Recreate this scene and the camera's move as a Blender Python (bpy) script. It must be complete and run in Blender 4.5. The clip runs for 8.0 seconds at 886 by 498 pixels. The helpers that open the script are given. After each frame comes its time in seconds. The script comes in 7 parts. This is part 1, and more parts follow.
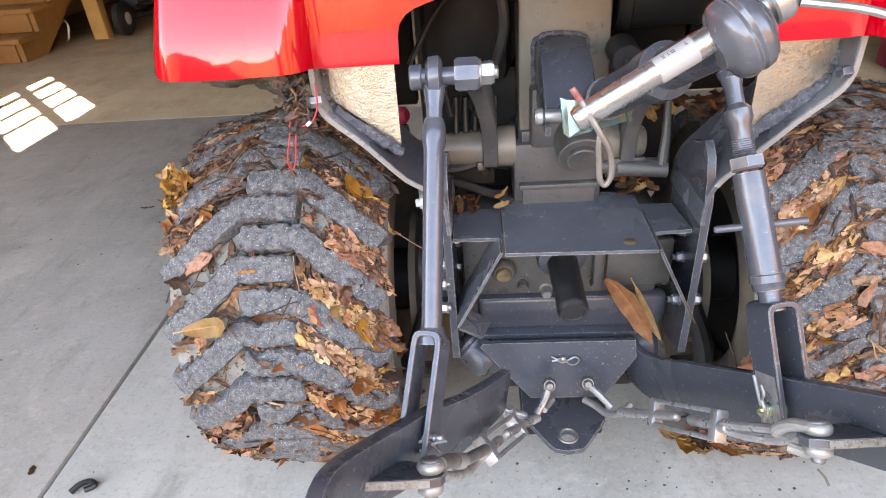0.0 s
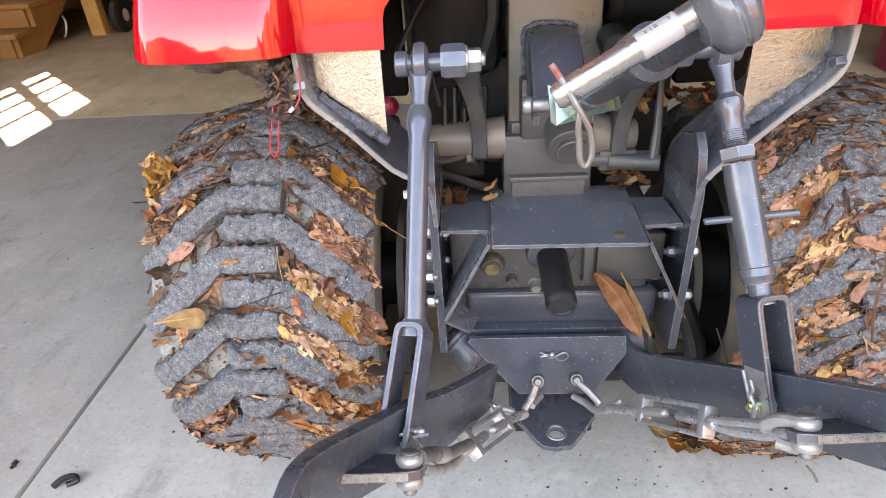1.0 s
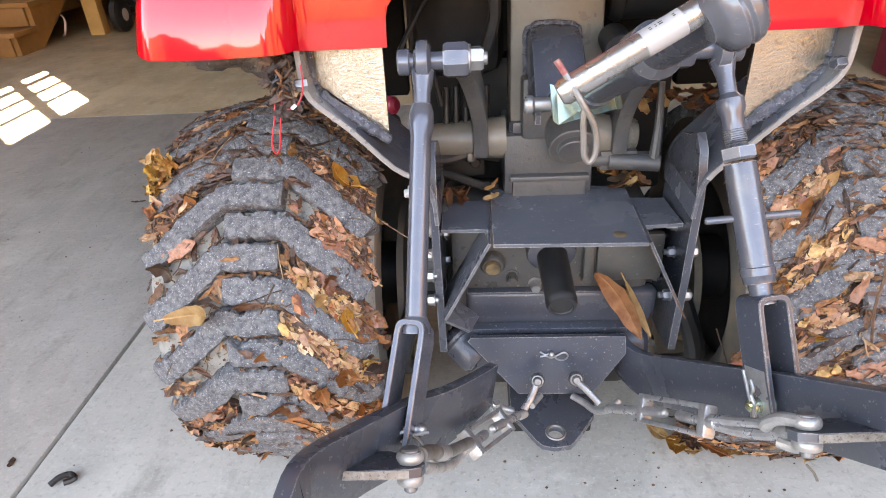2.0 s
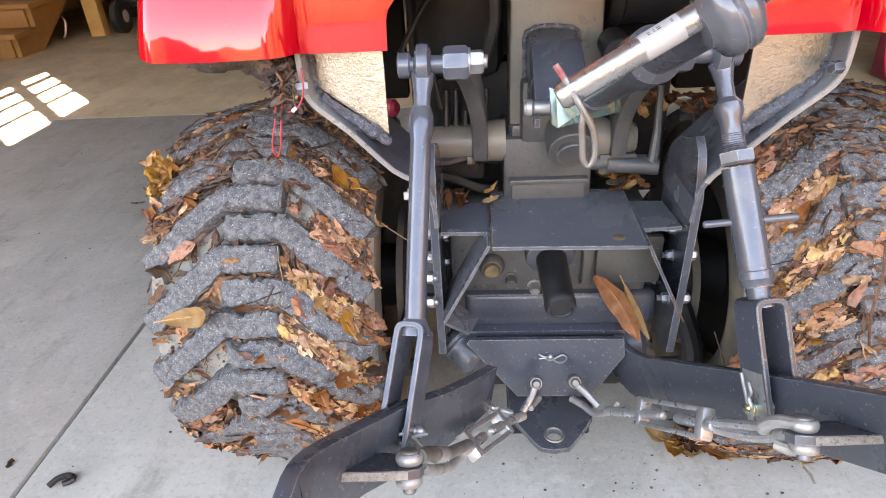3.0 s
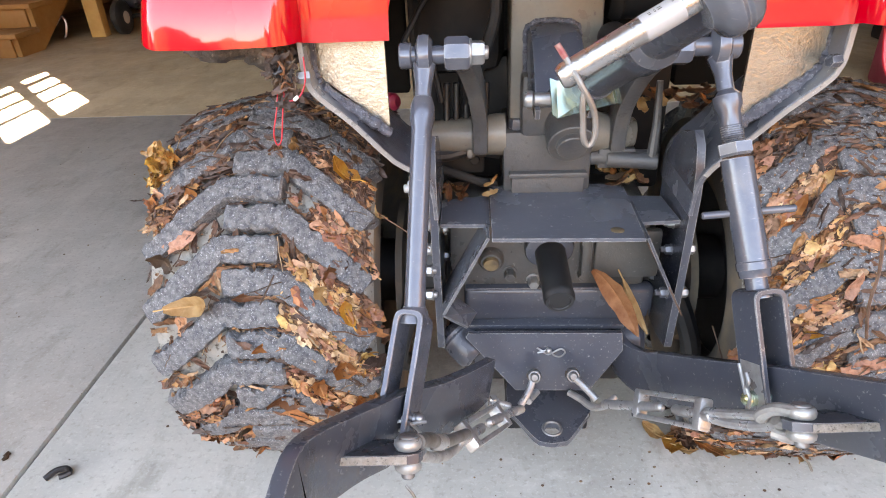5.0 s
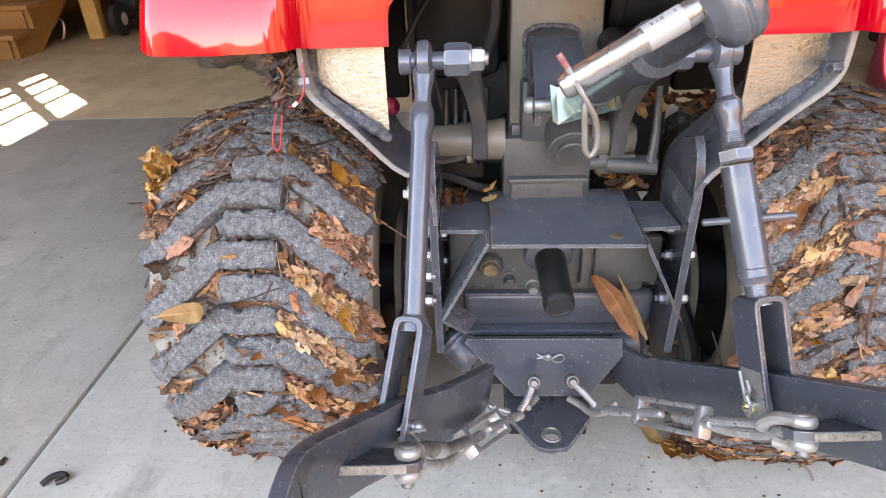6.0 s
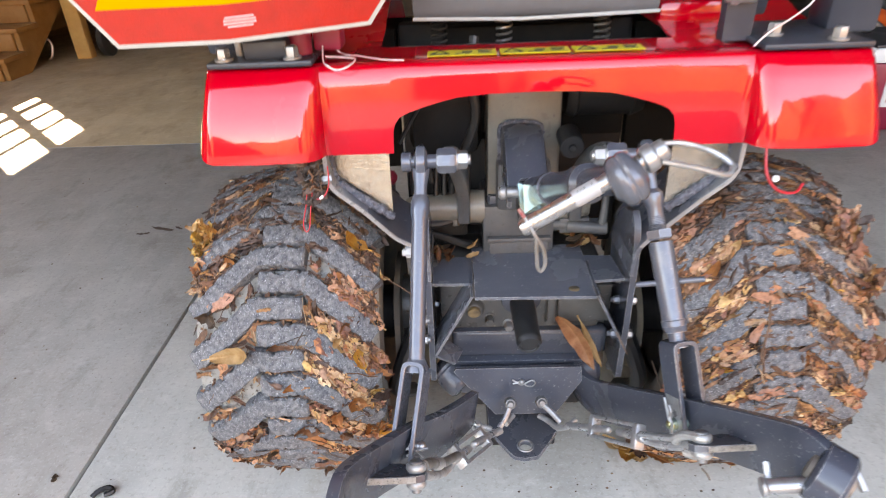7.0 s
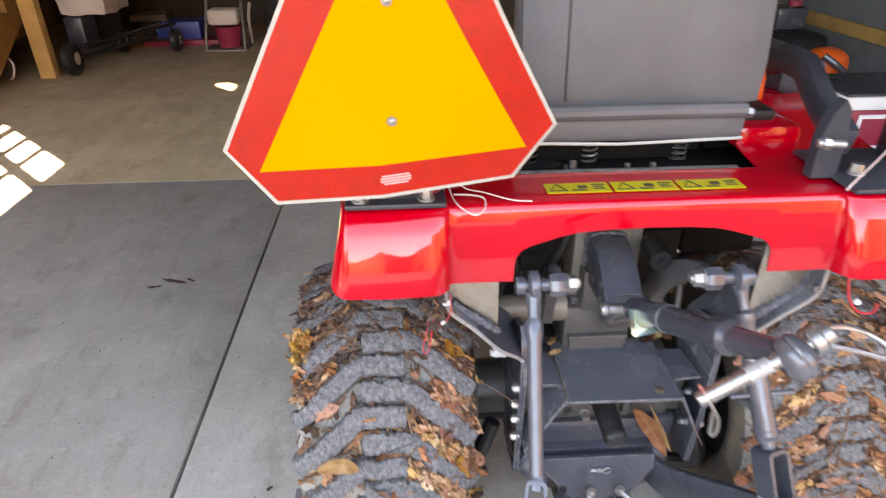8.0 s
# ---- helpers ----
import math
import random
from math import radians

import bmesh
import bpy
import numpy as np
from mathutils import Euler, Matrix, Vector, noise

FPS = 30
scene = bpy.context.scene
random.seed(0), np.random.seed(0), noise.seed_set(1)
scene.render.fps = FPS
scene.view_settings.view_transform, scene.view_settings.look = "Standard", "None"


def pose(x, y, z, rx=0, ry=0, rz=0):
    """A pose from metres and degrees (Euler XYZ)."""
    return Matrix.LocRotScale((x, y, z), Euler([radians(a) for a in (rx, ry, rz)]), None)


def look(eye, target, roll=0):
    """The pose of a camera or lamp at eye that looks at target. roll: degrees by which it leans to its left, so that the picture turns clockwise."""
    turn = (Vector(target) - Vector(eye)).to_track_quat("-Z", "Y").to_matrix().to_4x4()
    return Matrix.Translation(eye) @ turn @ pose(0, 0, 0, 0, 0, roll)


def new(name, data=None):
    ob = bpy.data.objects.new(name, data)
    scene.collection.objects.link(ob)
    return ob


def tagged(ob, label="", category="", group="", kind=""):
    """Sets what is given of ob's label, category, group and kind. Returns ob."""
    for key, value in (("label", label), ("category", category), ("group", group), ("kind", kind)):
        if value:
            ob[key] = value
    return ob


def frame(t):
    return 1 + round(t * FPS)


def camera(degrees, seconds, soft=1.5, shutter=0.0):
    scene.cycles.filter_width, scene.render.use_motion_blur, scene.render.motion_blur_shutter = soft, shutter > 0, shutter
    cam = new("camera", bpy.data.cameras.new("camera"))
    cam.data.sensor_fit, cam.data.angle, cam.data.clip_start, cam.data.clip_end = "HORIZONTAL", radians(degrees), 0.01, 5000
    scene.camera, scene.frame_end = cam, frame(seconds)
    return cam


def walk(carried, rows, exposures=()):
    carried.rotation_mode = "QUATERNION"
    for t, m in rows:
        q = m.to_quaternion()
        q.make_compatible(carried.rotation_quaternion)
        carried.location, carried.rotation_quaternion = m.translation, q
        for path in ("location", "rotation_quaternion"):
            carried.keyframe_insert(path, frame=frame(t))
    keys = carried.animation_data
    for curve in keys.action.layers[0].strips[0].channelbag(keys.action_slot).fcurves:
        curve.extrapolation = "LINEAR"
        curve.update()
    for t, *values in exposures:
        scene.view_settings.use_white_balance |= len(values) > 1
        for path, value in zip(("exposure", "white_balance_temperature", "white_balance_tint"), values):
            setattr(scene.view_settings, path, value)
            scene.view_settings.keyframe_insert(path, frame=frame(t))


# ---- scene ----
cam = camera(71.2, 8.0, soft=1.0, shutter=0.4)
PATH = [
    (0, (-0.105, 0.104, 0.904), (-0.25, 1.82, -0.113), -4.6),
    (0.5, (-0.097, 0.108, 0.893), (-0.239, 1.825, -0.123), -4.2),
    (1, (-0.091, 0.11, 0.885), (-0.231, 1.829, -0.128), -4.0),
    (1.5, (-0.095, 0.109, 0.881), (-0.23, 1.83, -0.129), -3.7),
    (3, (-0.095, 0.105, 0.883), (-0.225, 1.832, -0.118), -3.3),
    (3.5, (-0.091, 0.102, 0.881), (-0.218, 1.831, -0.117), -3.1),
    (4, (-0.093, 0.092, 0.872), (-0.222, 1.822, -0.124), -3.1),
    (4.5, (-0.096, 0.092, 0.869), (-0.224, 1.825, -0.122), -2.9),
    (6, (-0.099, 0.099, 0.873), (-0.216, 1.837, -0.11), -2.6),
    (6.5, (-0.103, 0.059, 0.931), (-0.211, 1.798, -0.052), -2.7),
    (7, (-0.105, -0.036, 1.045), (-0.16, 1.705, 0.061), -2.4),
    (7.3, (-0.177, -0.079, 1.117), (-0.162, 1.664, 0.137), -1.8),
    (7.5, (-0.228, -0.099, 1.172), (-0.197, 1.637, 0.18), -1.4),
    (7.7, (-0.281, -0.072, 1.221), (-0.204, 1.668, 0.237), -0.9),
    (8, (-0.345, 0.018, 1.23), (-0.238, 1.756, 0.247), -0.3),
]
walk(cam, [(t, look(eye, target, roll)) for t, eye, target, roll in PATH], [(0, 4.33, 11500, 21), (6.2, 4.33, 11500, 21), (7.5, 4.22, 11500, 21), (8, 4.22, 11500, 21)])

# ---- light: sun and sky through the open garage door behind the camera and the west window ----
SUN_EL, SUN_AZ = 34.0, -43.8
world = bpy.data.worlds.new("sky")
scene.world = world
world.use_nodes = True
wn = world.node_tree.nodes
sky = wn.new("ShaderNodeTexSky")
sky.sky_type, sky.sun_disc = "NISHITA", False
sky.sun_elevation, sky.sun_rotation = radians(SUN_EL), radians(SUN_AZ)
sky.dust_density, sky.ozone_density = 0.2, 2.2
world.node_tree.links.new(sky.outputs[0], wn["Background"].inputs[0])
wn["Background"].inputs[1].default_value = 0.15

sun = new("sun", bpy.data.lights.new("sun", "SUN"))
sun.data.energy, sun.data.angle, sun.data.color = 5.0, radians(0.5), (1, 0.95, 0.88)
az, el = radians(SUN_AZ), radians(SUN_EL)
sun_from = Vector((math.sin(az) * math.cos(el), math.cos(az) * math.cos(el), math.sin(el)))
sun.matrix_world = look(sun_from * 20, (0, 0, 0))

DOOR_Y, DOOR_X0, DOOR_X1, DOOR_H = 0.22, -3.7, 3.0, 2.68


# ---- materials ----
def material(name, base, rough=0.5, metal=0.0, coat=0.0, second=None, scale=8.0, amount=0.5, bump=0.0, bump_scale=60.0,
             detail=None, detail_scale=90.0, detail_low=0.55, spec=0.5, rough_var=0.12, coat_rough=0.06, coat_ior=1.5,
             worn=None, worn_size=0.0022, scratch=None):
    """A surface with large stains (second), fine speckle (detail) and relief."""
    m = bpy.data.materials.new(name)
    m.use_nodes = True
    nt = m.node_tree
    b = nt.nodes["Principled BSDF"]
    co = nt.nodes.new("ShaderNodeTexCoord").outputs["Object"]

    def noise_tex(sc, det=4.0, rgh=0.6):
        n = nt.nodes.new("ShaderNodeTexNoise")
        n.inputs["Scale"].default_value, n.inputs["Detail"].default_value, n.inputs["Roughness"].default_value = sc, det, rgh
        nt.links.new(co, n.inputs["Vector"])
        return n.outputs["Fac"]

    def ramp(src, lo, hi):
        r = nt.nodes.new("ShaderNodeMapRange")
        r.inputs["From Min"].default_value, r.inputs["From Max"].default_value = lo, hi
        nt.links.new(src, r.inputs["Value"])
        return r.outputs["Result"]

    def mix(fac, a, c):
        x = nt.nodes.new("ShaderNodeMix")
        x.data_type = "RGBA"
        nt.links.new(fac, x.inputs["Factor"])
        if isinstance(a, tuple):
            x.inputs["A"].default_value = (*a, 1)
        else:
            nt.links.new(a, x.inputs["A"])
        x.inputs["B"].default_value = (*c, 1)
        return x.outputs["Result"]

    second = second or tuple(min(1, v * 1.25 + 0.004) for v in base)
    big = noise_tex(scale, 5.0)
    colour = mix(ramp(big, 0.62 - 0.3 * amount, 0.72), base, second)
    if detail:
        colour = mix(ramp(noise_tex(detail_scale, 3.0, 0.7), detail_low, detail_low + 0.16), colour, detail)
    if scratch:
        # thin scuffs that run in two directions
        for turn, long_axis in ((0.7, (75.0, 480.0, 480.0)), (2.3, (60.0, 430.0, 430.0))):
            mp = nt.nodes.new("ShaderNodeMapping")
            mp.inputs["Rotation"].default_value, mp.inputs["Scale"].default_value = (0.3, 0.2, turn), long_axis
            nt.links.new(co, mp.inputs["Vector"])
            n = nt.nodes.new("ShaderNodeTexNoise")
            n.inputs["Scale"].default_value, n.inputs["Detail"].default_value = 1.0, 2.0
            nt.links.new(mp.outputs["Vector"], n.inputs["Vector"])
            both = nt.nodes.new("ShaderNodeMath")
            both.operation = "MULTIPLY"
            nt.links.new(ramp(n.outputs["Fac"], 0.68, 0.82), both.inputs[0])
            nt.links.new(ramp(noise_tex(14.0, 3.0), 0.42, 0.66), both.inputs[1])
            colour = mix(both.outputs[0], colour, scratch)
    if worn:
        # paint rubbed off along the edges, broken up by noise
        bv = nt.nodes.new("ShaderNodeBevel")
        bv.samples = 4
        bv.inputs["Radius"].default_value = worn_size
        dot = nt.nodes.new("ShaderNodeVectorMath")
        dot.operation = "DOT_PRODUCT"
        nt.links.new(bv.outputs["Normal"], dot.inputs[0])
        nt.links.new(nt.nodes.new("ShaderNodeNewGeometry").outputs["Normal"], dot.inputs[1])
        edge = nt.nodes.new("ShaderNodeMapRange")
        edge.inputs["From Min"].default_value, edge.inputs["From Max"].default_value = 0.97, 0.80
        nt.links.new(dot.outputs["Value"], edge.inputs["Value"])
        both = nt.nodes.new("ShaderNodeMath")
        both.operation = "MULTIPLY"
        nt.links.new(edge.outputs["Result"], both.inputs[0])
        nt.links.new(ramp(noise_tex(60.0, 4.0), 0.36, 0.56), both.inputs[1])
        colour = mix(both.outputs[0], colour, worn)
    nt.links.new(colour, b.inputs["Base Color"])
    rg = nt.nodes.new("ShaderNodeMapRange")
    rg.inputs["To Min"].default_value, rg.inputs["To Max"].default_value = max(0.02, rough - rough_var), min(1, rough + rough_var)
    rg.inputs["From Min"].default_value, rg.inputs["From Max"].default_value = 0.3, 0.7
    nt.links.new(big, rg.inputs["Value"])
    nt.links.new(rg.outputs["Result"], b.inputs["Roughness"])
    b.inputs["Metallic"].default_value = metal
    b.inputs["Coat Weight"].default_value = coat
    b.inputs["Coat Roughness"].default_value = coat_rough
    b.inputs["Coat IOR"].default_value = coat_ior
    b.inputs["Specular IOR Level"].default_value = spec
    if bump:
        n = nt.nodes.new("ShaderNodeBump")
        n.inputs["Strength"].default_value, n.inputs["Distance"].default_value = bump, 0.004
        nt.links.new(noise_tex(bump_scale, 6.0, 0.65), n.inputs["Height"])
        nt.links.new(n.outputs["Normal"], b.inputs["Normal"])
    return m


def varied(name, stops, rough=0.7, per="island", bump=0.3, bump_scale=90.0, veins=0.0):
    """A material whose colour differs from piece to piece."""
    m = bpy.data.materials.new(name)
    m.use_nodes = True
    nt = m.node_tree
    b = nt.nodes["Principled BSDF"]
    if per == "island":
        src = nt.nodes.new("ShaderNodeNewGeometry").outputs["Random Per Island"]
    else:
        src = nt.nodes.new("ShaderNodeObjectInfo").outputs["Random"]
    r = nt.nodes.new("ShaderNodeValToRGB")
    while len(r.color_ramp.elements) < len(stops):
        r.color_ramp.elements.new(0.5)
    for i, c in enumerate(stops):
        r.color_ramp.elements[i].position = i / (len(stops) - 1)
        r.color_ramp.elements[i].color = (*c, 1)
    nt.links.new(src, r.inputs[0])
    co = nt.nodes.new("ShaderNodeTexCoord").outputs["Object"]
    n = nt.nodes.new("ShaderNodeTexNoise")
    n.inputs["Scale"].default_value, n.inputs["Detail"].default_value = bump_scale, 5
    nt.links.new(co, n.inputs["Vector"])
    dark = nt.nodes.new("ShaderNodeMix")
    dark.data_type, dark.blend_type = "RGBA", "MULTIPLY"
    dark.inputs["Factor"].default_value = 0.8
    rr = nt.nodes.new("ShaderNodeValToRGB")
    rr.color_ramp.elements[0].position, rr.color_ramp.elements[0].color = 0.3, (0.45, 0.38, 0.32, 1)
    rr.color_ramp.elements[1].position, rr.color_ramp.elements[1].color = 0.6, (1, 1, 1, 1)
    nt.links.new(n.outputs["Fac"], rr.inputs[0])
    nt.links.new(r.outputs[0], dark.inputs["A"])
    nt.links.new(rr.outputs[0], dark.inputs["B"])
    nt.links.new(dark.outputs["Result"], b.inputs["Base Color"])
    b.inputs["Roughness"].default_value = rough
    bu = nt.nodes.new("ShaderNodeBump")
    bu.inputs["Strength"].default_value, bu.inputs["Distance"].default_value = bump, 0.003
    nt.links.new(n.outputs["Fac"], bu.inputs["Height"])
    nt.links.new(bu.outputs["Normal"], b.inputs["Normal"])
    return m


DARK = material("dark_grey_paint", (0.042, 0.049, 0.066), 0.24, second=(0.060, 0.064, 0.074), scale=9, amount=1.0, bump=0.08, bump_scale=150,
                detail=(0.26, 0.25, 0.24), detail_scale=210, detail_low=0.625, rough_var=0.1, worn=(0.36, 0.35, 0.34))
# DARK made lighter for the sky sheen on these plates; the scuffs are wear
GUARD = material("scuffed_sky_lit_paint", (0.066, 0.074, 0.094), 0.24, second=(0.098, 0.104, 0.116), scale=11, amount=1.0, bump=0.12, bump_scale=120,
                 detail=(0.34, 0.33, 0.32), detail_scale=110, detail_low=0.65, rough_var=0.1, worn=(0.42, 0.41, 0.40), scratch=(0.26, 0.26, 0.265))
# dull near-black that puts the shade under seat and fender into colour
UNDER = material("shade_black", (0.008, 0.008, 0.008), 0.9, second=(0.016, 0.014, 0.012), scale=12, spec=0.1)
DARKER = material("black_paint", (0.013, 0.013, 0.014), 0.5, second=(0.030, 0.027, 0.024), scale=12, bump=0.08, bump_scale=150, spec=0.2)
HOUSING = material("gearbox_paint", (0.058, 0.057, 0.056), 0.36, second=(0.092, 0.084, 0.074), scale=12, amount=0.8, bump=0.2, bump_scale=170,
                   detail=(0.28, 0.26, 0.23), detail_scale=150, detail_low=0.64, worn=(0.22, 0.21, 0.20))
LINKGREY = material("lift_rod_paint", (0.092, 0.102, 0.126), 0.17, metal=0.3, second=(0.135, 0.135, 0.145), scale=20, bump=0.08, bump_scale=160, rough_var=0.08,
                    detail=(0.30, 0.29, 0.28), detail_scale=180, detail_low=0.67, worn=(0.40, 0.39, 0.38), scratch=(0.24, 0.235, 0.23))
# pale base and sparkle carry the outdoor glare on dark grey gussets
PLATE = material("bracket_glare_paint", (0.46, 0.43, 0.37), 0.20, metal=0.8, second=(0.36, 0.325, 0.27), scale=22, amount=0.8, bump=0.25, bump_scale=260, rough_var=0.06,
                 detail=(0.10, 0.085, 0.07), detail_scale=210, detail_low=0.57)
WELD = material("lumpy_weld_metal", (0.085, 0.092, 0.115), 0.26, metal=0.35, second=(0.15, 0.155, 0.18), scale=90, amount=1.0, bump=0.8, bump_scale=330,
                detail=(0.50, 0.51, 0.55), detail_scale=340, detail_low=0.60)
WORNEDGE = material("worn_flange_edge", (0.30, 0.285, 0.275), 0.36, metal=0.3, second=(0.30, 0.28, 0.27), scale=50, bump=0.3, bump_scale=240,
                    detail=(0.62, 0.60, 0.57), detail_scale=300, detail_low=0.60)
DUSTY = material("dusty_castings", (0.058, 0.060, 0.064), 0.42, second=(0.098, 0.094, 0.087), scale=14, amount=0.7, bump=0.3, bump_scale=130,
                 detail=(0.04, 0.037, 0.034), detail_scale=90, detail_low=0.60, worn=(0.2, 0.19, 0.175))
ZINC = material("zinc_steel", (0.40, 0.40, 0.40), 0.36, metal=0.75, second=(0.24, 0.23, 0.215), scale=38, amount=0.8, bump=0.12, bump_scale=210)
GALV = material("galvanised_steel", (0.40, 0.405, 0.41), 0.34, metal=0.65, second=(0.29, 0.275, 0.26), scale=60, amount=0.7, bump=0.15, bump_scale=190)
PINSTEEL = material("scuffed_pin_steel", (0.40, 0.39, 0.385), 0.27, metal=0.85, second=(0.30, 0.28, 0.26), scale=60, amount=0.9, bump=0.12, bump_scale=260,
                    detail=(0.14, 0.13, 0.12), detail_scale=240, detail_low=0.62)
RUSTY = material("dull_zinc", (0.23, 0.225, 0.215), 0.45, metal=0.6, second=(0.15, 0.125, 0.10), scale=40, amount=0.8, bump=0.12, bump_scale=160)
BAREEDGE = material("sawn_bare_edge", (0.34, 0.31, 0.27), 0.4, metal=0.4, second=(0.22, 0.19, 0.16), scale=120, amount=0.9, bump=0.6, bump_scale=300,
                    detail=(0.05, 0.045, 0.04), detail_scale=330, detail_low=0.55)
SHACKLE = material("bright_zinc_shackle", (0.38, 0.375, 0.36), 0.36, metal=0.5, second=(0.26, 0.245, 0.225), scale=70, amount=0.7, bump=0.1, bump_scale=180)
YZINC = material("yellow_zinc", (0.17, 0.36, 0.42), 0.2, metal=0.8, second=(0.50, 0.46, 0.22), scale=42, amount=0.8, rough_var=0.05)
BRASS = material("brass_plug", (0.34, 0.24, 0.13), 0.5, metal=0.5, second=(0.10, 0.075, 0.055), scale=60, amount=0.9)
RED = material("red_fender_paint", (0.49, 0.0006, 0.010), 0.25, coat=1.0, second=(0.44, 0.0006, 0.009), scale=5, bump=0.02, bump_scale=14, rough_var=0.05, spec=0.1, coat_rough=0.05, coat_ior=1.54)
REDMATT = material("red_frame_paint", (0.42, 0.012, 0.012), 0.4, second=(0.3, 0.01, 0.012), scale=7)
RUBBER = material("dusty_tread_rubber", (0.042, 0.046, 0.056), 0.70, second=(0.20, 0.20, 0.20), scale=130, amount=1.0, bump=1.0, bump_scale=150,
                  detail=(0.46, 0.47, 0.48), detail_scale=400, detail_low=0.57)
CARCASS = material("dusty_tyre_carcass", (0.25, 0.24, 0.215), 0.88, second=(0.35, 0.335, 0.30), scale=22, amount=0.9, bump=0.7, bump_scale=110,
                   detail=(0.075, 0.064, 0.052), detail_scale=85, detail_low=0.54)
SIDEWALL = material("black_sidewall", (0.10, 0.085, 0.07), 0.8, second=(0.20, 0.145, 0.095), scale=15, bump=0.2, bump_scale=80)
BLACKRUB = material("black_rubber", (0.012, 0.012, 0.013), 0.45, second=(0.025, 0.025, 0.025), scale=30)
VINYL = material("grey_seat_vinyl", (0.078, 0.079, 0.083), 0.5, second=(0.108, 0.108, 0.112), scale=6, amount=0.7, bump=0.3, bump_scale=420)
ROPS = material("rops_paint", (0.024, 0.028, 0.038), 0.36, second=(0.042, 0.046, 0.056), scale=10, bump=0.04, bump_scale=200)
ORANGE = material("orange_plastic", (0.75, 0.10, 0.015), 0.4, second=(0.6, 0.08, 0.02), scale=20)
SMVRED = material("sign_red_film", (0.40, 0.010, 0.003), 0.4, coat=0.15, second=(0.33, 0.011, 0.003), scale=40, amount=0.6, bump=0.35, bump_scale=260, spec=0.25)
SMVYEL = material("sign_yellow_film", (0.66, 0.235, 0.0), 0.5, second=(0.63, 0.25, 0.0), scale=4, bump=0.1, bump_scale=120, spec=0.12)
SMVEDGE = material("sign_metal_edge", (0.33, 0.32, 0.28), 0.5, second=(0.4, 0.38, 0.33), scale=40)
DECAL = material("decal_yellow", (0.5, 0.38, 0.01), 0.4, second=(0.45, 0.36, 0.02), scale=30)
INK = material("decal_ink", (0.03, 0.03, 0.02), 0.5)
PINK = material("print_pale", (0.6, 0.32, 0.3), 0.5)
WIRE_RED = material("wire_red", (0.45, 0.015, 0.025), 0.4)
TAPE = material("faded_tape", (0.24, 0.03, 0.035), 0.6, second=(0.34, 0.22, 0.18), scale=120, amount=0.9)
LABEL = material("scuffed_label", (0.36, 0.36, 0.365), 0.5, metal=0.2, second=(0.36, 0.35, 0.34), scale=110, amount=0.9)
WIRE_PALE = material("wire_pale", (0.65, 0.5, 0.48), 0.4)


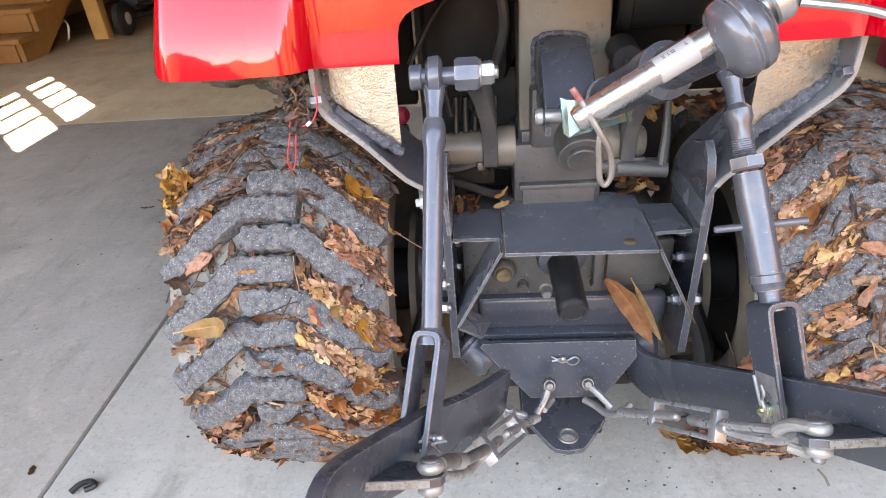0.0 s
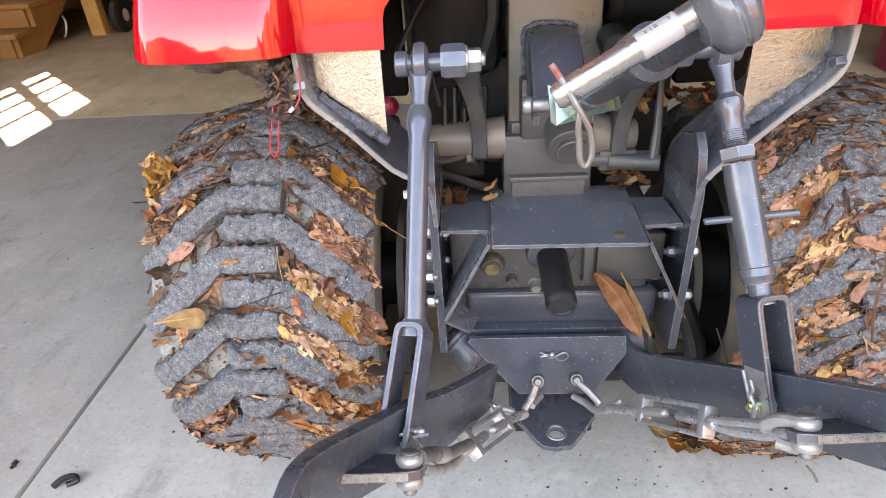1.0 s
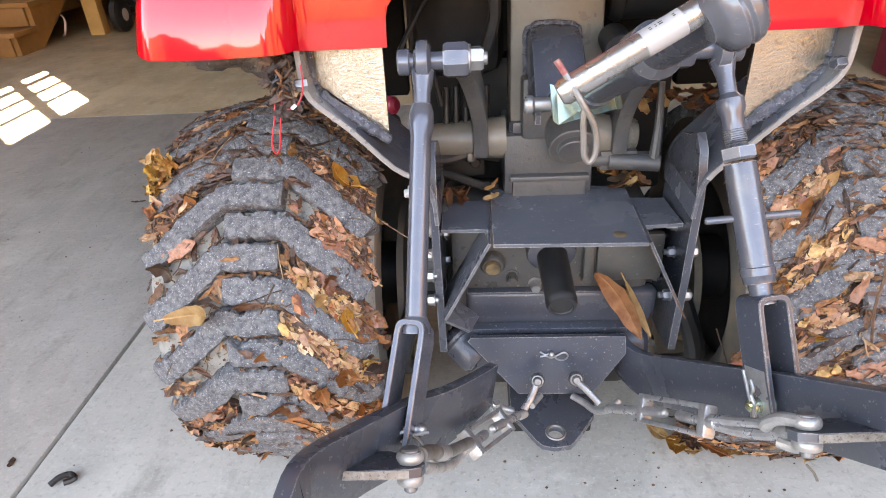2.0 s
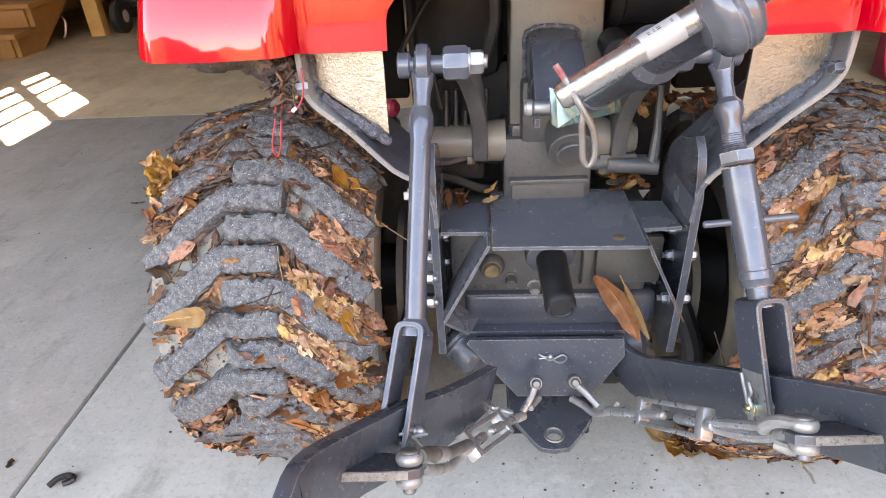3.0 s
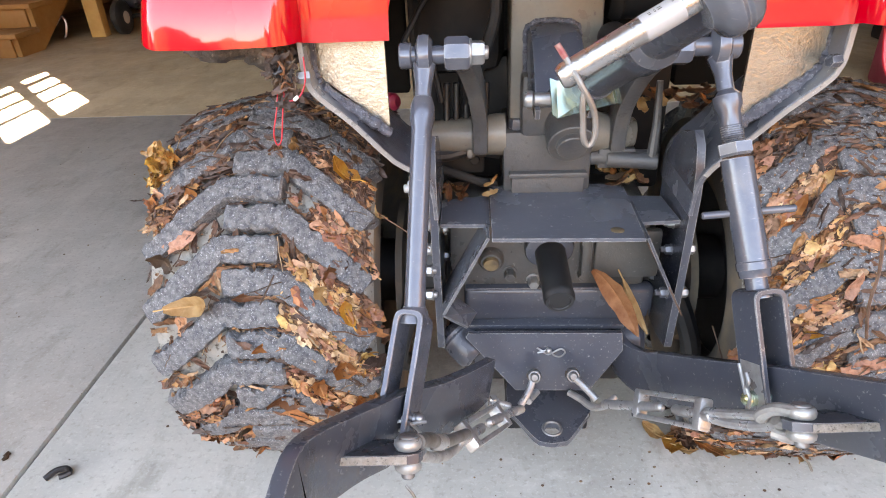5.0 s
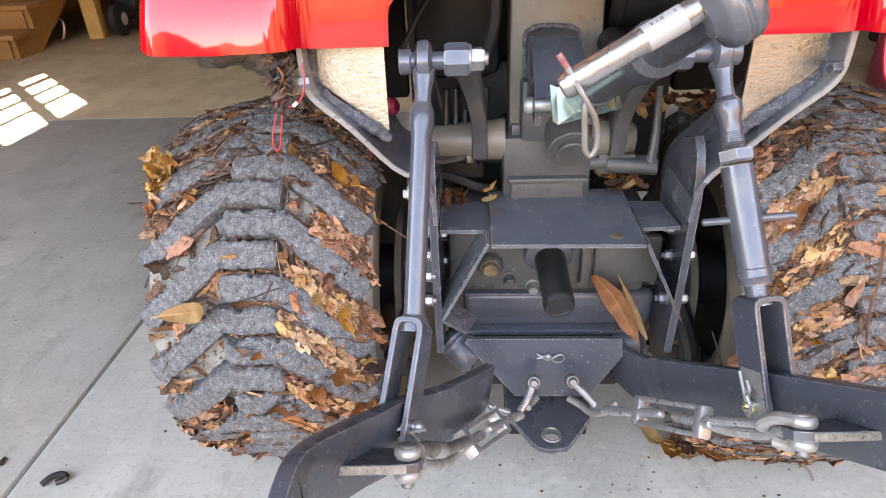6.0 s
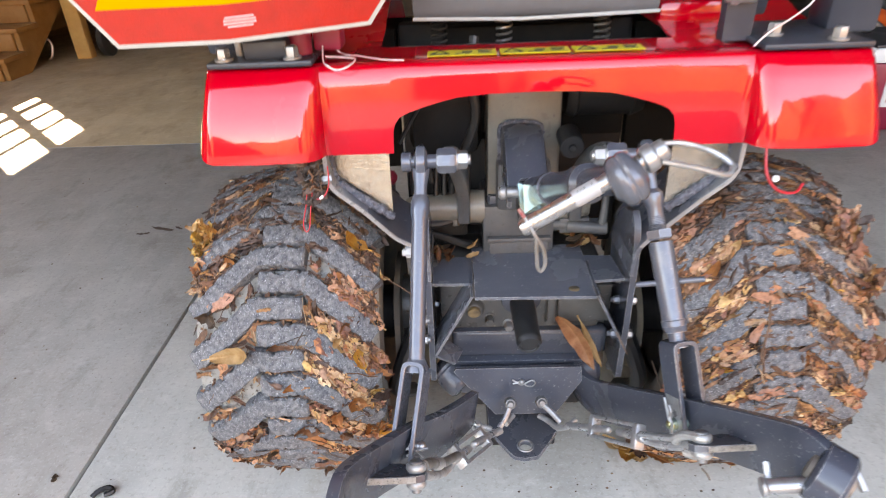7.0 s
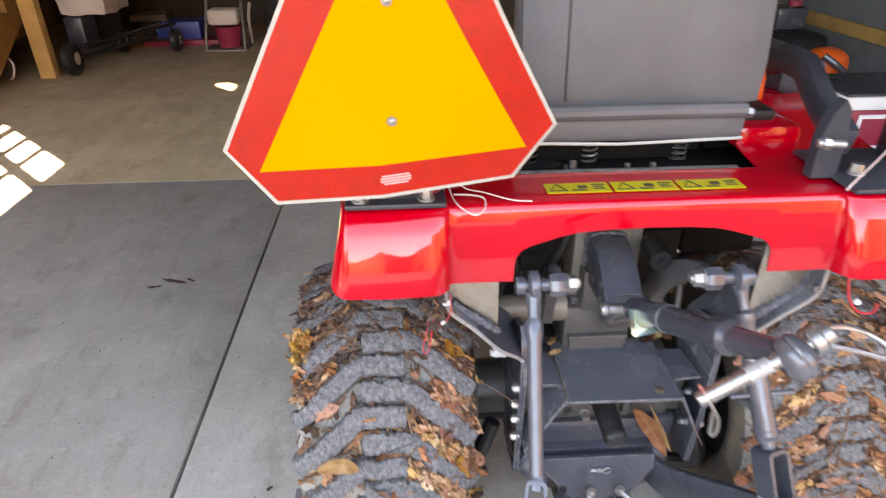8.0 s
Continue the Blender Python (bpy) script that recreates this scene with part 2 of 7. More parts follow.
def concrete(name, tint):
    """tint multiplies the cement colour of one set of panels."""
    m = bpy.data.materials.new(name)
    m.use_nodes = True
    nt = m.node_tree
    bs = nt.nodes["Principled BSDF"]
    co = nt.nodes.new("ShaderNodeTexCoord").outputs["Object"]

    def tex(scale, lo, hi, stretch=(1, 1, 1), detail=5.0):
        mp = nt.nodes.new("ShaderNodeMapping")
        mp.inputs["Scale"].default_value = stretch
        nt.links.new(co, mp.inputs["Vector"])
        n = nt.nodes.new("ShaderNodeTexNoise")
        n.inputs["Scale"].default_value, n.inputs["Detail"].default_value, n.inputs["Roughness"].default_value = scale, detail, 0.65
        nt.links.new(mp.outputs["Vector"], n.inputs["Vector"])
        r = nt.nodes.new("ShaderNodeMapRange")
        r.inputs["From Min"].default_value, r.inputs["From Max"].default_value = lo, hi
        nt.links.new(n.outputs["Fac"], r.inputs["Value"])
        return r.outputs["Result"]

    def mix(a, colour, fac, strength):
        x = nt.nodes.new("ShaderNodeMix")
        x.data_type = "RGBA"
        k = nt.nodes.new("ShaderNodeMath")
        k.operation = "MULTIPLY"
        k.inputs[1].default_value = strength
        nt.links.new(fac, k.inputs[0])
        nt.links.new(k.outputs[0], x.inputs["Factor"])
        if isinstance(a, tuple):
            x.inputs["A"].default_value = (*a, 1)
        else:
            nt.links.new(a, x.inputs["A"])
        x.inputs["B"].default_value = (*colour, 1)
        return x.outputs["Result"]

    c = mix((0.44, 0.43, 0.405), (0.31, 0.30, 0.28), tex(1.7, 0.38, 0.66), 0.9)
    c = mix(c, (0.54, 0.53, 0.50), tex(5.5, 0.50, 0.68, (1, 0.5, 1)), 0.5)
    c = mix(c, (0.25, 0.235, 0.21), tex(12, 0.54, 0.70, (1.0, 0.45, 1)), 0.6)
    c = mix(c, (0.52, 0.51, 0.485), tex(26, 0.54, 0.70, (0.6, 1.0, 1)), 0.55)
    c = mix(c, (0.27, 0.225, 0.175), tex(3.1, 0.60, 0.72), 0.65)
    c = mix(c, (0.20, 0.18, 0.16), tex(80, 0.54, 0.66), 0.35)
    c = mix(c, (0.58, 0.57, 0.545), tex(140, 0.55, 0.66), 0.35)
    c = mix(c, (0.085, 0.072, 0.06), tex(38, 0.71, 0.745), 0.85)
    c = mix(c, (0.10, 0.088, 0.075), tex(9, 0.715, 0.76, (1, 0.35, 1)), 0.7)
    tn = nt.nodes.new("ShaderNodeMix")
    tn.data_type, tn.blend_type = "RGBA", "MULTIPLY"
    tn.inputs["Factor"].default_value = 1.0
    tn.inputs["B"].default_value = (*tint, 1)
    nt.links.new(c, tn.inputs["A"])
    c = tn.outputs["Result"]
    nt.links.new(c, bs.inputs["Base Color"])
    rg = nt.nodes.new("ShaderNodeMapRange")
    rg.inputs["To Min"].default_value, rg.inputs["To Max"].default_value = 0.42, 0.72
    nt.links.new(tex(6, 0.3, 0.7), rg.inputs["Value"])
    nt.links.new(rg.outputs["Result"], bs.inputs["Roughness"])
    bu = nt.nodes.new("ShaderNodeBump")
    bu.inputs["Strength"].default_value, bu.inputs["Distance"].default_value = 0.12, 0.003
    nt.links.new(tex(70, 0.2, 0.8), bu.inputs["Height"])
    nt.links.new(bu.outputs["Normal"], bs.inputs["Normal"])
    return m


CONCRETE = concrete("garage_concrete", (1.01, 0.99, 0.945))
# brown tint of the back panels, partly the warm light there
CONCRETE_WARM = concrete("warm_lit_back_concrete", (0.99, 0.78, 0.54))
DRIVE = concrete("weathered_drive_asphalt", (0.20, 0.195, 0.195))
JOINT = material("joint_dirt", (0.03, 0.027, 0.024), 0.95, second=(0.06, 0.05, 0.045), scale=30)
WALLPAINT = material("bare_sheathing", (0.34, 0.235, 0.145), 0.85, second=(0.27, 0.18, 0.105), scale=2, bump=0.05)
PIPING = material("pale_piping", (0.4, 0.4, 0.38), 0.6)
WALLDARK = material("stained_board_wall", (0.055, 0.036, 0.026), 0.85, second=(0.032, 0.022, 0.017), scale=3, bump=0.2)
WALLGREY = material("blue_grey_wall", (0.14, 0.16, 0.18), 0.7, second=(0.11, 0.12, 0.14), scale=2.5, bump=0.05)
TIMBER = material("stair_timber", (0.33, 0.165, 0.055), 0.6, second=(0.24, 0.11, 0.035), scale=6, amount=0.8, bump=0.15, bump_scale=40)
TIMBER2 = material("pine_post", (0.52, 0.31, 0.11), 0.6, second=(0.42, 0.23, 0.075), scale=7, amount=0.8, bump=0.15, bump_scale=40)
CLOTH = material("white_tarp", (0.50, 0.44, 0.40), 0.85, second=(0.40, 0.33, 0.29), scale=5, bump=0.3, bump_scale=30)
BLUE = material("blue_plastic", (0.02, 0.04, 0.20), 0.5)
CRIMSON = material("cooler_red_plastic", (0.28, 0.02, 0.05), 0.4, second=(0.22, 0.015, 0.04), scale=6)
WHITEPL = material("white_plastic", (0.72, 0.74, 0.75), 0.4, second=(0.62, 0.64, 0.65), scale=6)
WASHER = material("dull_washer", (0.20, 0.205, 0.21), 0.5, metal=0.7, second=(0.17, 0.155, 0.14), scale=70)
POST = material("dusty_post_lit_shaft_paint", (0.145, 0.132, 0.112), 0.36, second=(0.22, 0.20, 0.165), scale=14, amount=0.7, bump=0.12, bump_scale=160,
                detail=(0.045, 0.040, 0.035), detail_scale=120, detail_low=0.63)
WOODS = material("autumn_woods", (0.10, 0.060, 0.026), 0.9, second=(0.20, 0.105, 0.035), scale=0.7, amount=0.8, bump=0.6, bump_scale=2)
MULCH = material("leaf_mulch", (0.045, 0.024, 0.016), 0.75, second=(0.13, 0.06, 0.032), scale=60, amount=0.8, bump=1.0, bump_scale=150,
                 detail=(0.02, 0.012, 0.009), detail_scale=110, detail_low=0.52)
MUD = material("packed_mud", (0.045, 0.033, 0.027), 0.85, second=(0.20, 0.15, 0.115), scale=38, amount=0.7, bump=1.0, bump_scale=110,
               detail=(0.30, 0.24, 0.19), detail_scale=120, detail_low=0.62)
GROUNDM = material("drive_and_lawn", (0.05, 0.036, 0.024), 0.9, second=(0.13, 0.06, 0.025), scale=0.9, bump=0.4, bump_scale=30)
LITTER = varied("dry_leaf_litter", [(0.030, 0.016, 0.011), (0.075, 0.034, 0.020), (0.14, 0.055, 0.026), (0.050, 0.025, 0.018), (0.24, 0.095, 0.036), (0.038, 0.021, 0.015), (0.12, 0.062, 0.040),
                                    (0.42, 0.19, 0.065), (0.065, 0.032, 0.022), (0.50, 0.30, 0.17), (0.18, 0.075, 0.04), (0.045, 0.025, 0.018), (0.34, 0.14, 0.05), (0.09, 0.045, 0.03)], 0.6, bump_scale=160)
SCRAPS = varied("torn_leaf_scraps", [(0.07, 0.028, 0.018), (0.27, 0.10, 0.06), (0.50, 0.25, 0.14), (0.10, 0.04, 0.024), (0.44, 0.14, 0.05), (0.52, 0.31, 0.19), (0.16, 0.060, 0.036), (0.035, 0.018, 0.013),
                                     (0.48, 0.18, 0.06), (0.05, 0.024, 0.017), (0.46, 0.22, 0.08), (0.30, 0.11, 0.075), (0.40, 0.19, 0.12), (0.09, 0.04, 0.026), (0.36, 0.15, 0.08)], 0.5, bump_scale=170, bump=0.8)
PALESCRAPS = varied("pale_leaf_scraps", [(0.60, 0.38, 0.22), (0.50, 0.26, 0.13), (0.66, 0.46, 0.28), (0.42, 0.18, 0.09), (0.62, 0.38, 0.14), (0.36, 0.16, 0.10), (0.64, 0.42, 0.24)], 0.5, bump_scale=150, bump=0.6)
YELLOWED = varied("yellowed_leaf_scraps", [(0.52, 0.27, 0.05), (0.56, 0.34, 0.10), (0.40, 0.16, 0.04), (0.58, 0.40, 0.20), (0.22, 0.09, 0.035), (0.54, 0.30, 0.07)], 0.5, bump_scale=150, bump=0.6)
BARK = varied("matted_dark_bark", [(0.030, 0.018, 0.014), (0.075, 0.045, 0.036), (0.045, 0.026, 0.020), (0.12, 0.072, 0.055), (0.022, 0.014, 0.012), (0.16, 0.085, 0.055), (0.06, 0.038, 0.032)], 0.6, bump=0.6, bump_scale=170)
TWIGM = varied("twig_brown", [(0.04, 0.022, 0.015), (0.13, 0.07, 0.045), (0.06, 0.033, 0.022), (0.34, 0.23, 0.14), (0.20, 0.09, 0.05)], 0.7)


def leaf_material(name, base, edge):
    return material(name, base, 0.55, second=edge, scale=55, amount=0.7, bump=0.4, bump_scale=140)


LEAF_YELLOW = leaf_material("leaf_yellow", (0.62, 0.32, 0.06), (0.45, 0.16, 0.03))
LEAF_PALE = leaf_material("leaf_pale_tan", (0.58, 0.36, 0.17), (0.42, 0.22, 0.08))
LEAF_ORANGE = leaf_material("leaf_orange_brown", (0.45, 0.17, 0.05), (0.28, 0.09, 0.03))
LEAF_COPPER = leaf_material("leaf_copper", (0.44, 0.19, 0.085), (0.26, 0.085, 0.03))
LEAF_BROWN = leaf_material("leaf_brown", (0.22, 0.085, 0.035), (0.12, 0.05, 0.025))
LEAF_DARK = leaf_material("leaf_dark_wet", (0.07, 0.04, 0.025), (0.12, 0.07, 0.04))


# ---- mesh helpers ----
def part(name, bm, mat, parent=None, label="", smooth=True, sharp=35.0):
    me = bpy.data.meshes.new(name)
    bmesh.ops.recalc_face_normals(bm, faces=bm.faces)
    if smooth:
        lim = radians(sharp)
        for f in bm.faces:
            f.smooth = True
        for e in bm.edges:
            e.smooth = not (len(e.link_faces) == 2 and e.calc_face_angle(0) > lim)
    bm.to_mesh(me)
    bm.free()
    for m in (mat if isinstance(mat, (list, tuple)) else [mat]):
        me.materials.append(m)
    ob = new(name, me)
    if parent is not None:
        ob.parent = parent
    return tagged(ob, label)


def thing(name, label, category, group="", at=(0, 0, 0)):
    e = new(name)
    e.location = at
    e.empty_display_size = 0.05
    return tagged(e, label, category, group)


def bevel(bm, width, segments=2, angle=30):
    es = [e for e in bm.edges if len(e.link_faces) == 2 and e.calc_face_angle(0) > radians(angle)]
    if width > 0 and es:
        bmesh.ops.bevel(bm, geom=es, offset=width, segments=segments, affect="EDGES", profile=0.5, clamp_overlap=True)
    return bm


def merge(bm, other):
    me = bpy.data.meshes.new("tmp")
    other.to_mesh(me)
    other.free()
    bm.from_mesh(me)
    bpy.data.meshes.remove(me)
    return bm


def box(lo, hi, bev=0.0, m=None, seg=2):
    bm = bmesh.new()
    lo, hi = Vector(lo), Vector(hi)
    c, s = (lo + hi) / 2, hi - lo
    bmesh.ops.create_cube(bm, size=1, matrix=Matrix.Translation(c) @ Matrix.Diagonal((*s, 1)))
    bevel(bm, bev, seg)
    if m is not None:
        bm.transform(m)
    return bm


def axis_frame(a, b):
    a, b = Vector(a), Vector(b)
    q = (b - a).to_track_quat("Z", "Y")
    return Matrix.Translation(a) @ q.to_matrix().to_4x4(), (b - a).length


def lathe(a, b, profile, seg=24, caps=True):
    """Profile rows (fraction along a-b or metres, radius); turned round the axis a-b."""
    m, length = axis_frame(a, b)
    bm = bmesh.new()
    rings = []
    for z, r in profile:
        rings.append([bm.verts.new((r * math.cos(i * math.tau / seg), r * math.sin(i * math.tau / seg), z * length)) for i in range(seg)])
    for p, q in zip(rings, rings[1:]):
        for i in range(seg):
            bm.faces.new((p[i], p[(i + 1) % seg], q[(i + 1) % seg], q[i]))
    if caps:
        bm.faces.new(rings[0][::-1])
        bm.faces.new(rings[-1])
    bm.transform(m)
    return bm


def rod(a, b, r, r2=None, seg=20, edge=0.0015):
    r2 = r if r2 is None else r2
    length = (Vector(b) - Vector(a)).length
    e = min(edge, length * 0.3, r * 0.5) / length
    return lathe(a, b, [(0, r - edge * 0.8), (e, r), (1 - e, r2), (1, r2 - edge * 0.8)], seg)


def hexnut(a, b, r, washer=0.0):
    bm = lathe(a, b, [(0, r), (0.8, r), (1, r * 0.86)], 6)
    if washer:
        v = Vector(b) - Vector(a)
        merge(bm, rod(Vector(a) - v * 0.18, Vector(a) + v * 0.02, washer, seg=18, edge=0.0006))
    return bm


def sweep(points, r, seg=10, closed=False, smooth_steps=0):
    """A round bar along points; smooth_steps rounds the path."""
    pts = [Vector(p) for p in points]
    if smooth_steps:
        pts = spline(pts, smooth_steps, closed)
    n = len(pts)
    bm = bmesh.new()
    rings = []
    up = None
    for i in range(n):
        if closed:
            d = pts[(i + 1) % n] - pts[i - 1]
        else:
            d = pts[min(i + 1, n - 1)] - pts[max(i - 1, 0)]
        d.normalize()
        if up is None:
            up = d.orthogonal().normalized()
        up = (up - d * up.dot(d)).normalized()
        s = d.cross(up)
        rr = r[i * (len(r) - 1) // max(1, n - 1)] if isinstance(r, (list, tuple)) else r
        rings.append([bm.verts.new(pts[i] + (up * math.cos(k * math.tau / seg) + s * math.sin(k * math.tau / seg)) * rr) for k in range(seg)])
    pairs = list(zip(rings, rings[1:])) + ([(rings[-1], rings[0])] if closed else [])
    for p, q in pairs:
        for k in range(seg):
            bm.faces.new((p[k], p[(k + 1) % seg], q[(k + 1) % seg], q[k]))
    if not closed:
        bm.faces.new(rings[0][::-1])
        bm.faces.new(rings[-1])
    return bm


def spline(pts, steps, closed=False):
    out = []
    n = len(pts)
    for i in range(n if closed else n - 1):
        p0 = pts[(i - 1) % n] if closed or i > 0 else pts[0]
        p1, p2 = pts[i], pts[(i + 1) % n]
        p3 = pts[(i + 2) % n] if closed or i + 2 < n else pts[-1]
        for k in range(steps):
            t = k / steps
            out.append(0.5 * ((2 * p1) + (p2 - p0) * t + (2 * p0 - 5 * p1 + 4 * p2 - p3) * t * t + (3 * p1 - p0 - 3 * p2 + p3) * t ** 3))
    if not closed:
        out.append(pts[-1])
    return out


def slab(outline, thick, m, bev=0.0, hole=None):
    """A flat plate: outline in its own xy plane, from z=0 to thick; hole (x, y, r) goes through."""
    bm = bmesh.new()
    if hole:
        hx, hy, hr = hole
        n = 36
        ring = []
        poly = [Vector((x, y)) for x, y in outline]
        for i in range(n):
            a = i * math.tau / n
            d = Vector((math.cos(a), math.sin(a)))
            c = Vector((hx, hy))
            best = 1.0
            for p, q in zip(poly, poly[1:] + poly[:1]):
                den = d.x * (q - p).y - d.y * (q - p).x
                if abs(den) > 1e-9:
                    s = ((p - c).x * (q - p).y - (p - c).y * (q - p).x) / den
                    u = ((p - c).x * d.y - (p - c).y * d.x) / den
                    if s > 0 and -1e-6 <= u <= 1 + 1e-6:
                        best = min(best, s) if best < 1.0 else s
            ring.append((c + d * hr, c + d * best))
        vs = [[bm.verts.new((p.x, p.y, z)) for p in pair for z in (0, thick)] for pair in ring]
        for i in range(n):
            a, b = vs[i], vs[(i + 1) % n]
            bm.faces.new((a[1], b[1], b[3], a[3]))
            bm.faces.new((a[0], a[2], b[2], b[0]))
            bm.faces.new((a[0], b[0], b[1], a[1]))
            bm.faces.new((a[2], a[3], b[3], b[2]))
    else:
        lo = [bm.verts.new((x, y, 0)) for x, y in outline]
        hi = [bm.verts.new((x, y, thick)) for x, y in outline]
        bm.faces.new(lo[::-1])
        bm.faces.new(hi)
        n = len(outline)
        for i in range(n):
            bm.faces.new((lo[i], lo[(i + 1) % n], hi[(i + 1) % n], hi[i]))
        bevel(bm, bev, 2)
    bm.transform(m)
    return bm


def strip(path, height, thick, side, up=(0, 0, 1), bev=0.0015):
    """A bar of flat section along path (its top edge); height goes down along -up, thickness along side."""
    bm = bmesh.new()
    up, rings = Vector(up), []
    heights = height if isinstance(height, (list, tuple)) else [height] * len(path)
    pts = [Vector(p) for p in path]
    for i, p in enumerate(pts):
        d = (pts[min(i + 1, len(pts) - 1)] - pts[max(i - 1, 0)]).normalized()
        s = d.cross(up).normalized() * side
        u = s.cross(d).normalized()
        if u.dot(up) < 0:
            u = -u
        rings.append([bm.verts.new(q) for q in (p, p + s * thick, p + s * thick - u * heights[i], p - u * heights[i])])
    for a, b in zip(rings, rings[1:]):
        for k in range(4):
            bm.faces.new((a[k], a[(k + 1) % 4], b[(k + 1) % 4], b[k]))
    bm.faces.new(rings[0][::-1])
    bm.faces.new(rings[-1])
    bmesh.ops.recalc_face_normals(bm, faces=bm.faces)
    return bevel(bm, bev, 2, 40)


def ball(c, r, seg=16, squash=(1, 1, 1)):
    bm = bmesh.new()
    bmesh.ops.create_uvsphere(bm, u_segments=seg, v_segments=seg // 2 + 2, radius=1,
                              matrix=Matrix.Translation(c) @ Matrix.Diagonal((r * squash[0], r * squash[1], r * squash[2], 1)))
    return bm


def quad(a, b, c, d, thick=0.0012):
    """A thin plate with the corners a b c d."""
    a, b, c, d = (Vector(v) for v in (a, b, c, d))
    n = (b - a).cross(d - a).normalized() * thick
    bm = bmesh.new()
    lo = [bm.verts.new(v) for v in (a, b, c, d)]
    hi = [bm.verts.new(v + n) for v in (a, b, c, d)]
    bm.faces.new(lo[::-1])
    bm.faces.new(hi)
    for i in range(4):
        bm.faces.new((lo[i], lo[(i + 1) % 4], hi[(i + 1) % 4], hi[i]))
    return bm


rng = random.Random(7)

# ---- the garage ----
X0, X1, Y1, CEIL = -4.3, 3.2, 7.8, 2.75
JX, JY = -0.930, 2.985  # saw-cut joints in the slab

floor = tagged(part("floor", box((X0 - 0.02, DOOR_Y - 1.42, -0.25), (X1 + 0.2, Y1 + 0.2, -0.03)), JOINT), "grey concrete garage floor with saw-cut joints", "floor", kind="structure")


def floor_panel(x0, y0, x1, y1, mat=CONCRETE):
    bm = box((x0, y0, -0.06), (x1, y1, 0.0), 0.004)
    part("concrete_panel", bm, mat, floor)


floor_panel(X0, DOOR_Y - 1.4, JX - 0.0045, JY - 0.006)
floor_panel(JX + 0.0045, DOOR_Y - 1.4, X1, JY - 0.006)
floor_panel(X0, JY + 0.006, JX - 0.0045, Y1, CONCRETE_WARM)
floor_panel(JX + 0.0045, JY + 0.006, X1, Y1, CONCRETE_WARM)

part("joint_filler", box((X0, JY - 0.0055, -0.05), (X1, JY + 0.0055, -0.0015)), PIPING, floor, "pale joint filler")

ground = tagged(part("ground", box((-400, -400, -0.5), (400, 400, -0.06)), GROUNDM), "leafy drive and lawn outside the garage", "ground", kind="structure")

tagged(part("driveway", box((-3.9, -24.0, -0.12), (3.4, DOOR_Y - 1.44, -0.035), 0.01), DRIVE), "weathered grey asphalt drive running up to the garage", "driveway", kind="structure")

bm = bmesh.new()
tops, feet = [], []
wr = random.Random(12)
for k in range(121):
    a = radians(180 + k * 1.5)
    rad = 26 + 3 * math.sin(k * 0.31)
    x, y = rad * math.cos(a), rad * math.sin(a)
    hgt = 4.6 + 0.7 * math.sin(k * 0.23) + 0.5 * math.sin(k * 0.71) + wr.uniform(-0.4, 0.4) + 6.0 * max(0.0, min(1.0, (x - 1.0) / 8.0))
    feet.append(bm.verts.new((x, y, -0.1)))
    tops.append([bm.verts.new((x * (1 + 0.02 * j) + wr.uniform(-0.4, 0.4), y * (1 + 0.02 * j) + wr.uniform(-0.4, 0.4), hgt * s)) for j, s in ((0, 0.35), (1, 0.7), (2, 1.0))])
for k in range(120):
    col, nxt = [feet[k]] + tops[k], [feet[k + 1]] + tops[k + 1]
    for j in range(3):
        bm.faces.new((col[j], nxt[j], nxt[j + 1], col[j + 1]))
tagged(part("backdrop", bm, WOODS), "sunlit autumn woods beyond the drive", "woods", kind="structure")

WIN_Y = [(4.83, 5.15), (5.24, 5.50)]
WIN_Z = [(1.385, 1.47), (1.525, 1.655), (1.69, 1.83), (1.865, 2.08)]


def wall_with_opening(name, x0, x1, y0, y1, z1, hole, label, mat):
    """A wall in one piece round one opening (axis, a0, a1, z0, z1)."""
    bm = bmesh.new()
    axis, a0, a1, b0, b1 = hole
    if axis == "y":
        pieces = [((x0, y0, -0.08), (x1, a0, z1)), ((x0, a1, -0.08), (x1, y1, z1)), ((x0, a0, -0.08), (x1, a1, b0)), ((x0, a0, b1), (x1, a1, z1))]
    else:
        pieces = [((x0, y0, -0.08), (a0, y1, z1)), ((a1, y0, -0.08), (x1, y1, z1)), ((a0, y0, b1), (a1, y1, z1))]
    for lo, hi in pieces:
        if hi[2] - lo[2] > 0.001:
            merge(bm, box(lo, hi))
    bmesh.ops.remove_doubles(bm, verts=bm.verts, dist=0.0005)
    return tagged(part(name, bm, mat, smooth=False), label, "wall", kind="structure")


wall_with_opening("wall_west_end", X0 - 0.025, X0, 7.3, Y1, CEIL, ("y", 7.48, 7.74, 2.46, 2.65), "bare sheathed end wall with a small vent", WALLPAINT)
wall_with_opening("wall_west", X0 - 0.15, X0, DOOR_Y, 7.3, CEIL, ("y", 4.70, 5.78, 1.25, 2.34), "bare sheathed garage wall with a small window", WALLPAINT)
wall_with_opening("wall_south", X0 - 0.15, X1 + 0.15, DOOR_Y - 0.15, DOOR_Y, CEIL, ("x", DOOR_X0, DOOR_X1, 0, DOOR_H), "front garage wall with the open door", WALLPAINT)
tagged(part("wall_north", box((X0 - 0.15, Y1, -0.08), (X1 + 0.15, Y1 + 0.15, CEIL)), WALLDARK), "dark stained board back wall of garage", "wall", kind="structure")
tagged(part("wall_east", box((X1, DOOR_Y, -0.08), (X1 + 0.15, Y1, CEIL)), WALLGREY), "blue-grey painted garage side wall", "wall", kind="structure")
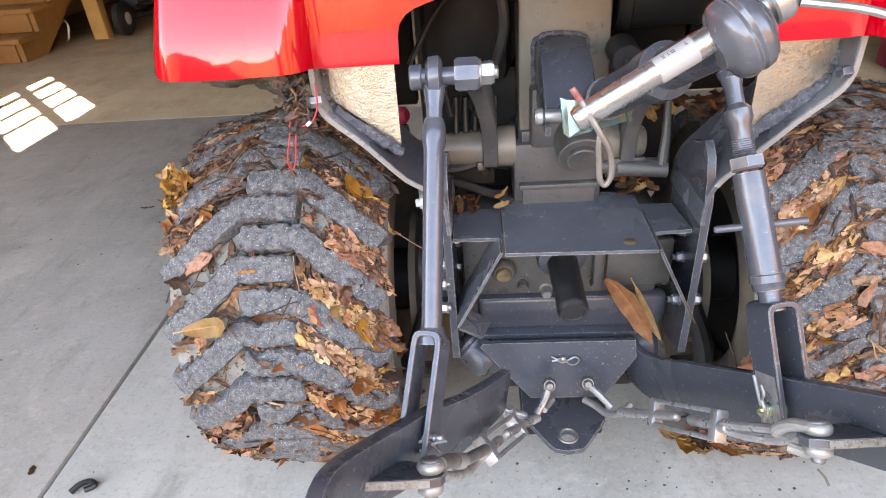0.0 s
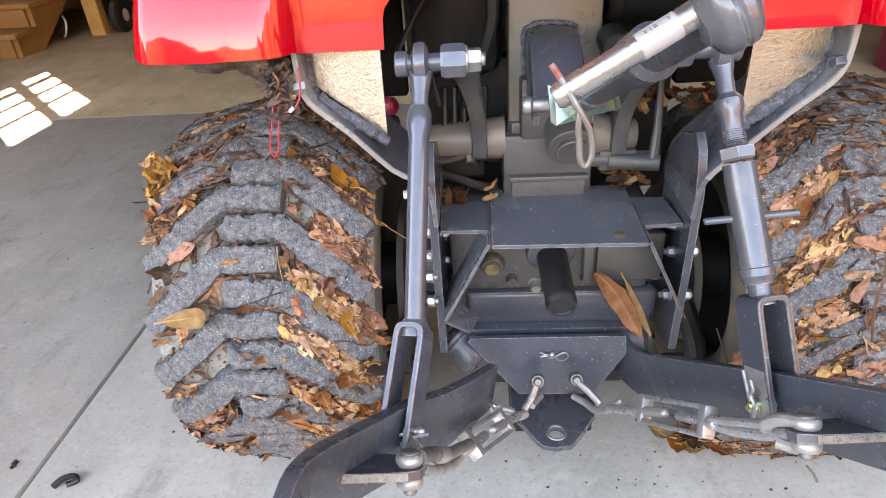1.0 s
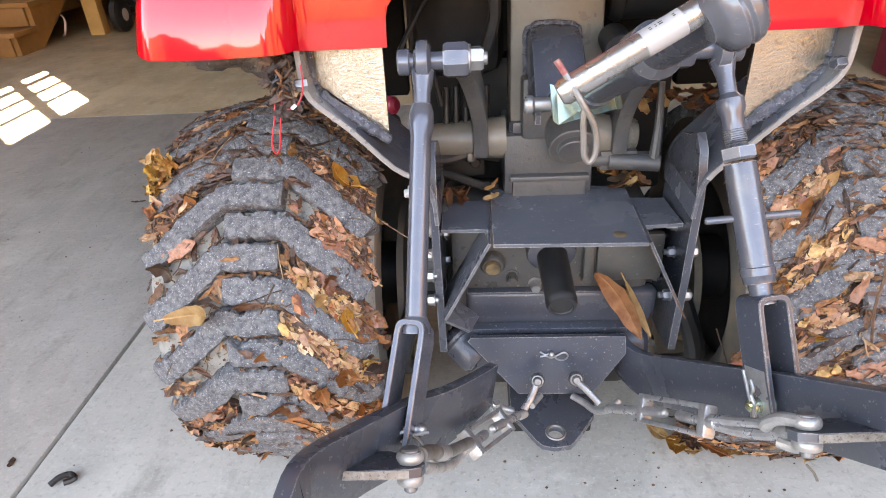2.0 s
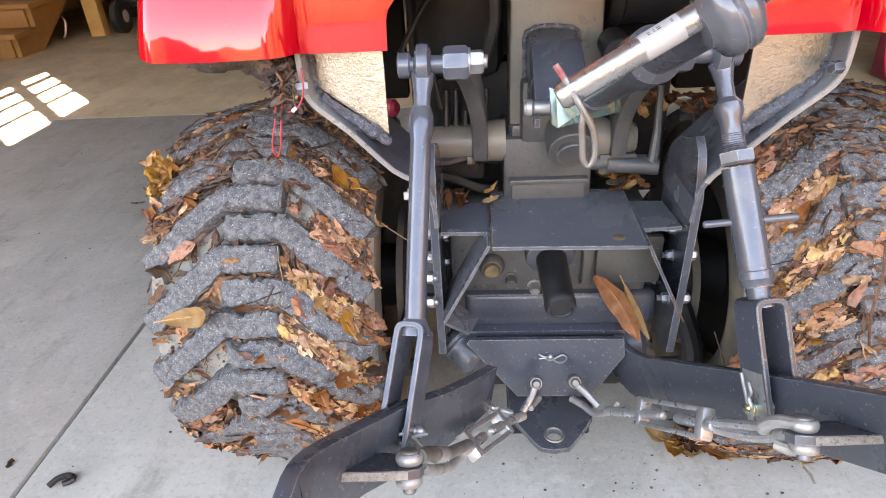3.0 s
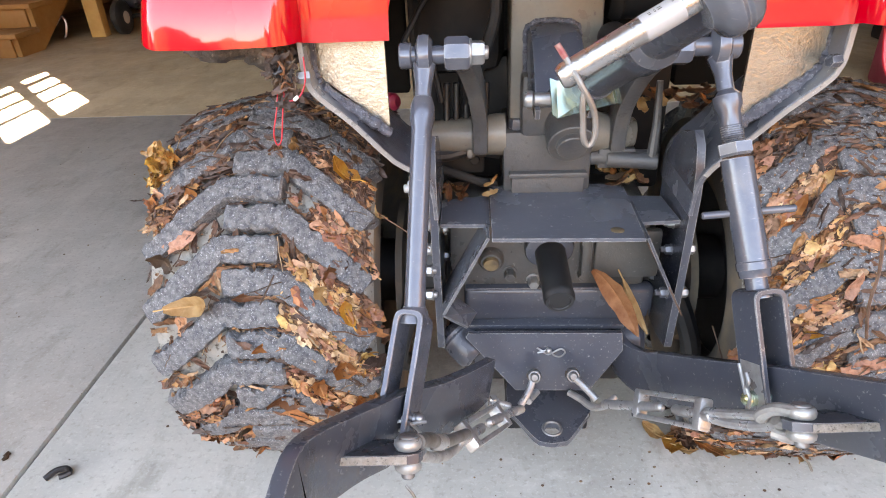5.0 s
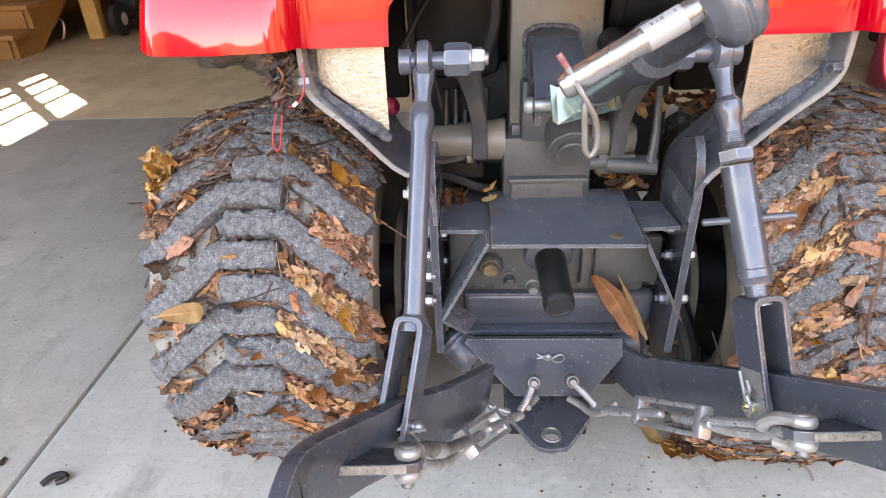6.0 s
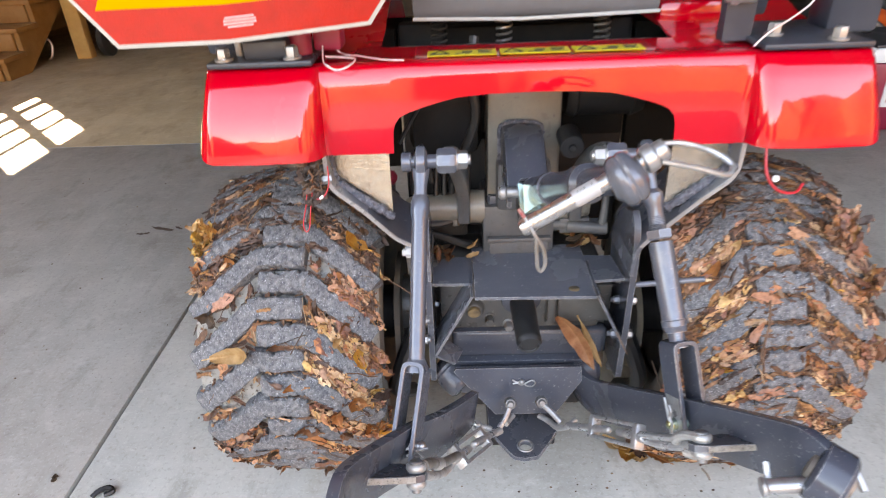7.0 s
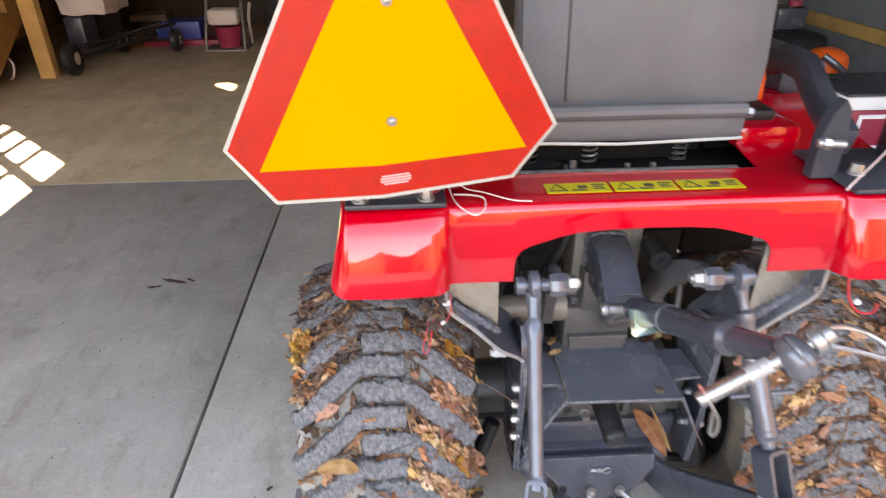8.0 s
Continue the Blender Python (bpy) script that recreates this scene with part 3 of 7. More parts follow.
tagged(part("ceiling", box((X0 - 0.15, DOOR_Y - 0.15, CEIL), (X1 + 0.15, Y1 + 0.15, CEIL + 0.12)), WALLPAINT), "plain bare board garage ceiling", "ceiling", kind="structure")

# unseen gable, added to shade the drive and darken the fender's reflections
bm = bmesh.new()
gable = [(X0 - 0.2, CEIL + 0.13), (X1 + 0.2, CEIL + 0.13), ((X0 + X1) / 2, CEIL + 3.4)]
ends = [[bm.verts.new((x, y, z)) for x, z in gable] for y in (DOOR_Y - 0.6, Y1 + 0.6)]
bm.faces.new(ends[0])
bm.faces.new(ends[1][::-1])
for k in range(3):
    bm.faces.new((ends[0][k], ends[1][k], ends[1][(k + 1) % 3], ends[0][(k + 1) % 3]))
tagged(part("roof", bm, WALLDARK, smooth=False), "unseen pitched roof added to shade the drive", "roof", kind="structure")

window = tagged(part("window_1", box((X0 - 0.03, 4.70, 1.25), (X0 - 0.004, 5.78, 1.385)), WHITEPL), "white framed garage window with small panes", "window", kind="structure")
for ya, yb in ((4.70, WIN_Y[0][0]), (WIN_Y[0][1], WIN_Y[1][0]), (WIN_Y[1][1], 5.78)):
    part("window_frame", box((X0 - 0.03, ya, 1.385), (X0 - 0.004, yb, 2.08)), WHITEPL, window)
part("window_head", box((X0 - 0.03, 4.70, 2.08), (X0 - 0.004, 5.78, 2.34)), WHITEPL, window)
for (_, za), (zb, _) in zip(WIN_Z, WIN_Z[1:]):
    for ya, yb in WIN_Y:
        part("muntin", box((X0 - 0.028, ya, za), (X0 - 0.006, yb, zb)), WHITEPL, window)

# timber ledger on the side wall
tagged(part("trim", box((X1 - 0.035, 2.0, 0.28), (X1 - 0.002, 6.5, 0.38), 0.004), TIMBER2), "rough timber ledger board on side wall", "trim", kind="structure")


# ---- the tractor ----
tractor = thing("compact_tractor", "red compact tractor with dark hitch and leaf-caked tyres", "tractor", at=(0, 1.0, 0))


def tp(name, bm, mat, label="", parent=None, smooth=True):
    """A part of the tractor, given in world coordinates."""
    bm.transform(Matrix.Translation((0, -1.0, 0)))
    return part(name, bm, mat, tractor if parent is None else parent, label, smooth)


# -- rear wheels --
WY, WZ, RB, HW, CROWN, TYRE_X = 1.020, 0.303, 0.276, 0.147, 0.022, 0.397
LUG_H, LUGS = 0.030, 22


def tread(u, v, h):
    """A point on the tyre: u across, v along the tread (up at the rear), h above the carcass."""
    r = RB + h - CROWN * min(1.2, abs(u) / HW) ** 2.6
    a = v / RB
    return Vector((u, -r * math.cos(a), r * math.sin(a)))


def carcass_mesh():
    prof = []
    for k in range(15):
        u = -HW + 2 * HW * k / 14
        prof.append((u, RB + 0.004 - 0.009 * (abs(u) / HW) ** 4))
    side = [(HW + 0.006, RB - 0.026), (HW + 0.008, RB - 0.07), (HW - 0.01, RB - 0.115), (HW - 0.025, 0.150), (HW - 0.04, 0.146)]
    prof = [(-u, r) for u, r in reversed(side)] + prof + side
    bm = bmesh.new()
    seg = 96
    rings = [[bm.verts.new((u, -r * math.cos(i * math.tau / seg), r * math.sin(i * math.tau / seg))) for i in range(seg)] for u, r in prof]
    for j, (p, q) in enumerate(zip(rings, rings[1:])):
        for i in range(seg):
            f = bm.faces.new((p[i], p[(i + 1) % seg], q[(i + 1) % seg], q[i]))
            f.material_index = 0 if 4 <= j <= len(rings) - 6 else 1
    return bm


LUG_SECTION = ((-1.14, -0.012), (-1.10, 0.45), (-1.02, 0.82), (-0.90, 0.96), (-0.65, 1.0), (-0.38, 1.0), (-0.12, 1.0), (0.14, 1.0), (0.40, 1.0), (0.66, 1.0), (0.90, 0.96), (1.02, 0.82), (1.10, 0.45), (1.14, -0.012))


def lug_mesh(side, seed):
    """One tread bar: a flat middle block that turns down towards one shoulder."""
    r = random.Random(seed)
    base = [(-0.037, 0.0), (-0.01, 0.001), (0.02, 0.001), (0.040, 0.0), (0.050, -0.006), (0.085, -0.034), (0.110, -0.054), (0.132, -0.071), (0.150, -0.086)]
    pts = [(p.x, p.y) for p in spline([Vector((u, v, 0)) for u, v in base], 6)]
    bm = bmesh.new()
    rings = []
    bulk, drift = r.uniform(0.95, 1.06), 0.0
    for i, (u, v) in enumerate(pts):
        a, b = pts[max(0, i - 1)], pts[min(len(pts) - 1, i + 1)]
        d = Vector((b[0] - a[0], b[1] - a[1])).normalized()
        n = Vector((-d.y, d.x))
        w = 0.0164 * bulk * (1.0 if 0 < i < len(pts) - 1 else 0.86) * r.uniform(0.95, 1.05)
        drift = 0.8 * drift + r.uniform(-0.0010, 0.0010)
        hgt = LUG_H * (1.0 if i else 0.9)
        chip = r.uniform(0.0, 0.006) if r.random() < 0.22 else 0.0
        ring = []
        for off, h in LUG_SECTION:
            q = Vector((u, v)) + n * (off * w + drift + r.uniform(-0.0010, 0.0010) - (chip if off > 0.8 else 0.0))
            spot = Vector((q.x * 1000, q.y * 1000, seed * 31.7))
            rough = 0.0022 * noise.noise(spot / 9.0) + 0.0016 * noise.noise(spot / 3.6)
            ring.append(bm.verts.new(tread(q.x * side, q.y, h * hgt + (rough + r.uniform(-0.0008, 0.0006) if h > 0.3 else 0))))
        rings.append(ring)
    for p, q in zip(rings, rings[1:]):
        for k in range(len(LUG_SECTION) - 1):
            bm.faces.new((p[k], p[k + 1], q[k + 1], q[k]))
    bm.faces.new(rings[0])
    bm.faces.new(rings[-1][::-1])
    return bm


def mesh_of(name, bm, mat, sharp=40.0):
    ob = part(name, bm, mat, None, "", True, sharp)
    me = ob.data
    bpy.data.objects.remove(ob)
    return me


CARCASS_ME = mesh_of("tyre", carcass_mesh(), [CARCASS, SIDEWALL])
LUG_ME = {s: [mesh_of("tread_lug", lug_mesh(s, 10 * s + k), RUBBER, 24) for k in range(8)] for s in (1, -1)}
PHASE = {-1: 0.0688, 1: 0.0005}
for sx in (-1, 1):
    tyre = new("tyre", CARCASS_ME)
    tyre.parent = tractor
    tyre.location = (sx * TYRE_X, WY - 1.0, WZ)
    tagged(tyre, "wide industrial tyre caked with dust and leaves")
    for side in (1, -1):
        for i in range(LUGS):
            lug = new("tread_lug", LUG_ME[side][rng.randrange(8)])
            lug.parent = tyre
            lug.rotation_euler = (-(PHASE[sx] + (i + (0.5 if side > 0 else 0.0)) * math.tau / LUGS), 0, 0)
    bm = lathe((sx * TYRE_X - 0.10, WY, WZ), (sx * TYRE_X + 0.10, WY, WZ), [(0, 0.15), (0.1, 0.142), (0.45, 0.125), (0.55, 0.125), (0.9, 0.142), (1, 0.15)], 40)
    tp("rim", bm, DARKER, "black painted steel wheel rim")
    tp("axle_hub", rod((sx * 0.10, WY, WZ), (sx * 0.30, WY, WZ), 0.055, seg=24), DARKER)
    for k in range(5):
        a = k * math.tau / 5
        y, z = WY + 0.045 * math.cos(a), WZ + 0.045 * math.sin(a)
        tp("wheel_nut", hexnut((sx * 0.24, y, z), (sx * 0.225, y, z), 0.009), ZINC)

# -- rear fender: one pressed sheet across the tractor --
WING_Y, MID_Y, TOP_Z, BOT_Z = 0.745, 0.785, 0.857, 0.742


def fender_columns():
    """Across the fender: x, where the skirt stands, how far it leans, foot height."""
    cols = []
    for k, a in enumerate((0, 15, 30, 45, 60, 75, 90)):
        c, d = math.cos(radians(a)), math.sin(radians(a))
        cols.append((-0.432 - 0.028 * c, WING_Y + 0.030 * (1 - d), 0.037, BOT_Z + 0.016 * (1 - k / 6) ** 2))
    cols.append((-0.375, WING_Y - 0.001, 0.037, BOT_Z - 0.001))
    for a in (90, 75, 60, 45, 30, 15):
        c, d = math.cos(radians(a)), math.sin(radians(a))
        cols.append((-0.318 + 0.030 * c, WING_Y + 0.028 * (1 - d), 0.037 - 0.012 * (1 - d), BOT_Z))
    cols += [(-0.2875, WING_Y + 0.034, 0.018, BOT_Z - 0.003), (-0.2830, WING_Y + 0.0385, 0.014, BOT_Z - 0.004), (-0.276, MID_Y - 0.0002, 0.012, BOT_Z - 0.005), (-0.266, MID_Y, 0.012, BOT_Z - 0.005),
             (-0.215, MID_Y, 0.012, BOT_Z - 0.005), (-0.194, MID_Y, 0.012, BOT_Z - 0.005)]
    arch = [(-0.1925, 0.768), (-0.190, 0.778), (-0.183, 0.787), (-0.172, 0.793), (-0.150, 0.800), (-0.125, 0.807), (-0.102, 0.812), (-0.060, 0.815), (0.0, 0.816)]
    cols += [(x, MID_Y, 0.012, z) for x, z in arch]
    return cols + [(-x, y, lean, z) for x, y, lean, z in reversed(cols[:-1])]


def fender_mesh():
    bm = bmesh.new()
    rows = []
    for x, y, lean, foot in fender_columns():
        col = []
        top_in = 0.018 * max(0.0, (abs(x) - 0.40) / 0.058) ** 1.5 if abs(x) > 0.40 else 0.0
        xt = x - math.copysign(top_in, x)
        for k in range(6):
            s = k / 5
            z = foot + (TOP_Z - 0.010 - foot) * s
            col.append((x + (xt - x) * s, y + lean * max(0.0, (z - BOT_Z) / (TOP_Z - BOT_Z)) ** 1.55, z))
        yt = y + lean
        rim = 0.010
        for a in (20, 40, 60, 85):
            col.append((xt, yt + rim * (1 - math.cos(radians(a))), TOP_Z - rim + rim * math.sin(radians(a))))
        for yy in (0.83, 0.87, 0.905, 0.93):
            col.append((xt, max(yy, yt + rim + 0.002), TOP_Z + 0.003 * (yy - 0.8)))
        if abs(x) <= 0.21:
            col = col[:-1]
        if abs(x) > 0.21:
            for yy, dz in ((1.0, 0.01), (1.06, 0.028), (1.14, 0.042), (1.25, 0.045), (1.36, 0.025), (1.44, -0.03), (1.48, -0.10)):
                col.append((xt, yy, TOP_Z + dz))
        rows.append([bm.verts.new(p) for p in col])
    for a, b in zip(rows, rows[1:]):
        for k in range(min(len(a), len(b)) - 1):
            bm.faces.new((a[k], a[k + 1], b[k + 1], b[k]))
    # outer side skirts and the inner faces beside the seat
    for row, sx in ((rows[0], -1), (rows[-1], 1)):
        low = [bm.verts.new((v.co.x, v.co.y, max(0.742 + 0.02 * max(0, v.co.y - 1.2), min(v.co.z, 0.76)))) for v in row[9:]]
        for k in range(len(low) - 1):
            bm.faces.new((row[9 + k], row[10 + k], low[k + 1], low[k]))
    bmesh.ops.remove_doubles(bm, verts=bm.verts, dist=0.0002)
    bmesh.ops.recalc_face_normals(bm, faces=bm.faces)
    bmesh.ops.solidify(bm, geom=bm.faces[:], thickness=0.0035)
    return bm


fender = tp("rear_fender", fender_mesh(), RED, "glossy red pressed steel rear fender")


def sp(name, bm, mat, parent, label="", smooth=True):
    """A piece of a part, in world coordinates."""
    bm.transform(Matrix.Translation((0, -1.0, 0)))
    return part(name, bm, mat, parent, label, smooth)


for i, x in enumerate((-0.145, -0.045, 0.055)):
    d = sp("warning_decal", box((x + 0.002, 0.824, TOP_Z + 0.0022), (x + 0.097, 0.858, TOP_Z + 0.0032)), DECAL, fender, "yellow warning sticker")
    bm = sweep([(x + 0.007, 0.830, TOP_Z + 0.0036), (x + 0.032, 0.830, TOP_Z + 0.0036), (x + 0.0195, 0.853, TOP_Z + 0.0036)], 0.0012, 6, True)
    merge(bm, box((x + 0.040, 0.830, TOP_Z + 0.0032), (x + 0.060, 0.834, TOP_Z + 0.0038)))
    merge(bm, box((x + 0.050, 0.838, TOP_Z + 0.0032), (x + 0.064, 0.848, TOP_Z + 0.0038)))
    merge(bm, box((x + 0.072, 0.848, TOP_Z + 0.0032), (x + 0.092, 0.851, TOP_Z + 0.0038)))
    merge(bm, box((x + 0.072, 0.841, TOP_Z + 0.0032), (x + 0.088, 0.844, TOP_Z + 0.0038)))
    merge(bm, box((x + 0.072, 0.834, TOP_Z + 0.0032), (x + 0.090, 0.837, TOP_Z + 0.0038)))
    sp("decal_mark", bm, INK, fender)

# -- roll bar posts with base plates and bolts --
for sx in (-1, 1):
    px, bolts = (0.422, ((0.320, 0.799), (0.411, 0.799))) if sx < 0 else (0.446, ((0.327, 0.842), (0.391, 0.799)))
    post = tp("rollbar_post", box((sx * px - 0.036, 0.868, 0.862), (sx * px + 0.036, 0.925, 1.42), 0.007), ROPS, "dark grey square steel roll bar post")
    tp("rollbar_base", box((sx * 0.362 - 0.070, 0.784, 0.8605), (sx * 0.362 + 0.070, 0.95, 0.8685), 0.003), ROPS)
    for x, y in bolts:
        bm = rod((sx * x, y, 0.8685), (sx * x, y, 0.872), 0.0125, edge=0.0006)
        merge(bm, hexnut((sx * x, y, 0.872), (sx * x, y, 0.885), 0.0092))
        tp("base_bolt", bm, ZINC, "zinc plated hex bolt")
tp("sign_bracket_bolt", merge(rod((-0.398, 0.83, 0.868), (-0.398, 0.83, 0.893), 0.0065), hexnut((-0.398, 0.83, 0.893), (-0.398, 0.83, 0.903), 0.0095)), ZINC)
tp("rollbar_block", box((-0.385, 0.80, 0.868), (-0.325, 0.86, 0.893), 0.004), ROPS)
tp("tail_lamp", merge(rod((-0.315, 0.83, 0.868), (-0.315, 0.83, 0.900), 0.016), box((-0.30, 0.84, 0.868), (-0.26, 0.88, 0.905), 0.006)), CRIMSON, "small dark red tail lamp")

# -- slow-moving-vehicle emblem, bent a little at the foot --
SC, SROT = Vector((-0.357, 0.735, 0.975)), 4.0


def sign_at(u, v, off):
    """u across, v up in the plane of the emblem; it bends back at the foot's far corner."""
    bend = 0.030 * max(0.0, u + 0.02) / 0.2 * max(0.0, 1 - (v + 0.075) / 0.20)
    y = SC.y + off + 0.10 * u * 0.75 + 0.03 * v + bend * 0.6
    return Vector((SC.x + u, y, SC.z + v + 0.06 * u * 0 + bend * 0.45))


def sign_sheet(rows, off, thick):
    bm = bmesh.new()
    front, back = [], []
    n = 16
    for v, ul, ur in rows:
        front.append([bm.verts.new(sign_at(ul + (ur - ul) * i / n, v, off)) for i in range(n + 1)])
        back.append([bm.verts.new(sign_at(ul + (ur - ul) * i / n, v, off + thick)) for i in range(n + 1)])
    for a, b in zip(front, front[1:]):
        for i in range(n):
            bm.faces.new((a[i], a[i + 1], b[i + 1], b[i]))
    for a, b in zip(back, back[1:]):
        for i in range(n):
            bm.faces.new((a[i], b[i], b[i + 1], a[i + 1]))
    m = len(rows) - 1
    for i in range(n):
        bm.faces.new((front[0][i], back[0][i], back[0][i + 1], front[0][i + 1]))
        bm.faces.new((front[m][i], front[m][i + 1], back[m][i + 1], back[m][i]))
    for k in range(m):
        bm.faces.new((front[k][0], front[k + 1][0], back[k + 1][0], back[k][0]))
        bm.faces.new((front[k][n], back[k][n], back[k + 1][n], front[k + 1][n]))
    return bm


def sign_rows(inset):
    """Outline of the truncated triangle: rows of height, left and right edge."""
    top, foot, corner = 0.300 - inset, -0.072 + inset, 0.0
    e = inset
    half_top, half_mid, half_foot = 0.045 - e * 0.5, 0.2025 - e * 1.1, 0.150 - e * 0.6
    rows = []
    for k in range(7):
        s = k / 6
        v = foot + (corner - foot) * s
        rows.append((v, -(half_foot + (half_mid - half_foot) * s), half_foot + (half_mid - half_foot) * s))
    for k in range(1, 10):
        s = k / 9
        v = corner + (top - corner) * s
        h = half_mid + (half_top - half_mid) * s
        rows.append((v, -h, h))
    return rows


sign = tp("slow_vehicle_sign", sign_sheet(sign_rows(0.0), 0.0, 0.0025), SMVEDGE, "slow vehicle triangle with red border and yellow centre, bent foot")
sp("red_border", sign_sheet(sign_rows(0.005), -0.0008, 0.0007), SMVRED, sign)
tri = []
for k in range(14):
    s = k / 13
    v = -0.028 + 0.290 * s
    h = 0.164 * (1 - s) + 0.004 * s
    tri.append((v, -h, h))
sp("yellow_centre", sign_sheet(tri, -0.0016, 0.0007), SMVYEL, sign)
for v in (0.026, 0.160):
    p = sign_at(-0.004, v, -0.002)
    bm = rod(p, p + Vector((0, -0.002, 0)), 0.0062, seg=14, edge=0.0004)
    merge(bm, ball(p + Vector((0, -0.002, 0)), 0.0045, 12, (1, 0.6, 1)))
    sp("rivet", bm, ZINC, sign)
bm = bmesh.new()
for k in range(4):
    v = -0.044 - k * 0.0034
    w = 0.019 - 0.004 * (k == 3) - 0.002 * (k == 0)
    merge(bm, quad(sign_at(-w - 0.002, v, -0.0014), sign_at(w - 0.002, v, -0.0014), sign_at(w - 0.002, v + 0.0019, -0.0014), sign_at(-w - 0.002, v + 0.0019, -0.0014), 0.0002))
sp("print_lines", bm, PINK, sign, smooth=False)
tp("sign_stay", merge(box((-0.372, 0.752, 1.02), (-0.345, 0.757, 1.24), 0.001), box((-0.41, 0.755, 1.12), (-0.345, 0.872, 1.126), 0.001)), ROPS)

# -- seat --
def cushion(x0, x1, y0, y1, z0, z1, r, crown=0.01):
    bm = box((x0, y0, z0), (x1, y1, z1))
    bmesh.ops.subdivide_edges(bm, edges=bm.edges[:], cuts=5, use_grid_fill=True)
    c = Vector(((x0 + x1) / 2, (y0 + y1) / 2, (z0 + z1) / 2))
    h = Vector(((x1 - x0) / 2, (y1 - y0) / 2, (z1 - z0) / 2))
    for v in bm.verts:
        d = v.co - c
        q = Vector([max(-h[i] + r, min(h[i] - r, d[i])) for i in range(3)])
        e = d - q
        if e.length > 1e-6:
            e = e.normalized() * r
        k = 1 - max(abs(d.x / h.x), abs(d.z / h.z)) ** 2
        v.co = c + q + e + Vector((0, (1 if d.y > 0 else -1) * crown * k, 0))
    return bm


def lean_back(bm, deg, y, z):
    bm.transform(Matrix.Translation((0, y, z)) @ Matrix.Rotation(radians(deg), 4, "X") @ Matrix.Translation((0, -y, -z)))
    return bm


seat_back = tp("seat_back", lean_back(cushion(-0.166, 0.252, 0.985, 1.055, 0.925, 1.36, 0.03), -8, 1.0, 0.92), VINYL, "worn grey vinyl seat back")
sp("seat_seam", lean_back(sweep([(-0.088, 0.9795, 0.945), (-0.088, 0.9770, 1.34)], 0.0016, 6), -8, 1.0, 0.92), BLACKRUB, seat_back)
seat_base = tp("seat_cushion", cushion(-0.172, 0.212, 0.962, 1.36, 0.880, 0.932, 0.016, 0.002), VINYL, "grey vinyl seat cushion")
sp("seat_piping", sweep([(-0.168, 0.964, 0.886), (0.0, 0.9595, 0.882), (0.208, 0.964, 0.886)], 0.0028, 6), PIPING, seat_base)
sp("seat_roll", sweep([(-0.168, 0.962, 0.934), (0.03, 0.957, 0.936), (0.202, 0.962, 0.934)], 0.012, 10), VINYL, seat_base)
sp("seat_hinge_bolt", merge(rod((0.205, 0.975, 0.925), (0.222, 0.975, 0.925), 0.006), hexnut((0.212, 0.975, 0.925), (0.222, 0.975, 0.925), 0.009)), ZINC, seat_base)


def spring(x, y, z0, z1, r=0.015, turns=5):
    pts = [(x + r * math.cos(a * 0.5), y + r * math.sin(a * 0.5), z0 + (z1 - z0) * a / (turns * 4 * math.pi)) for a in [i * math.pi / 5 for i in range(int(turns * 20) + 1)]]
    return sweep(pts, 0.0021, 6)


for x, m in ((-0.13, BLACKRUB), (-0.023, ZINC), (0.138, HOUSING)):
    tp("seat_spring", spring(x, 1.035, 0.821, 0.882, 0.0130, 6), m, "coil spring under the seat")
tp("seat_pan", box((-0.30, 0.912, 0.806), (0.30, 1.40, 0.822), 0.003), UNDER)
for x in (-0.075, 0.03, 0.075):
    tp("seat_bolt", rod((x, 0.985, 0.824), (x, 0.985, 0.838), 0.005), RUSTY)
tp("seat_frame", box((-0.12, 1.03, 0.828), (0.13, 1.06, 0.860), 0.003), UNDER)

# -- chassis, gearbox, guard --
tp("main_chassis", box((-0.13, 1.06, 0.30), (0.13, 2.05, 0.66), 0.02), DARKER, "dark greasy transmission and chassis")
tp("rear_axle", merge(rod((-0.24, WY, WZ + 0.02), (0.24, WY, WZ + 0.02), 0.06), box((-0.16, 0.955, 0.24), (0.16, 1.08, 0.46), 0.02)), HOUSING)
gear = tp("gearbox_housing", box((-0.145, 0.882, 0.30), (0.145, 1.0, 0.475), 0.012), HOUSING, "dusty cast gearbox housing")
sp("oil_pan", box((-0.124, 0.872, 0.296), (0.160, 0.90, 0.357), 0.010, seg=3), DARK, gear)
sp("pan_flange", box((-0.134, 0.856, 0.2915), (0.116, 0.90, 0.3012), 0.003), DARK, gear)
sp("housing_rib", box((-0.122, 0.869, 0.3550), (0.112, 0.90, 0.3595), 0.002), DARK, gear)
sp("rib_upright", merge(box((0.046, 0.866, 0.372), (0.062, 0.89, 0.45), 0.006), box((0.066, 0.874, 0.372), (0.160, 0.89, 0.45), 0.006)), HOUSING, gear)
sp("oil_plug", lathe((-0.083, 0.886, 0.405), (-0.083, 0.870, 0.403), [(0, 0.019), (0.6, 0.019), (0.85, 0.017), (1, 0.0145)], 28), HOUSING, gear, "oil filler plug with a worn brass cap")
sp("plug_cap", lathe((-0.083, 0.8705, 0.403), (-0.083, 0.865, 0.402), [(0, 0.0118), (0.6, 0.0118), (1, 0.0104)], 24), BRASS, gear, "worn brass cap")
for x, z, m in ((0.022, 0.437, ZINC), (-0.02, 0.366, ZINC), (-0.055, 0.38, HOUSING), (0.052, 0.379, HOUSING), (0.053, 0.436, HOUSING)):
    bm = hexnut((x, 0.882, z), (x, 0.868, z - 0.002), 0.0085, 0.011)
    sp("housing_bolt", bm, m, gear)
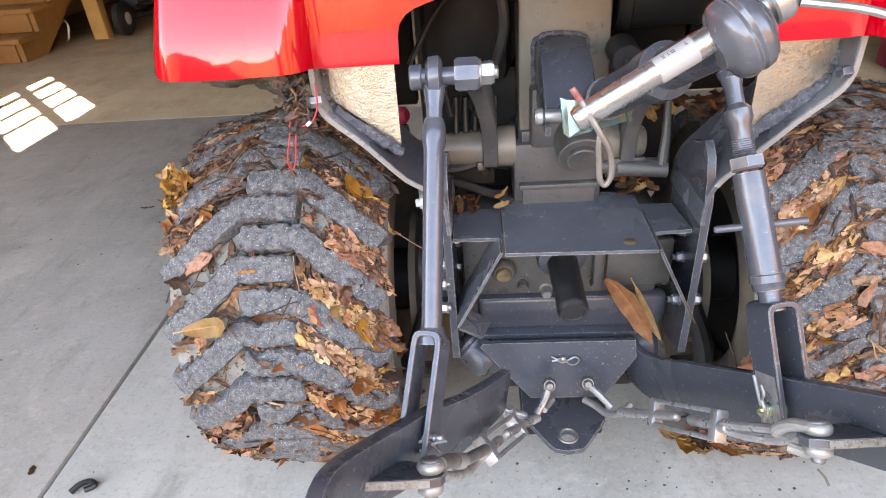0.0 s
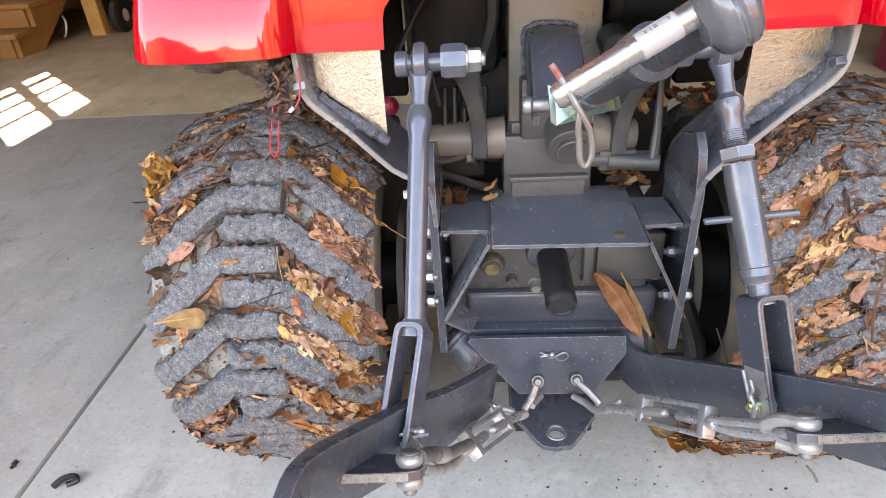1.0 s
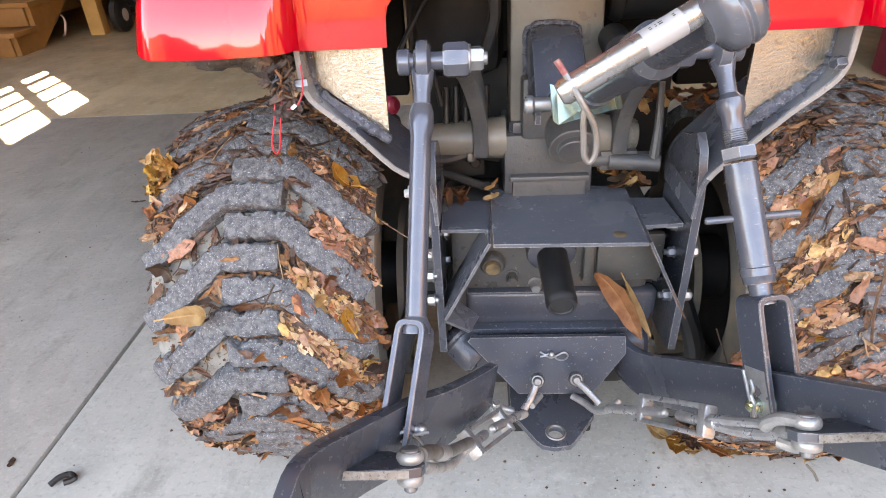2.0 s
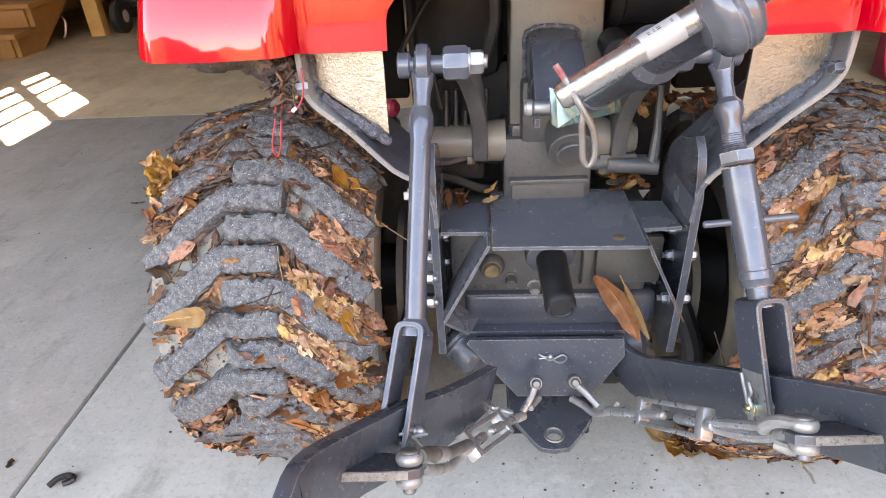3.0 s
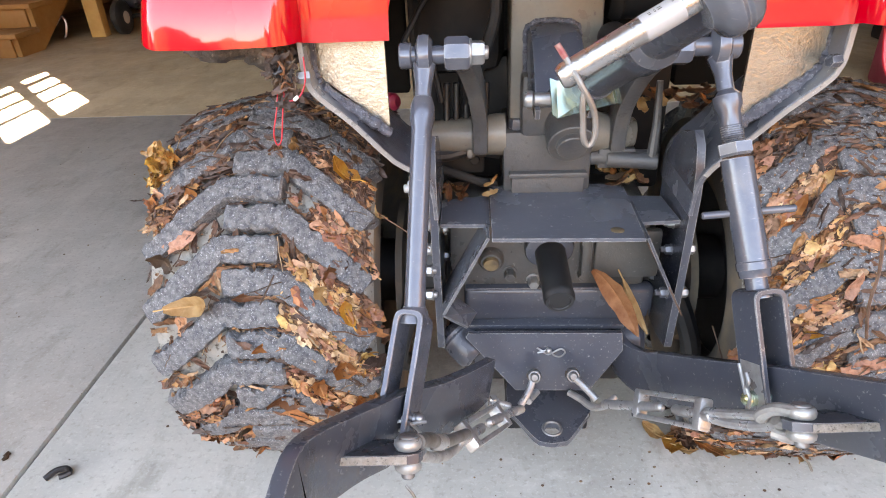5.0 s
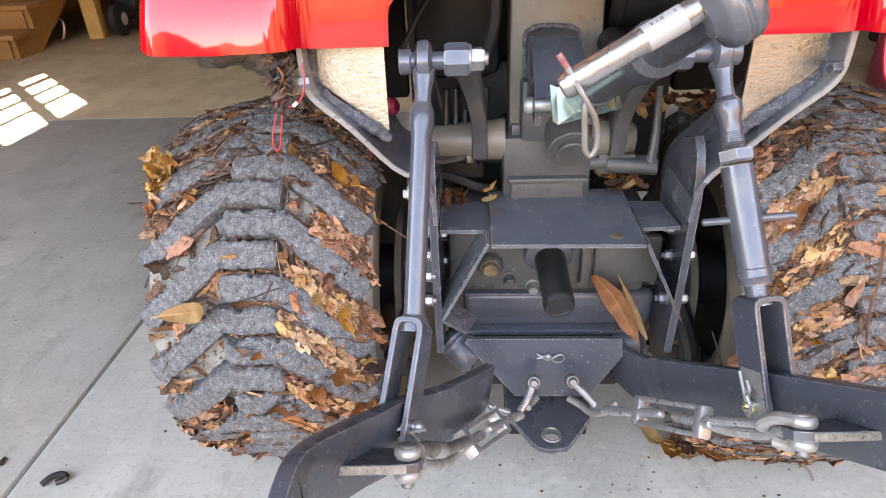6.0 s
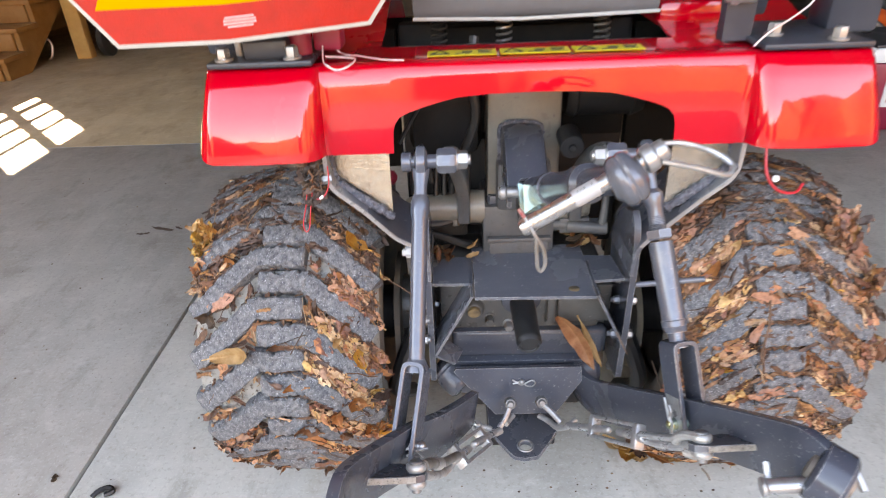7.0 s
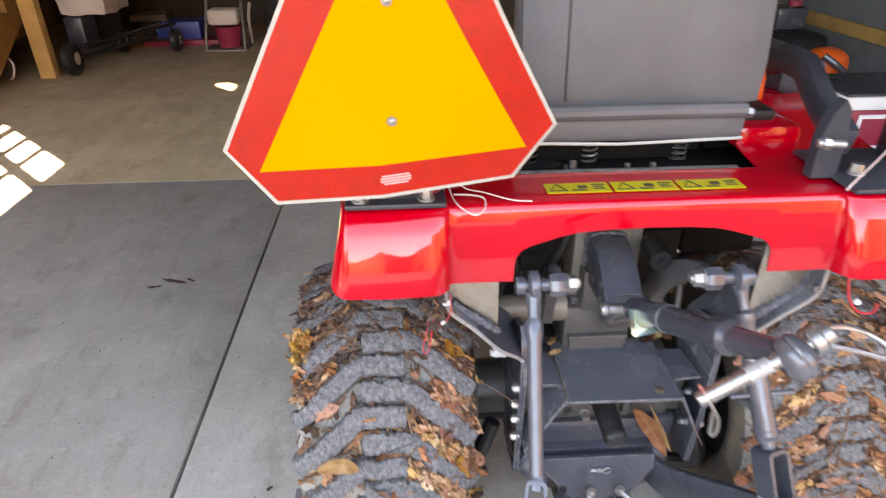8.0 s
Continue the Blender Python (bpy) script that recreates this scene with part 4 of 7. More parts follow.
pto = tp("pto_shaft_cover", lathe((0.0, 0.90, 0.428), (0.006, 0.776, 0.398), [(0, 0.027), (0.2, 0.027), (0.22, 0.0220), (0.60, 0.0212), (0.88, 0.0206), (0.895, 0.0212), (0.955, 0.0210), (0.975, 0.0196), (1.0, 0.0186), (1.0, 0.0150), (0.985, 0.0140)], 32), BLACKRUB, "black plastic power shaft cap")
sp("cap_rim", lathe((0.0, 0.892, 0.428), (0.001, 0.868, 0.422), [(0, 0.036), (0.7, 0.036), (0.9, 0.034), (1, 0.030)], 32), LINKGREY, pto)

guard = tp("pto_guard", slab([(-0.083, 0.787), (0.109, 0.783), (0.109, 0.80), (0.113, 0.952), (-0.084, 0.952)], 0.005, Matrix.Translation((0, 0, 0.484)), 0.0012), GUARD, "dark steel guard plate over power shaft")
sp("rust_patch", lathe((0.078, 0.806, 0.4889), (0.078, 0.806, 0.4895), [(0, 0.0001), (0.05, 0.009), (1, 0.008)], 14), BRASS, guard)
sp("guard_wing", slab([(-0.152, 0.840), (-0.0845, 0.838), (-0.0855, 0.93), (-0.153, 0.918)], 0.005, Matrix.Translation((0, 0, 0.478)), 0.001), GUARD, guard)
sp("guard_wing", slab([(0.1105, 0.838), (0.168, 0.842), (0.162, 0.92), (0.114, 0.922)], 0.005, Matrix.Translation((0, 0, 0.478)), 0.001), GUARD, guard)
# slanted side cheeks of the guard; the left one has the lighter, sky-lit colour
sp("guard_cheek", quad((-0.086, 0.790, 0.487), (-0.087, 0.868, 0.480), (-0.152, 0.868, 0.360), (-0.149, 0.800, 0.360), 0.004), GUARD, guard)
sp("guard_cheek", quad((0.112, 0.79, 0.484), (0.166, 0.80, 0.372), (0.166, 0.90, 0.372), (0.114, 0.90, 0.484), 0.004), DARK, guard)

# top gear casing and centre post
cas = tp("hydraulic_casing", box((-0.064, 0.935, 0.475), (0.062, 1.06, 0.578), 0.006), DUSTY, "grey cast hydraulic lift casing")
sp("casing_step", merge(box((-0.052, 0.926, 0.475), (0.052, 0.94, 0.516), 0.002), box((-0.056, 0.922, 0.512), (0.056, 0.94, 0.520), 0.002)), DUSTY, cas)
sp("casing_bolt", hexnut((-0.045, 0.955, 0.578), (-0.045, 0.955, 0.592), 0.011, 0.013), DARK, cas)
sp("casing_boss", merge(rod((0.022, 0.955, 0.600), (0.026, 0.895, 0.572), 0.032, seg=30), rod((0.026, 0.897, 0.574), (0.0265, 0.888, 0.569), 0.021, seg=26)), DUSTY, cas)
tp("centre_post", box((-0.055, 0.957, 0.575), (0.068, 1.04, 0.803), 0.006), POST, "dusty steel centre post")
tp("post_collar", box((-0.040, 0.925, 0.573), (0.05, 0.98, 0.66), 0.008), DUSTY)
# top link bracket: a folded hood with a slot at its foot
def hood():
    bm = bmesh.new()
    xs = (-0.033, -0.030, -0.021, -0.010, 0.012, 0.023, 0.031, 0.034)
    drop = (0.012, 0.004, 0.001, 0.0, 0.0, 0.001, 0.004, 0.012)
    tops, mids, feet, backs = [], [], [], []
    for x, d in zip(xs, drop):
        tops.append(bm.verts.new((x, 0.932, 0.722 - d)))
        mids.append(bm.verts.new((x, 0.895 + d * 0.6, 0.714 - d)))
        notch = -0.02 < x < 0.03
        feet.append(bm.verts.new((x, (0.834 if notch else 0.822) + d * 0.6, (0.672 if notch else 0.660) - d * 0.3)))
        backs.append(bm.verts.new((x, 0.957, 0.722 - d)))
    for a, c in ((backs, tops), (tops, mids), (mids, feet)):
        for k in range(len(xs) - 1):
            bm.faces.new((a[k], a[k + 1], c[k + 1], c[k]))
    for k in (0, len(xs) - 1):
        x = xs[k]
        low = [bm.verts.new((x, 0.795, 0.652)), bm.verts.new((x, 0.800, 0.640)), bm.verts.new((x, 0.957, 0.640))]
        bm.faces.new((backs[k], tops[k], mids[k], feet[k], low[0], low[1], low[2]))
    bmesh.ops.recalc_face_normals(bm, faces=bm.faces)
    bmesh.ops.solidify(bm, geom=bm.faces[:], thickness=0.006)
    return bm


brk = tp("top_link_bracket", hood(), DARK, "folded dark steel top link bracket")
wd = random.Random(9)
bead = spline([Vector(p) for p in ((-0.0345, 0.953, 0.650), (-0.035, 0.953, 0.695), (-0.0335, 0.952, 0.714), (-0.022, 0.950, 0.7225), (0.0, 0.950, 0.7245), (0.022, 0.950, 0.7225), (0.0345, 0.952, 0.714), (0.036, 0.953, 0.690))], 5)
sp("weld_bead", sweep([p + Vector((wd.gauss(0, 0.0005), -0.001, wd.gauss(0, 0.0005))) for p in bead], [wd.uniform(0.0026, 0.0044) for _ in bead], 9), WELD, brk)
sp("bracket_web", box((-0.026, 0.838, 0.640), (0.027, 0.945, 0.664), 0.004), DARK, brk)
sp("bracket_pin", merge(rod((-0.042, 0.812, 0.660), (0.062, 0.812, 0.660), 0.008), rod((-0.045, 0.812, 0.660), (-0.033, 0.812, 0.660), 0.0105, seg=18, edge=0.003)), ZINC, brk)

# -- top link with ball end, pin and ring --
TL0, TL1 = Vector((0.004, 0.805, 0.665)), Vector((0.052, 0.500, 0.812))
tl = tp("top_link", lathe(TL0, TL1, [(0, 0.0150), (0.02, 0.0190), (0.235, 0.0192), (0.24, 0.0212), (0.30, 0.0212), (0.305, 0.0195), (0.60, 0.0195), (0.62, 0.0225), (0.70, 0.0225), (0.72, 0.0165), (0.93, 0.015), (1, 0.015)], 28), DARK, "dark steel tube top link")
pin_dir = Vector((0.115, 0.012, 0.070)).normalized()
perp = (TL1 - TL0).normalized()
sp("ball_eye", lathe(TL1 - pin_dir * 0.0165, TL1 + pin_dir * 0.0165, [(0, 0.013), (0.10, 0.017), (0.16, 0.0225), (0.28, 0.0255), (0.42, 0.0262), (0.5, 0.0248), (0.58, 0.0262), (0.72, 0.0255), (0.84, 0.0225), (0.90, 0.017), (1, 0.013)], 30), LINKGREY, tl, "worn dark ball joint eye")
PIN0, PIN1 = Vector((-0.046, 0.492, 0.766)), Vector((0.078, 0.505, 0.834))
pin = tp("top_link_pin", lathe(PIN0, PIN1, [(0, 0.0066), (0.025, 0.0084), (0.97, 0.0084), (1, 0.0078)], 30), PINSTEEL, "zinc plated steel hitch pin")
sp("pin_collar", merge(rod(PIN1 - pin_dir * 0.014, PIN1 - pin_dir * 0.002, 0.0135), rod(PIN1 - pin_dir * 0.002, PIN1 + pin_dir * 0.010, 0.0105)), ZINC, pin)
h = PIN1 + pin_dir * 0.004
sp("pin_handle_ring", sweep([h + Vector(v) for v in ((0.0, 0.004, 0.006), (0.02, 0.004, 0.006), (0.045, -0.002, 0.000), (0.062, -0.012, -0.010), (0.055, -0.022, -0.016), (0.030, -0.018, -0.010), (0.0, -0.010, -0.006))], 0.0027, 8, False, 4), ZINC, pin)
sp("worn_label", lathe(PIN0 + (PIN1 - PIN0) * 0.40, PIN0 + (PIN1 - PIN0) * 0.58, [(0, 0.0086), (1, 0.0086)], 30, False), LABEL, pin, "scuffed pale paper label")
lines = bmesh.new()
ax = (PIN1 - PIN0).normalized()
side = ax.cross(Vector((0, -0.6, 0.8))).normalized()
nrm = side.cross(ax).normalized()
if nrm.z < 0:
    nrm = -nrm
for k, (s0, s1) in enumerate(((0.44, 0.452), (0.466, 0.473), (0.482, 0.500), (0.545, 0.556))):
    for w in (-0.42, -0.22):
        a, b = PIN0 + (PIN1 - PIN0) * s0, PIN0 + (PIN1 - PIN0) * s1
        n1 = (nrm + side * w).normalized() * 0.0087
        n2 = (nrm + side * (w + 0.09)).normalized() * 0.0087
        merge(lines, quad(a + n1, b + n1, b + n2, a + n2, 0.0001))
sp("label_lines", lines, INK, pin, smooth=False)
hole = PIN0 + ax * 0.009
sp("linch_clip", sweep([hole + Vector(v) for v in ((-0.009, 0.0, 0.015), (-0.003, -0.003, 0.006), (0.002, -0.009, -0.002), (0.0075, -0.011, -0.011), (0.0125, -0.011, -0.020), (0.0150, -0.011, -0.030), (0.0150, -0.011, -0.040), (0.0118, -0.011, -0.0455), (0.0082, -0.011, -0.041), (0.0072, -0.011, -0.030), (0.0062, -0.011, -0.018), (0.0068, -0.010, -0.011))], 0.0021, 8, False, 4), RUSTY, pin)
sp("clip_tape", sweep([hole + Vector(v) for v in ((-0.0105, 0.0, 0.017), (-0.005, -0.002, 0.009))], 0.0021, 8, False, 3), TAPE, pin)
# zinc fork yoke on the lower front of the link
bm = quad((-0.014, 0.738, 0.660), (0.044, 0.737, 0.675), (0.042, 0.757, 0.690), (-0.015, 0.760, 0.694), 0.003)
merge(bm, quad((-0.0148, 0.7375, 0.660), (-0.0158, 0.7595, 0.694), (-0.0228, 0.760, 0.697), (-0.0205, 0.739, 0.664), 0.003))
merge(bm, quad((0.0445, 0.737, 0.675), (0.0505, 0.745, 0.672), (0.0485, 0.765, 0.688), (0.0425, 0.757, 0.690), 0.003))
tp("zinc_bracket", bm, YZINC, "iridescent yellow-zinc bent bracket")

# -- rockshaft and lift arms --
# the rockshaft takes the paler post colour for the light on it
for sx, end in ((-1, 0.198), (1, 0.125)):
    tp("rockshaft", lathe((sx * end, 0.965, 0.563), (sx * 0.060, 0.965, 0.566), [(0, 0.019), (0.05, 0.022), (0.5, 0.026), (1, 0.031)], 26), POST, "grey tapered lift rockshaft")
for sx in (-1, 1):
    arm = tp("lift_arm", strip(spline([Vector(p) for p in ((sx * 0.112, 0.800, 0.730), (sx * 0.107, 0.850, 0.722), (sx * 0.097, 0.905, 0.690), (sx * 0.087, 0.950, 0.638), (sx * 0.086, 0.972, 0.585), (sx * 0.087, 0.974, 0.545))], 3),
                               [0.028, 0.030, 0.032, 0.034, 0.036, 0.038, 0.040, 0.042, 0.044, 0.045, 0.046, 0.046, 0.046, 0.046, 0.045, 0.044], 0.022, sx, up=(0, 0.75, 0.66), bev=0.005), DUSTY, "curved cast lift arm")
    cyl = bmesh.new()
    merge(cyl, lathe((sx * 0.107, 0.805, 0.716), (sx * 0.135, 0.805, 0.716), [(0, 0.017), (0.12, 0.0195), (0.88, 0.0195), (1, 0.017)], 8))
    sp("arm_boss", cyl, LINKGREY, arm)
    sp("arm_nut", merge(hexnut((sx * 0.105, 0.805, 0.717), (sx * 0.0905, 0.805, 0.717), 0.0135, 0.0155), rod((sx * 0.092, 0.805, 0.717), (sx * 0.086, 0.805, 0.717), 0.0075)), ZINC, arm)
    sp("arm_pin", merge(rod((sx * 0.134, 0.805, 0.716), (sx * 0.184, 0.805, 0.716), 0.0105), rod((sx * 0.172, 0.805, 0.716), (sx * 0.186, 0.805, 0.716), 0.0145)), LINKGREY, arm)


def fork(top, foot, x_axis, gap=0.024, depth=0.040, thick=0.006):
    """A U of bent flat bar; top is the middle of the bend."""
    top, foot = Vector(top), Vector(foot)
    z = (top - foot).normalized()
    x = (Vector(x_axis) - z * Vector(x_axis).dot(z)).normalized()
    y = z.cross(x)
    length = (top - foot).length
    w = gap / 2
    outer, inner = [], []
    for a in range(0, 181, 20):
        c, s = math.cos(radians(a)), math.sin(radians(a))
        e = 0.55
        sc = abs(c) ** e * (1 if c > 0 else -1)
        outer.append((sc * (w + thick), -0.012 + 0.018 * abs(s) ** e))
        inner.append((sc * w, -0.012 + 0.012 * abs(s) ** e))
    outer = [(w + thick, -length)] + outer + [(-w - thick, -length)]
    inner = [(w, -length)] + inner + [(-w, -length)]
    bm = bmesh.new()
    rows = []
    for (ox, oz), (ix, iz) in zip(outer, inner):
        rows.append([bm.verts.new(top + x * px + z * pz + y * py) for px, pz, py in ((ox, oz, -depth / 2), (ix, iz, -depth / 2), (ix, iz, depth / 2), (ox, oz, depth / 2))])
    for p, q in zip(rows, rows[1:]):
        for k in range(4):
            bm.faces.new((p[k], p[(k + 1) % 4], q[(k + 1) % 4], q[k]))
    bm.faces.new(rows[0][::-1])
    bm.faces.new(rows[-1])
    bmesh.ops.recalc_face_normals(bm, faces=bm.faces)
    return bevel(bm, 0.001, 1, 50)


# left lift rod: plain, with a forged eye and a fork foot
EYE_L, FT_L, FF_L = Vector((-0.158, 0.805, 0.716)), Vector((-0.170, 0.634, 0.477)), Vector((-0.188, 0.546, 0.390))
d = (FT_L - EYE_L).normalized()
rodl = tp("lift_rod", lathe(EYE_L + d * 0.05, FT_L, [(0, 0.0110), (0.04, 0.0138), (0.10, 0.0140), (0.15, 0.0116), (1, 0.0114)], 28), LINKGREY, "grey painted steel lift rod")
bm = lathe(EYE_L + Vector((-0.0095, 0, 0)), EYE_L + Vector((0.0095, 0, 0)), [(0, 0.0165), (0.2, 0.0225), (0.5, 0.0235), (0.8, 0.0225), (1, 0.0165)], 26)
merge(bm, lathe(EYE_L + d * 0.012, EYE_L + d * 0.062, [(0, 0.0135), (0.5, 0.0095), (1, 0.0095)], 16))
sp("rod_eye", bm, LINKGREY, rodl)
sp("rod_fork", fork(FT_L, FF_L, (1, -0.30, 0), 0.021), LINKGREY, rodl)
sp("fork_collar", lathe(FT_L - d * 0.012, FT_L + d * 0.006, [(0, 0.0125), (0.6, 0.0165), (1, 0.0165)], 22), LINKGREY, rodl)
# right lift rod: levelling screw
EYE_R, FT_R, FF_R = Vector((0.164, 0.803, 0.716)), Vector((0.200, 0.665, 0.484)), Vector((0.213, 0.600, 0.372))
d = (FT_R - EYE_R).normalized()
L = (FT_R - EYE_R).length
rodr = tp("levelling_rod", lathe(EYE_R + d * 0.125, EYE_R + d * (L - 0.018), [(0, 0.0165), (0.03, 0.0168), (0.86, 0.0168), (0.87, 0.0178), (0.93, 0.0178), (0.94, 0.0168), (1, 0.0158)], 26), LINKGREY, "grey levelling lift rod with screw sleeve")
bm = lathe(EYE_R + Vector((-0.0095, 0, 0)), EYE_R + Vector((0.0095, 0, 0)), [(0, 0.0165), (0.2, 0.0225), (0.5, 0.0235), (0.8, 0.0225), (1, 0.0165)], 26)
merge(bm, lathe(EYE_R + d * 0.012, EYE_R + d * 0.100, [(0, 0.0135), (0.22, 0.0092), (0.42, 0.0092), (0.5, 0.0150), (0.62, 0.0150), (0.7, 0.0118), (1, 0.0115)], 18))
sp("rod_eye", bm, LINKGREY, rodr)
thread = bmesh.new()
for k in range(9):
    a = EYE_R + d * (0.088 + 0.0024 * k)
    merge(thread, lathe(a, a + d * 0.0022, [(0, 0.0108), (0.5, 0.0122), (1, 0.0108)], 16))
sp("screw_thread", thread, LINKGREY, rodr)
sp("lock_nut", hexnut(EYE_R + d * 0.108, EYE_R + d * 0.122, 0.0188), LINKGREY, rodr)
mid = EYE_R + d * 0.185
sp("turn_bar", rod(mid + Vector((-0.044, 0.004, -0.004)), mid + Vector((0.050, -0.004, 0.008)), 0.0042), LINKGREY, rodr)
sp("sleeve_neck", lathe(EYE_R + d * (L - 0.020), FT_R + d * 0.004, [(0, 0.0118), (0.7, 0.0118), (0.8, 0.0145), (1, 0.0145)], 18), LINKGREY, rodr)
sp("rod_fork", fork(FT_R, FF_R, (0.96, 0.22, 0.0), 0.026, 0.042), DARK, rodr)
# worn bare patch, pin head and hairpin on the outer face of the right fork
fz = (FT_R - FF_R).normalized()
fx = (Vector((0.96, 0.22, 0)) - fz * Vector((0.96, 0.22, 0)).dot(fz)).normalized()
fy = fz.cross(fx)


def on_fork(y, up, out=0.0):
    return FF_R - fx * (0.019 + out) + fy * y + fz * up


sp("worn_patch", quad(on_fork(-0.019, 0.0, 0.0006), on_fork(0.017, 0.0, 0.0006), on_fork(0.016, 0.060, 0.0006), on_fork(-0.017, 0.058, 0.0006), 0.0004), GALV, rodr, "bare worn metal patch")
q = on_fork(0.0, 0.020)
sp("fork_pin", merge(rod(q + fx * 0.05, q - fx * 0.006, 0.0085), ball(q - fx * 0.006, 0.0085, 12)), YZINC, rodr)
sp("hairpin_clip", sweep([on_fork(a, c, 0.010) for a, c in ((0.004, 0.058), (0.001, 0.040), (-0.002, 0.022), (-0.003, 0.004))], 0.0019, 7, False, 4), ZINC, rodr)
sp("hairpin_clip", sweep([on_fork(a, c, 0.011) for a, c in ((-0.008, 0.050), (-0.011, 0.040), (-0.006, 0.034), (-0.010, 0.024), (-0.006, 0.014), (-0.004, 0.002))], 0.0019, 7, False, 4), ZINC, rodr)
ql = Vector((-0.168, 0.560, 0.404))
sp("fork_pin", merge(rod(ql + Vector((-0.026, 0.0, 0)), ql + Vector((0.004, -0.001, 0)), 0.0058), ball(ql + Vector((0.004, -0.001, 0)), 0.0066, 12)), ZINC, rodl)
sp("hairpin_clip", sweep([ql + Vector(v) for v in ((0.006, -0.007, -0.014), (0.003, -0.009, -0.006), (-0.002, -0.010, 0.001), (-0.010, -0.010, 0.006), (-0.017, -0.010, 0.004), (-0.018, -0.010, -0.005), (-0.012, -0.010, -0.007), (-0.007, -0.010, -0.001), (0.002, -0.009, 0.002), (0.013, -0.007, 0.002))], 0.0017, 6, False, 4), ZINC, rodl)

# -- lower links: deep flat bars, cranked outwards at the rear end --
TOP_R = [(0.113, 0.850, 0.299), (0.120, 0.834, 0.290), (0.136, 0.805, 0.298), (0.158, 0.757, 0.330), (0.196, 0.68, 0.382), (0.221, 0.61, 0.432), (0.245, 0.55, 0.472), (0.266, 0.490, 0.512), (0.274, 0.45, 0.535), (0.290, 0.415, 0.530)]
TOP_L = [(-0.092, 0.757, 0.322), (-0.121, 0.694, 0.356), (-0.151, 0.639, 0.387), (-0.180, 0.594, 0.416), (-0.2005, 0.546, 0.446), (-0.225, 0.499, 0.471), (-0.244, 0.451, 0.498), (-0.250, 0.413, 0.511), (-0.254, 0.370, 0.4995)]
for sx, path in ((1, TOP_R), (-1, TOP_L)):
    pts = spline([Vector(p) for p in path], 3)
    hs = [0.058 + 0.016 * min(1, i / 5) for i in range(len(pts))]
    link = tp("lower_link", strip(pts, hs, 0.014, sx, bev=0.003), DARK, "dark painted forged lower link arm")
    a = Vector((sx * 0.118, 0.872, 0.262))
    sp("link_pivot", lathe(a + Vector((-sx * 0.025, 0.005, 0)), a + Vector((sx * 0.03, 0.005, 0)), [(0, 0.028), (0.15, 0.034), (0.85, 0.034), (1, 0.028)], 26), DARK, link)
    if sx > 0:
        e = Vector((0.278, 0.418, 0.500))
        out = Vector((0.75, -0.62, -0.20)).normalized()
        sp("link_ball_eye", lathe(e - out * 0.018, e + out * 0.016, [(0, 0.028), (0.12, 0.034), (0.88, 0.034), (1, 0.030)], 30), DARK, link)
        sp("link_ball", lathe(e - out * 0.022, e + out * 0.022, [(0, 0.014), (0.2, 0.020), (0.5, 0.0235), (0.8, 0.020), (1, 0.014)], 24), RUSTY, link)
        b0 = Vector((0.216, 0.420, 0.484))
        b1 = Vector((0.258, 0.416, 0.492))
        sp("hitch_pin", merge(rod(b0, b1, 0.0085), rod(b0 - (b1 - b0) * 0.12, b0, 0.0105)), ZINC, link, "zinc stub hitch pin")
        sp("hitch_clip", rod(Vector((0.226, 0.447, 0.492)), Vector((0.222, 0.424, 0.480)), 0.0032), WHITEPL, link)
        sp("hitch_clip", rod(Vector((0.300, 0.415, 0.512)), Vector((0.304, 0.398, 0.500)), 0.0045), ZINC, link)
    else:
        e = Vector((-0.2575, 0.342, 0.4615))
        out = Vector((-0.8, -0.5, -0.1)).normalized()
        sp("link_ball_eye", lathe(e - out * 0.018, e + out * 0.016, [(0, 0.028), (0.12, 0.034), (0.88, 0.034), (1, 0.030)], 30), DARK, link)
    # welded chain plate with its bolt
    if sx > 0:
        outl = [(0.169, 0.512), (0.173, 0.502), (0.188, 0.498), (0.268, 0.506), (0.276, 0.512), (0.262, 0.545), (0.225, 0.548), (0.184, 0.532)]
        m = Matrix.Translation((0, 0, 0.442))
        eb = Vector((0.187, 0.515, 0.4505))
    else:
        outl = [(-0.152, 0.488), (-0.155, 0.478), (-0.165, 0.473), (-0.228, 0.468), (-0.246, 0.474), (-0.225, 0.520), (-0.190, 0.522), (-0.164, 0.506)]
        m = Matrix.Translation((0, 0, 0.4265))
        eb = Vector((-0.166, 0.490, 0.4350))
    tilt = Matrix.Translation(eb) @ Matrix.Rotation(radians(-30), 4, "X") @ Matrix.Translation(-eb)
    sp("chain_plate", slab(outl if sx > 0 else outl[::-1], 0.0085, tilt @ m, 0.0012), DARK, link, "chain plate with a bare metal edge")
    (xa, ya), (xb, yb) = [(p, q) for p, q in zip(outl, outl[1:]) if abs(p[0] - q[0]) > 0.03][0]
    z0, z1 = m.translation.z + 0.0008, m.translation.z + 0.0078
    bm = quad((xa, ya - 0.0008, z0), (xb, yb - 0.0008, z0), (xb, yb - 0.0008, z1), (xa, ya - 0.0008, z1), 0.0003)
    bm.transform(tilt)
    sp("bare_edge", bm, BAREEDGE, link)
    bm = lathe(eb + Vector((0, 0, 0.0004)), eb + Vector((0, 0, 0.0110)), [(0, 0.0105), (0.2, 0.0122), (0.5, 0.0128), (0.8, 0.0122), (1, 0.0102)], 28)
    merge(bm, lathe(eb + Vector((0, 0, -0.0195)), eb + Vector((0, 0, -0.0090)), [(0, 0.0100), (0.2, 0.0120), (0.5, 0.0126), (0.8, 0.0120), (1, 0.0105)], 28))
    bm.transform(tilt)
    sp("shackle_eye", bm, SHACKLE, link, "bright zinc shackle eye")
